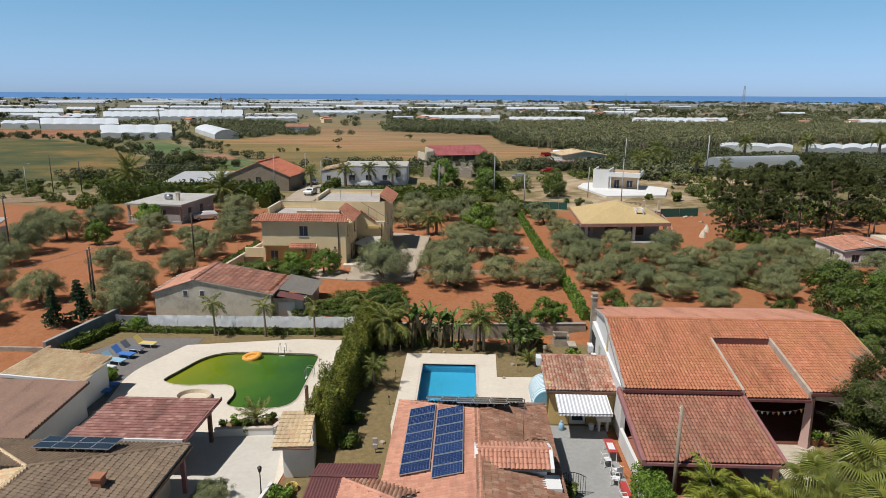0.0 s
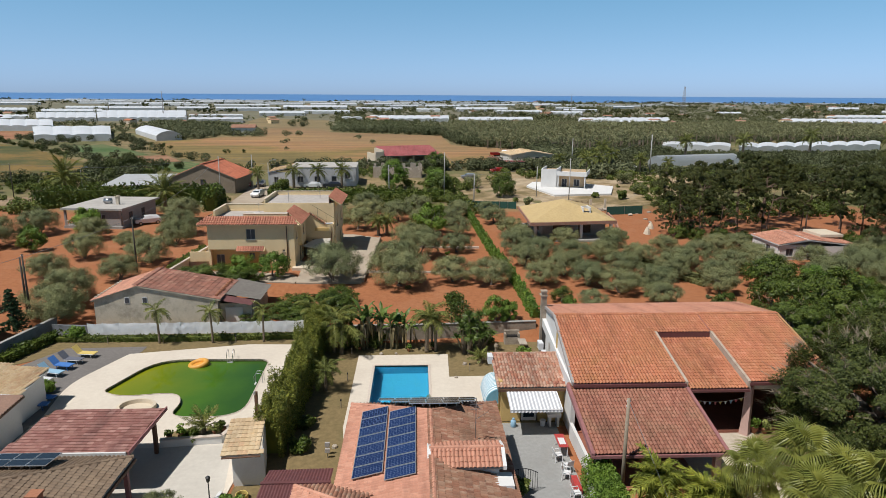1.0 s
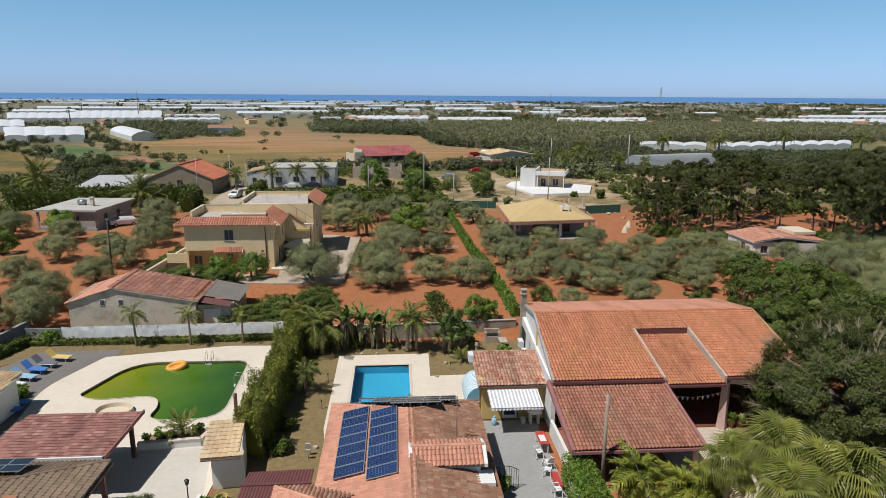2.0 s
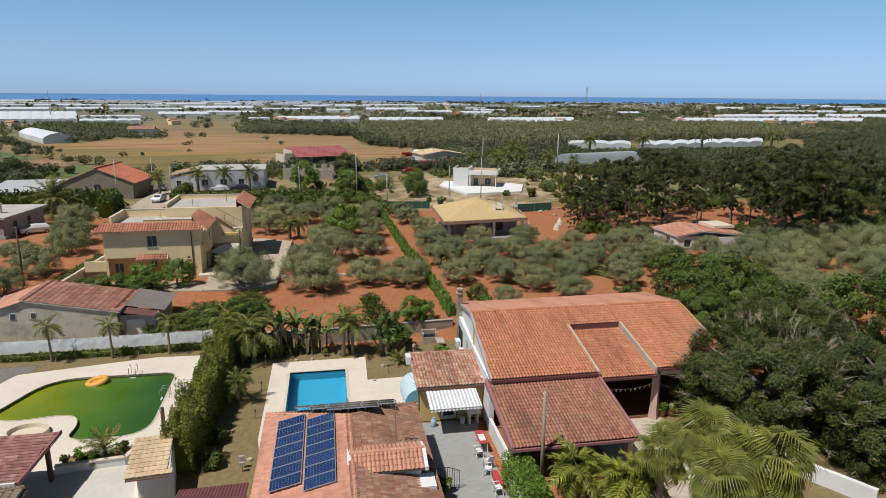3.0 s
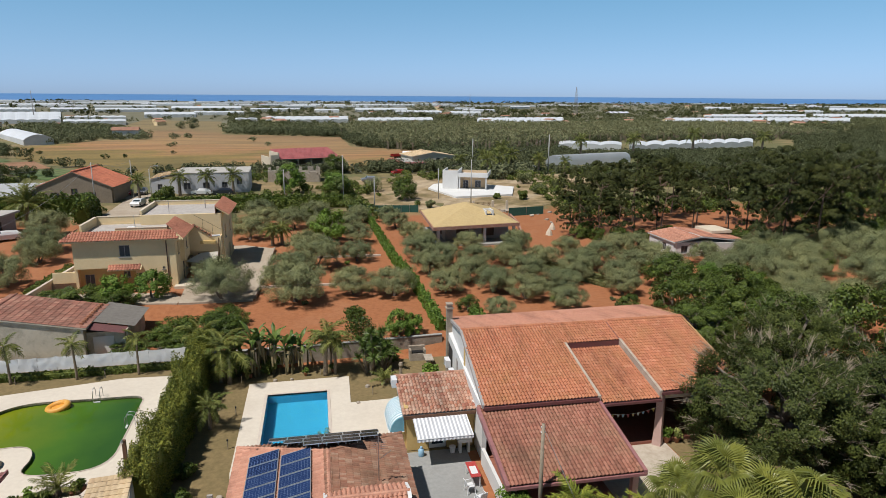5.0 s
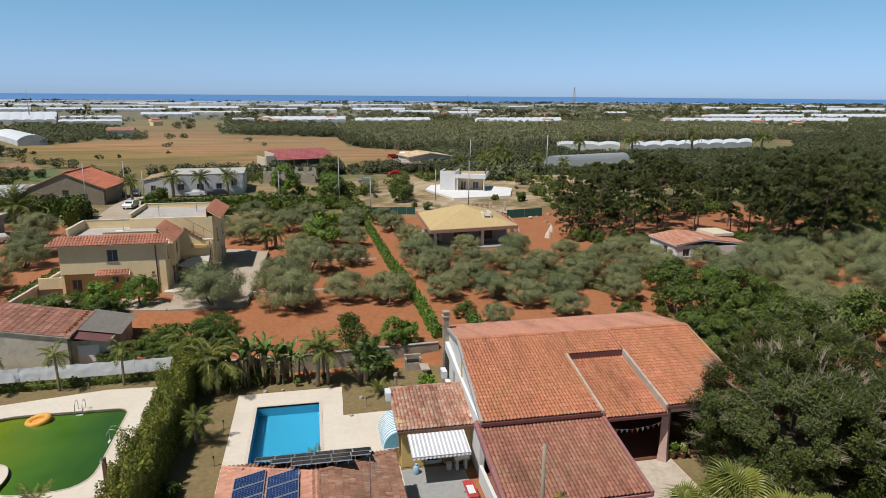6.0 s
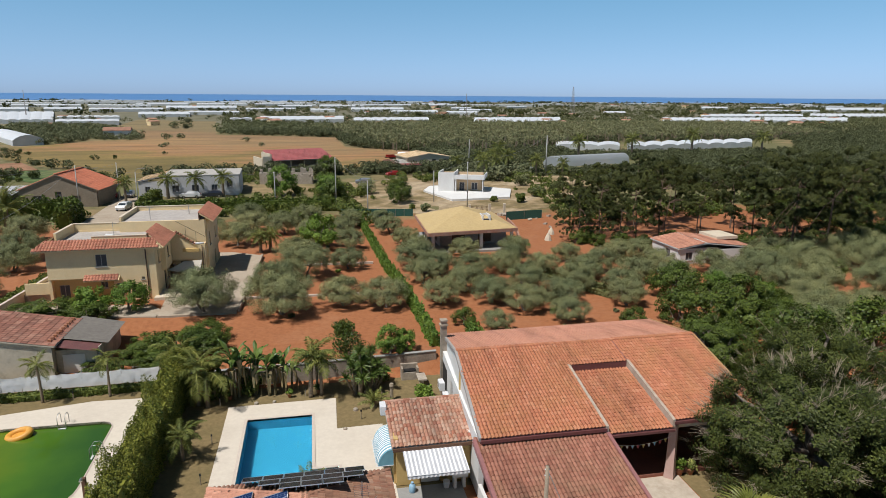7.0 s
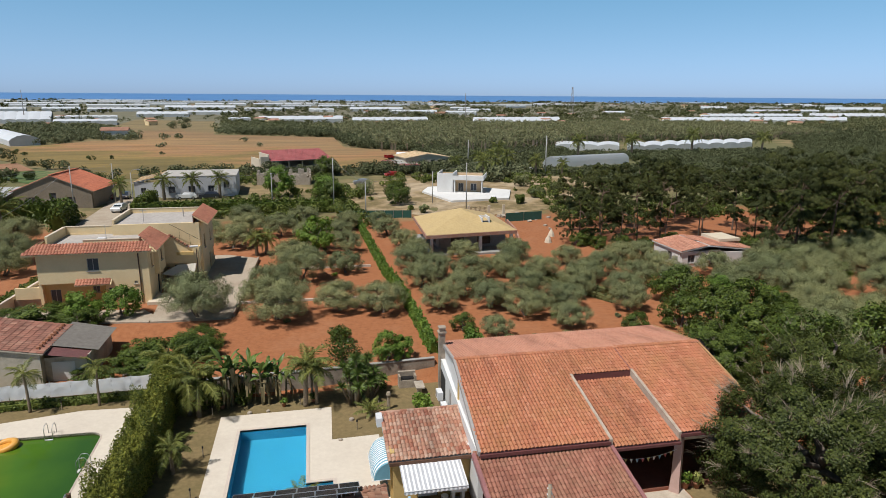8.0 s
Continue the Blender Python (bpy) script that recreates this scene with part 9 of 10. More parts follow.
for mats, lab, x, y, a in (((m_plastic_white, m_cloth_yellow), "white sun lounger with yellow canvas", -27.6, 52.9, 172), ((m_plastic_white, m_cloth_grey), "white sun lounger with grey canvas", -28.1, 51.6, 170),
                           ((m_cloth_blue, m_cloth_blue), "blue sun lounger with a raised back", -28.3, 50.4, 168), ((m_plastic_white, m_cloth_sky), "white sun lounger with pale blue canvas", -28.4, 49.0, 165),
                           ((m_plastic_white, m_plastic_white), "plain white sun lounger laid flat", -28.6, 47.6, 165)):
    o = lounger(*mats, lab, "flat" not in lab)
    o.matrix_basis = pose(x, y, -0.015, 0, 0, a) @ Matrix.Diagonal((1.1, 1.1, 1.1, 1))
for x, y, a in ((-26.6, 44.6, 175), (-26.5, 43.5, 178)):
    o = lounger(m_plastic_blue, m_cloth_blue, "dark blue sun lounger in the shade of the bath house")
    o.matrix_basis = pose(x, y, -0.015, 0, 0, a) @ Matrix.Diagonal((1.05, 1.05, 1.05, 1))


def ladder(x, y, deg):
    t = thing("pool_ladder", (x, y, 0), "curved chrome pool ladder rail", "pool ladder", "pool ladders")
    m = pose(x, y, 0, 0, 0, deg)
    for s in (-0.25, 0.25):
        pts = [m @ Vector(p) for p in ((-0.5, s, -0.05), (-0.5, s, 0.55), (-0.35, s, 0.8), (0.0, s, 0.8), (0.18, s, 0.55), (0.2, s, -0.6))]
        part("rail", Geo().tube(pts, 0.025, 7), m_steel, t, smooth=True)
    for k in range(3):
        part("step", Geo().box(0.1, -0.25, -0.2 - k * 0.25, 0.22, 0.25, -0.16 - k * 0.25, m), m_plastic_white, t)


ladder(-15.9, 52.1, -90)
ladder(-12.55, 47.6, 180)


def pool_float():
    g = Geo()
    n = 28
    for k in range(n):
        a = 2 * math.pi * k / n
        for j in range(8):
            b = 2 * math.pi * j / 8
            r = 0.62 + 0.24 * math.cos(b)
            g.v.append((-18.4 + r * math.cos(a) * 1.05, 51.45 + r * math.sin(a) * 0.8, -0.12 + 0.24 * math.sin(b) + 0.16 * math.cos(a - 0.6)))
    g.f = [(k * 8 + j, ((k + 1) % n) * 8 + j, ((k + 1) % n) * 8 + (j + 1) % 8, k * 8 + (j + 1) % 8) for k in range(n) for j in range(8)]
    t = thing("pool_float", (-18.5, 51.25, -0.22), "orange inflatable float at the pool edge", "pool float")
    part("ring", g, m_orange, t, smooth=True)
    part("base", Geo().add([(-18.4 + 0.65 * math.cos(k * 0.5236), 51.45 + 0.5 * math.sin(k * 0.5236), -0.1 + 0.1 * math.cos(k * 0.5236 - 0.6)) for k in range(12)], [tuple(range(12))]), m_orange, t)


pool_float()

# shower column with its round head
t = thing("pool_shower", (-11.1, 41.6, 0), "brown wooden shower post at the pool edge", "shower")
part("post", Geo().box(-11.2, 41.5, 0, -11.0, 41.7, 2.0), m_wood, t)
part("head", Geo().tube([(-11.1, 41.5, 1.95), (-11.1, 41.3, 2.15), (-11.1, 41.15, 2.05)], [0.04, 0.05, 0.1], 8), m_steel, t)
part("base", Geo().box(-11.35, 41.35, 0, -10.85, 41.85, 0.06), m_wood, t)


def stake_lamp(x, y, h=0.55):
    t = thing("garden_lamp", (x, y, 0), "short brown garden lamp on the lawn", "garden lamp", "garden lamps")
    part("stem", Geo().cyl((x, y, -0.1), (x, y, h), 0.035, n=7), m_polewood, t)
    part("cap", Geo().cyl((x, y, h), (x, y, h + 0.12), 0.06, 0.05, 8), m_darkmetal, t)


for x, y in ((-5.6, 53.2), (-5.4, 47.6), (-5.4, 43.0), (0.6, 53.6), (4.5, 49.2), (6.3, 52.2), (-23.0, 55.9), (-16.5, 56.1), (-28.0, 56.0)):
    stake_lamp(x, y)


def pot(x, y, s, leaf, label, z=0.0, seed=1):
    t = thing("potted_plant", (x, y, z), label, "potted plant", "potted plants")
    part("pot", Geo().tube([(x, y, z), (x, y, z + 0.3 * s), (x, y, z + 0.34 * s), (x, y, z + 0.34 * s)], [0.13 * s, 0.2 * s, 0.22 * s, 0.17 * s], 12), m_terracotta, t, smooth=True)
    rng = random.Random(seed)
    part("leaves", leaf_cloud(np.random.default_rng(seed), [(x + rng.uniform(-0.15, 0.15) * s, y + rng.uniform(-0.15, 0.15) * s, z + s * rng.uniform(0.4, 0.75), 0.2 * s) for k in range(6)], 26, 0.1 * s, 0.9, 2.0), leaf, t)


for k, (x, y, s, z) in enumerate(((-16.0, 38.45, 0.9, 0.25), (-15.3, 38.6, 1.1, 0.25), (-13.2, 38.9, 0.9, 0.25), (-12.8, 39.3, 1.0, 0.25), (23.0, 38.6, 1.3, 0.0), (23.7, 38.5, 1.1, 0.0), (-5.0, 54.0, 0.8, 0), (-0.6, 53.6, 0.8, 0), (-26.9, 40.0, 1.5, 0), (1.6, 53.9, 0.9, 0))):
    pot(x, y, s, (l_broad, l_bright, l_palm)[k % 3], "terracotta pot with a leafy plant", z, 700 + k)


def shrub(x, y, r, h, leaf, label, seed, size=0.12, n=1400, z=None):
    rng = random.Random(seed)
    z = height(x, y) if z is None else z
    cl = [(x + rng.uniform(-0.6, 0.6) * r, y + rng.uniform(-0.6, 0.6) * r, z + rng.uniform(0.25, 0.8) * h, rng.uniform(0.25, 0.42) * r) for k in range(16)]
    t = thing("shrub", (x, y, z), label, "shrub", "garden shrubs")
    g = Geo()
    limbs(g, rng, (x, y, z - 0.05), [c[:3] for c in cl[:6]], 0.04, 0.05)
    part("stem", g, m_bark_olive, t)
    part("leaves", leaf_cloud(np.random.default_rng(seed), cl, n / 16, size, 0.9, 1.6), leaf, t)


for k, (x, y, r, h, lf, lab) in enumerate(((-7.5, 40.2, 0.7, 0.9, l_broad, "loose green shrub under the tall hedge"), (-7.4, 37.4, 0.8, 0.9, l_broad, "loose green shrub under the tall hedge"),
                                          (-28.2, 46.2, 0.9, 0.9, l_bright, "low leafy shrub on the grey paving"), (9.4, 51.3, 0.9, 1.1, l_bright, "bright shrub by the hall's side door"), (9.6, 49.8, 0.8, 0.9, l_bright, "bright shrub by the hall's side door"), (6.5, 54.8, 1.0, 1.3, l_broad, "dark shrub against the garden wall"),
                                          (-10.2, 31.6, 0.8, 0.5, l_bright, "yellow-green ground plant by the shed"), (5.9, 31.9, 0.7, 1.2, l_hedge, "wispy shrub behind the iron gate"), (31.5, 33.2, 1.5, 1.6, l_broad, "dark leafy shrub by the white wall"), (34.0, 36.0, 2.0, 2.2, l_broad, "dark leafy shrub by the white wall"),
                                          (-31.5, 57.2, 1.0, 1.3, l_bright, "bright shrub at the fence end"), (-14.8, 38.7, 0.7, 0.7, l_broad, "leafy plants in the planter"), (3.9, 62.7, 1.2, 1.6, l_broad, "dark bush in the red orchard soil"), (4.0, 57.6, 1.9, 2.2, l_broad, "dark bush behind the garden wall"), (-6.0, 54.9, 1.3, 1.6, l_hedge, "ragged undergrowth among the bananas"), (-3.4, 55.2, 1.2, 1.2, l_hedge, "ragged undergrowth among the bananas"), (15.5, 60.0, 1.1, 1.4, l_bright, "bright bush behind the hall"),
                                          (20.5, 57.6, 1.2, 1.0, l_scrub, "grey-green bush behind the hall"), (17.8, 57.8, 1.4, 1.1, l_scrub, "grey-green bush behind the hall"), (23.6, 58.0, 1.4, 1.0, l_scrub, "grey-green bush behind the hall"), (26.5, 57.6, 1.3, 1.0, l_scrub, "grey-green bush behind the hall"))):
    shrub(x, y, r, h, lf, lab, 720 + k)
rng9 = random.Random(91)
for k in range(34):
    x, y = rng9.uniform(-4, 34), rng9.uniform(62, 100)
    if 9 < x < 13 or (17 < x < 32 and y > 88):
        continue
    shrub(x, y, rng9.uniform(0.25, 0.5), rng9.uniform(0.3, 0.7), (l_scrub, l_bright, l_olive)[k % 3], "small weed bush on the red soil", 760 + k, 0.1, 320)


def plastic_chair(x, y, deg):
    t = thing("plastic_chair", (0, 0, 0), "white moulded plastic garden chair", "chair", "plastic chairs in the courtyard")
    part("seat", Geo().box(-0.24, -0.23, 0.42, 0.24, 0.23, 0.45), m_plastic_white, t)
    part("backrest", Geo().add([(-0.24, 0.22, 0.45), (0.24, 0.22, 0.45), (0.22, 0.32, 0.85), (-0.22, 0.32, 0.85), (-0.24, 0.25, 0.45), (0.24, 0.25, 0.45), (0.22, 0.35, 0.85), (-0.22, 0.35, 0.85)], [(0, 1, 2, 3), (7, 6, 5, 4), (0, 4, 5, 1), (1, 5, 6, 2), (2, 6, 7, 3), (3, 7, 4, 0)]), m_plastic_white, t)
    for sx in (-1, 1):
        part("armrest", Geo().tube([(sx * 0.27, 0.26, 0.64), (sx * 0.28, -0.15, 0.64), (sx * 0.27, -0.22, 0.42)], 0.025, 6), m_plastic_white, t)
        for sy in (-1, 1):
            part("leg", Geo().cyl((sx * 0.27, sy * 0.25, 0), (sx * 0.23, sy * 0.21, 0.43), 0.03, n=6), m_plastic_white, t)
    t.matrix_basis = pose(x, y, -0.01, 0, 0, deg)


for x, y, a in ((8.9, 35.6, 100), (9.0, 33.6, 70), (9.25, 34.4, 200), (9.1, 31.6, 95)):
    plastic_chair(x, y, a)
t = thing("garden_table", (9.35, 36.7, 0), "long red and white courtyard table", "table")
part("tabletop", Geo().box(9.05, 35.9, 0.7, 9.65, 37.5, 0.74), m_red, t)
part("cloth", Geo().box(9.15, 36.2, 0.742, 9.55, 37.0, 0.75), m_plastic_white, t)
for x in (9.1, 9.56):
    for y in (35.95, 37.4):
        part("leg", Geo().box(x, y, -0.01, x + 0.05, y + 0.05, 0.7), m_plastic_white, t)
t = thing("flower_box", (9.35, 32.8, 0), "low red flower box along the wall", "flower box")
part("box", Geo().box(9.2, 32.0, -0.01, 9.55, 33.4, 0.35), m_red, t)
t = thing("wash_basin", (9.55, 40.1, 0), "white outdoor stone wash basin", "wash basin")
part("pedestal", Geo().box(9.2, 39.75, -0.01, 9.35, 40.3, 0.75).box(9.75, 39.75, -0.01, 9.9, 40.3, 0.75), m_white, t)
part("bowl", Geo().box(9.1, 39.65, 0.75, 10.0, 40.35, 0.98), m_white, t)
t = thing("bucket", (8.8, 40.0, 0), "small white plastic bucket", "bucket")
part("tub", Geo().tube([(8.8, 40.0, -0.01), (8.8, 40.0, 0.4)], [0.16, 0.21], 12), m_plastic_white, t)
t = thing("gas_cylinder", (6.75, 39.9, 0), "small blue gas cylinder by the wall", "gas cylinder")
part("tank", Geo().tube([(6.75, 39.9, -0.01), (6.75, 39.9, 0.05), (6.75, 39.9, 0.42), (6.75, 39.9, 0.52)], [0.16, 0.19, 0.19, 0.08], 12), m_cloth_sky, t, smooth=True)
part("collar", Geo().cyl((6.75, 39.9, 0.52), (6.75, 39.9, 0.62), 0.09, n=10), m_cloth_sky, t)
# iron gate with a curved top
t = thing("metal_gate", (6.2, 32.4, 0), "dark iron gate with a curved top", "gate")
for k in range(13):
    x = 5.35 + k * 0.14
    z = 1.0 + 0.45 * math.sin(math.pi * (k + 2) / 16)
    part("bar", Geo().cyl((x, 32.45, 0.05), (x, 32.45, z), 0.014, n=5), m_darkmetal, t)
part("top_rail", Geo().tube([(5.35 + k * 0.14, 32.45, 1.0 + 0.45 * math.sin(math.pi * (k + 2) / 16)) for k in range(13)], 0.022, 6), m_darkmetal, t)
part("bottom_rail", Geo().cyl((5.35, 32.45, 0.12), (7.03, 32.45, 0.12), 0.02, n=6), m_darkmetal, t)
# air conditioners
for x, y, z in ((5.55, 44.2, 2.95), (9.98, 47.6, 2.6), (9.98, 46.0, 2.4)):
    t = thing("air_conditioner", (x, y, z), "white air conditioner unit on a wall", "air conditioner", "air conditioners")
    part("case", Geo().box(x - 0.18, y - 0.4, z, x + 0.18, y + 0.4, z + 0.55), m_plastic_white, t)
    part("grille", Geo().cyl((x - 0.185, y + 0.1, z + 0.28), (x - 0.2, y + 0.1, z + 0.28), 0.2, n=14), m_greywall, t)
    part("bracket", Geo().box(x - 0.15, y - 0.35, z - 0.05, x + 0.4, y - 0.3, z), m_steel, t)
# barbecue and stone table at the garden wall
t = thing("barbecue", (8.7, 55.5, 0), "rough stone barbecue at the garden wall", "barbecue")
part("base", Geo().box(8.2, 55.0, -0.05, 9.6, 55.8, 0.6), m_stone, t)
part("back", Geo().box(8.2, 55.6, 0.6, 9.6, 55.85, 1.1).box(8.2, 55.0, 0.6, 8.35, 55.6, 0.95).box(9.45, 55.0, 0.6, 9.6, 55.6, 0.95), m_oldwall, t)
part("grate", Geo().box(8.4, 55.05, 0.7, 9.4, 55.55, 0.73), m_darkmetal, t)
t = thing("stone_table", (9.8, 53.8, 0), "rough stone garden table", "table")
part("top", Geo().box(9.3, 53.3, 0.6, 10.0, 54.6, 0.7), m_stone, t)
part("pedestal", Geo().box(9.5, 53.7, -0.05, 9.8, 54.2, 0.6), m_stone, t)
t = thing("garden_post", (7.0, 51.8, 0), "carved wooden post on the lawn", "post")
part("shaft", Geo().tube([(7.0, 51.8, -0.05), (7.0, 51.8, 0.9), (7.0, 51.8, 1.1), (7.0, 51.8, 1.3)], [0.14, 0.12, 0.2, 0.14], 9), m_polewood, t)
for k, (x, y, s) in enumerate(((-3.0, 52.95, 0.18), (-1.7, 53.0, 0.14), (3.3, 47.9, 0.16), (4.2, 50.6, 0.2), (-5.2, 37.6, 0.2))):
    g = Geo()
    g.tube([(x, y, -0.05), (x, y, s * 0.5), (x, y, s * 0.8)], [s, s * 0.9, s * 0.4], 7)
    solo("stone", g, m_stone, "loose pale stone on the lawn edge", "stone", "loose stones")
t = thing("electric_box", (-5.45, 36.8, 0), "pair of small grey meter boxes on stakes", "meter box")
part("case", Geo().box(-5.7, 36.7, 0.5, -5.4, 36.85, 0.8), m_greywall, t)
part("case", Geo().box(-5.65, 36.3, 0.35, -5.35, 36.45, 0.6), m_greywall, t)
part("stake", Geo().cyl((-5.55, 36.8, -0.1), (-5.55, 36.8, 0.5), 0.03, n=6).cyl((-5.5, 36.4, -0.1), (-5.5, 36.4, 0.35), 0.03, n=6), m_steel, t)
# coiled yellow hose
g = Geo()
for c in range(5):
    g.tube([(-9.75 + 0.33 * math.cos(a * 0.4), 32.3 + 0.33 * math.sin(a * 0.4), 0.06 + c * 0.05) for a in range(17)], 0.03, 5, False)
solo("garden_hose", g, m_cloth_yellow, "coiled yellow garden hose by the shed", "hose")
# garden lamp post
t = thing("garden_lamp_post", (-11.3, 31.6, 0), "black lantern post on the terrace", "lamp post")
part("post", Geo().tube([(-11.3, 31.6, -0.05), (-11.3, 31.6, 0.3), (-11.3, 31.6, 1.5)], [0.09, 0.04, 0.03], 8), m_darkmetal, t)
part("lantern", Geo().tube([(-11.3, 31.6, 1.5), (-11.3, 31.6, 1.55), (-11.3, 31.6, 1.8), (-11.3, 31.6, 1.9)], [0.05, 0.09, 0.14, 0.02], 6), m_darkmetal, t)
place(olive(190), [(-13.7, 30.8, 2.3)], 190)
boundary("wall_bed", [(-11.2, 30.0), (-10.9, 32.3)], -0.05, 0.45, 0.2, m_white, "low white wall of a small bed")


def bunting():
    t = thing("bunting", (19.8, 38.3, 2.6), "string of small coloured flags under the porch", "bunting")
    a, b = Vector((17.9, 38.4, 2.75)), Vector((22.1, 38.4, 2.75))
    pts = [a.lerp(b, k / 12) - Vector((0, 0, 0.35 * 4 * (k / 12) * (1 - k / 12))) for k in range(13)]
    part("string", Geo().tube(pts, 0.01, 4, False), m_plastic_white, t)
    for k in range(1, 12):
        p = pts[k]
        part("flag", Geo().add([(p.x - 0.09, p.y, p.z), (p.x + 0.09, p.y, p.z), (p.x, p.y - 0.02, p.z - 0.24), (p.x - 0.09, p.y + 0.004, p.z), (p.x + 0.09, p.y + 0.004, p.z), (p.x, p.y - 0.016, p.z - 0.24)], [(0, 2, 1), (3, 4, 5)]), (m_plastic_white, m_cloth_sky, m_red, m_cloth_yellow)[k % 4], t)


bunting()


# ---- cars ----
def car_paint(name, c):
    m, nt, p = nodes_of(name)
    p.inputs["Base Color"].default_value = (*c, 1)
    p.inputs["Roughness"].default_value, p.inputs["Coat Weight"].default_value = 0.35, 0.6
    return m


def car(x, y, deg, paint, label, van=False, z=None):
    t = thing("car", (0, 0, 0), label, "van" if van else "car", "parked cars")
    hi = 1.95 if van else 1.45
    prof = [(-2.05, 0.35), (-2.1, 0.75), (-1.95, 0.95), (-1.0, 1.02), (-0.5, hi - 0.03), (0.2, hi), (1.5, hi - 0.08), (2.0, 1.0), (2.08, 0.7), (2.05, 0.35)]
    n = len(prof)
    g = Geo()
    for s, ins in ((-1, 0.0), (1, 0.0)):
        g.v += [(px, s * (0.84 if pz < 1.03 else 0.68), pz) for px, pz in prof]
    g.f = [tuple(range(n)), tuple(range(2 * n - 1, n - 1, -1))] + [(i, i + n, (i + 1) % n + n, (i + 1) % n) for i in range(n)]
    part("body", g, paint, t)
    part("windscreen", Geo().add([(-0.99, -0.66, 1.06), (-0.99, 0.66, 1.06), (-0.56, 0.6, hi - 0.08), (-0.56, -0.6, hi - 0.08)], [(0, 1, 2, 3)]), m_pane, t)
    part("rear_window", Geo().add([(1.99, 0.62, 1.06), (1.99, -0.62, 1.06), (1.6, -0.58, hi - 0.15), (1.6, 0.58, hi - 0.15)], [(0, 1, 2, 3)]), m_pane, t)
    for s in (-1, 1):
        part("side_window", Geo().add([(-0.75, s * 0.81, 1.07), (1.75, s * 0.81, 1.07), (1.4, s * 0.7, hi - 0.14), (-0.4, s * 0.7, hi - 0.14)], [(0, 1, 2, 3)]), m_pane, t)
        part("headlight", Geo().box(-2.12, s * 0.55 - 0.15, 0.65, -2.05, s * 0.55 + 0.15, 0.8), m_plastic_white, t)
        part("tail_light", Geo().box(2.03, s * 0.62 - 0.1, 0.75, 2.1, s * 0.62 + 0.1, 0.95), m_red, t)
        for px in (-1.3, 1.3):
            w = part("wheel", Geo().cyl((px, s * 0.68, 0.31), (px, s * 0.87, 0.31), 0.31, n=14), m_tyre, t)
            part("rim", Geo().cyl((px, s * 0.865, 0.31), (px, s * 0.885, 0.31), 0.18, n=10), m_steel, w)
    t.matrix_basis = pose(x, y, (GROUND + 0.12) if z is None else z, 0, 0, deg)


P_white, P_red, P_dark, P_grey = car_paint("white paint", (0.75, 0.75, 0.75)), car_paint("red paint", (0.35, 0.02, 0.02)), car_paint("dark blue paint", (0.02, 0.025, 0.04)), car_paint("grey paint", (0.2, 0.2, 0.21))
car(-33.4, 136.0, 84, P_white, "white hatchback parked in the lane")
car(-39.6, 152.0, 100, P_red, "small red car in the parking place")
car(-36.6, 152.6, 95, P_dark, "dark car in the parking place")
car(-44.4, 106.6, 30, P_white, "white car half hidden by olive trees", z=GROUND)
car(62.9, 183.0, 90, P_white, "white van by the tunnels", True, GROUND)
car(14.0, 167.6, 5, P_grey, "grey car on the building plot", z=GROUND)
car(-24.0, 150.3, 5, P_white, "white car before the long white house", z=GROUND)
car(-19.6, 150.6, 10, P_dark, "dark car before the long white house", z=GROUND)
car(23.5, 183.0, 20, P_red, "red tractor-like car by the farmhouse", z=GROUND)

# ---- building plot and orchard odds and ends ----
t = thing("fence", (12.5, 121.5, GROUND), "dark green net fence along the orchard end", "fence")
for k in range(9):
    x = 6.5 + k * 1.6
    part("post", Geo().cyl((x, 122.4 - k * 0.2, GROUND - 0.1), (x, 122.4 - k * 0.2, GROUND + 1.5), 0.04, n=6), m_steel, t)
    if k < 8:
        w = Geo()
        wall_run(w, (x, 122.4 - k * 0.2), (x + 1.6, 122.2 - k * 0.2), GROUND, GROUND + 1.4, 0.02)
        part("net", w, m_net, t)
t = thing("fence", (38.5, 118, GROUND), "dark green net fence at the plot corner", "fence")
w = Geo()
wall_run(w, (35.0, 114.5), (42.0, 115.5), GROUND, GROUND + 1.5, 0.03)
part("net", w, m_net, t)
for x, y in ((35, 114.5), (38.5, 115), (42, 115.5)):
    part("post", Geo().cyl((x, y, GROUND - 0.1), (x, y, GROUND + 1.6), 0.04, n=6), m_steel, t)
t = thing("gate", (33, 121, GROUND), "brown steel entrance gate to the plot", "gate")
for x in (29.6, 33.4, 36.2):
    part("pillar", Geo().box(x, 120.2, GROUND - 0.1, x + 0.4, 120.6, GROUND + 2.0), m_stucco_cream, t)
for k in range(14):
    part("bar", Geo().cyl((30.1 + k * 0.24, 120.4, GROUND + 0.1), (30.1 + k * 0.24, 120.4, GROUND + 1.7), 0.03, n=5), m_brownshutter, t)
boundary("wall_plot", [(30.8, 93.0), (33.5, 104.0), (34.5, 112)], 1.0, 2.2, 0.25, m_brickband, "raw block wall beside the unfinished house")
for x, y in ((36.5, 97.5), (38.5, 101.5)):
    g = Geo().tube([(x, y, GROUND - 0.05), (x, y, GROUND + 0.5), (x, y, GROUND + 1.1)], [0.6, 0.45, 0.12], 8)
    solo("sand_bag", g, m_stucco_cream, "pale bulk bag of building sand", "sand bag", "bulk bags")
rngr = random.Random(12)
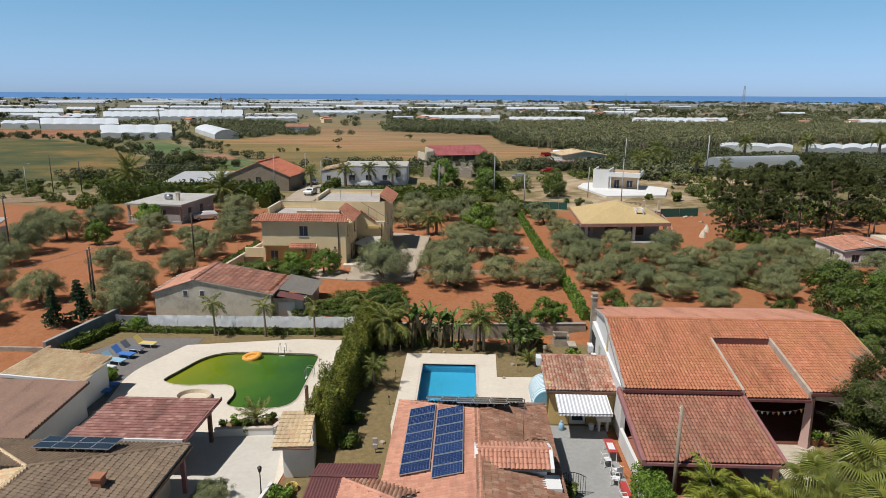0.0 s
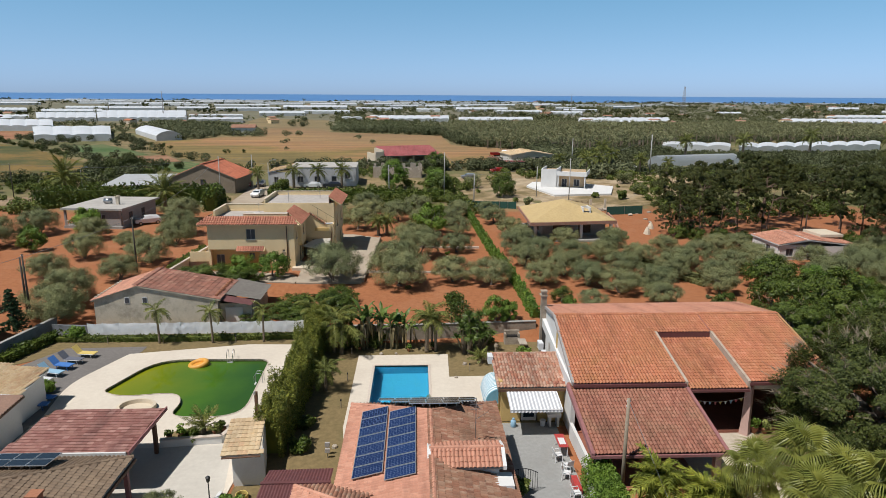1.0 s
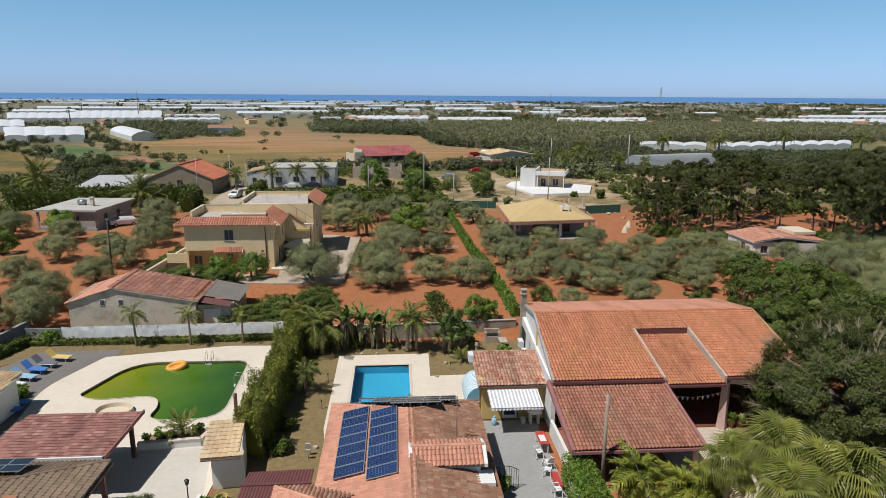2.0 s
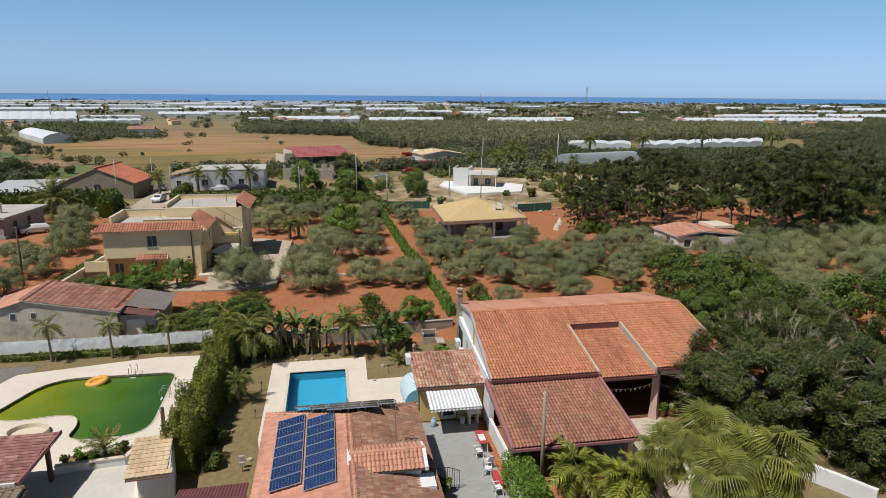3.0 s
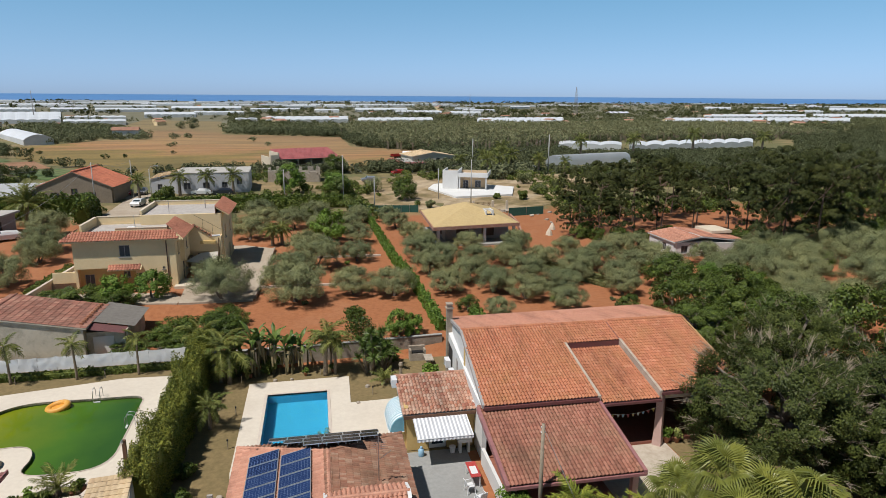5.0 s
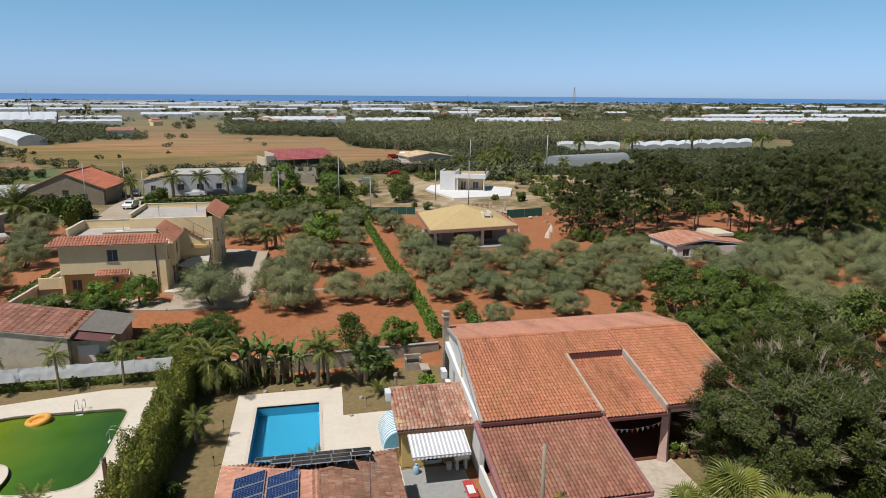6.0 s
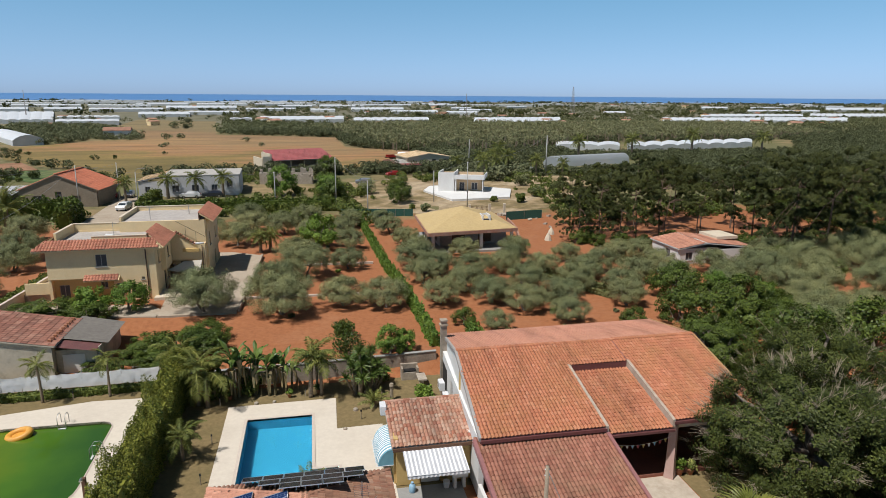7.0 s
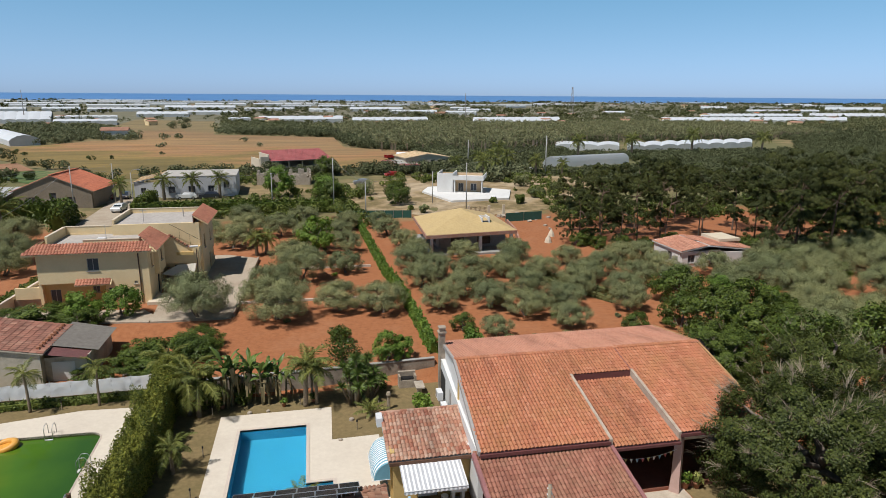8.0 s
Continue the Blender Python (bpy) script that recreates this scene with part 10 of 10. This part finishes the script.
for k in range(26):
    x, y, s = rngr.uniform(32, 44), rngr.uniform(106, 122), rngr.uniform(0.2, 0.6)
    g = Geo().box(-s, -s * 0.8, -s * 0.4, s, s * 0.8, s * 0.5, pose(x, y, GROUND + s * 0.3, rngr.uniform(-20, 20), rngr.uniform(-20, 20), rngr.uniform(0, 180)))
    solo("rubble_block", g, m_stone, "pale rubble block on the building plot", "rubble", "rubble blocks")
t = thing("water_barrel", (17.4, 92.5, GROUND), "blue plastic barrel beside the unfinished house", "barrel")
part("drum", Geo().tube([(17.4, 92.5, GROUND), (17.4, 92.5, GROUND + 0.45), (17.4, 92.5, GROUND + 0.9)], [0.28, 0.32, 0.28], 12), m_plastic_blue, t, smooth=True)
h = thing("house", (-66, 82, GROUND), "low house with a brown tile roof at the grove edge", "house")
roof_face(h, [(-72, 79, GROUND + 2.6), (-63.5, 80, GROUND + 2.6), (-64, 86, GROUND + 4.0), (-72, 86, GROUND + 4.0)], t_barn, 0.14, seed=81, across=0.35, along=0.45)
w = Geo()
wall_run(w, (-71.5, 79.6), (-64.2, 80.6), GROUND - 0.2, GROUND + 2.5, 0.3)
wall_run(w, (-64.2, 80.7), (-64.5, 86), GROUND - 0.2, GROUND + 2.8, 0.3)
part("wall", w, m_white, h)
part("leanto_roof", Geo().slab([(-66, 70, GROUND + 2.0), (-57.5, 72.5, GROUND + 1.9), (-59.5, 77.5, GROUND + 2.6), (-68, 76, GROUND + 2.7)], 0.12), m_fibre, h)
w = Geo()
wall_run(w, (-65.5, 70.5), (-58.2, 72.8), GROUND - 0.2, GROUND + 1.8, 0.2)
part("wall", w, m_oldwall, h)

# ---- farm machines and heaps behind the farmhouse, bushes on the building plot ----
def trailer(x, y, deg, paint, label, L=5.0, tank=False):
    t = thing("trailer", (0, 0, 0), label, "farm trailer", "farm machines")
    part("chassis", Geo().box(-L / 2 - 0.8, -0.15, 0.6, L / 2, 0.15, 0.8), m_darkmetal, t)
    if tank:
        part("tank", Geo().tube([(-L / 2, 0, 1.5), (-L / 2 + 0.2, 0, 1.5), (L / 2 - 0.2, 0, 1.5), (L / 2, 0, 1.5)], [0.4, 0.75, 0.75, 0.4], 14), paint, t, smooth=True)
    else:
        part("bed", Geo().box(-L / 2, -1.0, 0.8, L / 2, 1.0, 0.95).box(-L / 2, -1.0, 0.95, L / 2, -0.92, 1.6).box(-L / 2, 0.92, 0.95, L / 2, 1.0, 1.6).box(L / 2 - 0.08, -0.92, 0.95, L / 2, 0.92, 1.6), paint, t)
    for sx in (-0.6, 0.6):
        for sy in (-1, 1):
            part("wheel", Geo().cyl((sx, sy * 0.8, 0.42), (sx, sy * 1.05, 0.42), 0.42, n=12), m_tyre, t)
    t.matrix_basis = pose(x, y, GROUND + 0.05, 0, 0, deg)


for k, (x, y, deg, paint, L, tank) in enumerate(((29.5, 232, 20, P_red, 5, False), (34.5, 236, 5, P_white, 6, True), (39.5, 238, 12, P_white, 7, False), (44.5, 236, -8, P_grey, 6, False), (36.0, 243, 30, P_red, 5, False), (47.5, 240, 10, P_white, 6, True))):
    trailer(x, y, deg, paint, ("red tipping trailer", "white tank trailer", "long white flat trailer", "grey farm trailer", "red farm trailer", "white water tank trailer")[k] + " parked at the field edge", L, tank)
for k, (x, y, s) in enumerate(((13.5, 150.5, 2.6), (20.5, 155.0, 2.4), (52.0, 158.0, 2.2), (55.5, 166.0, 1.6), (44.0, 133.0, 1.6), (50.0, 140.0, 2.0), (22.5, 125.5, 1.2), (38.5, 135.0, 1.0), (58.0, 150.0, 2.0))):
    shrub(x, y, s, s * 1.3, (l_olive, l_hedge, l_scrub)[k % 3], "bushy shrub in the dry grass of the building plot", 820 + k, 0.16, 2200)


def swing_frame(x, y, deg):
    """An A-shaped tube frame with its seat bar."""
    m = pose(x, y, 0, 0, 0, deg)
    t = thing("garden_swing", (x, y, 0), "pale lilac tube frame of a garden swing", "swing")
    for s in (-0.75, 0.75):
        part("leg", Geo(m).tube([(s, -0.55, 0), (s, 0, 1.6), (s, 0.55, 0)], 0.03, 7), m_lilac, t)
    part("top_bar", Geo(m).cyl((-0.8, 0, 1.6), (0.8, 0, 1.6), 0.03), m_lilac, t)
    part("brace", Geo(m).cyl((-0.75, -0.4, 0.45), (0.75, -0.4, 0.45), 0.02), m_lilac, t)
    part("seat", Geo(m).box(-0.5, -0.2, 0.45, 0.5, 0.2, 0.5), m_plastic_white, t)


m_lilac = surface("lilac painted tube", (0.55, 0.45, 0.58), (0.65, 0.55, 0.66), 0.5, 6, 1.0, None, 0, 0)
swing_frame(25.8, 29.6, 35)
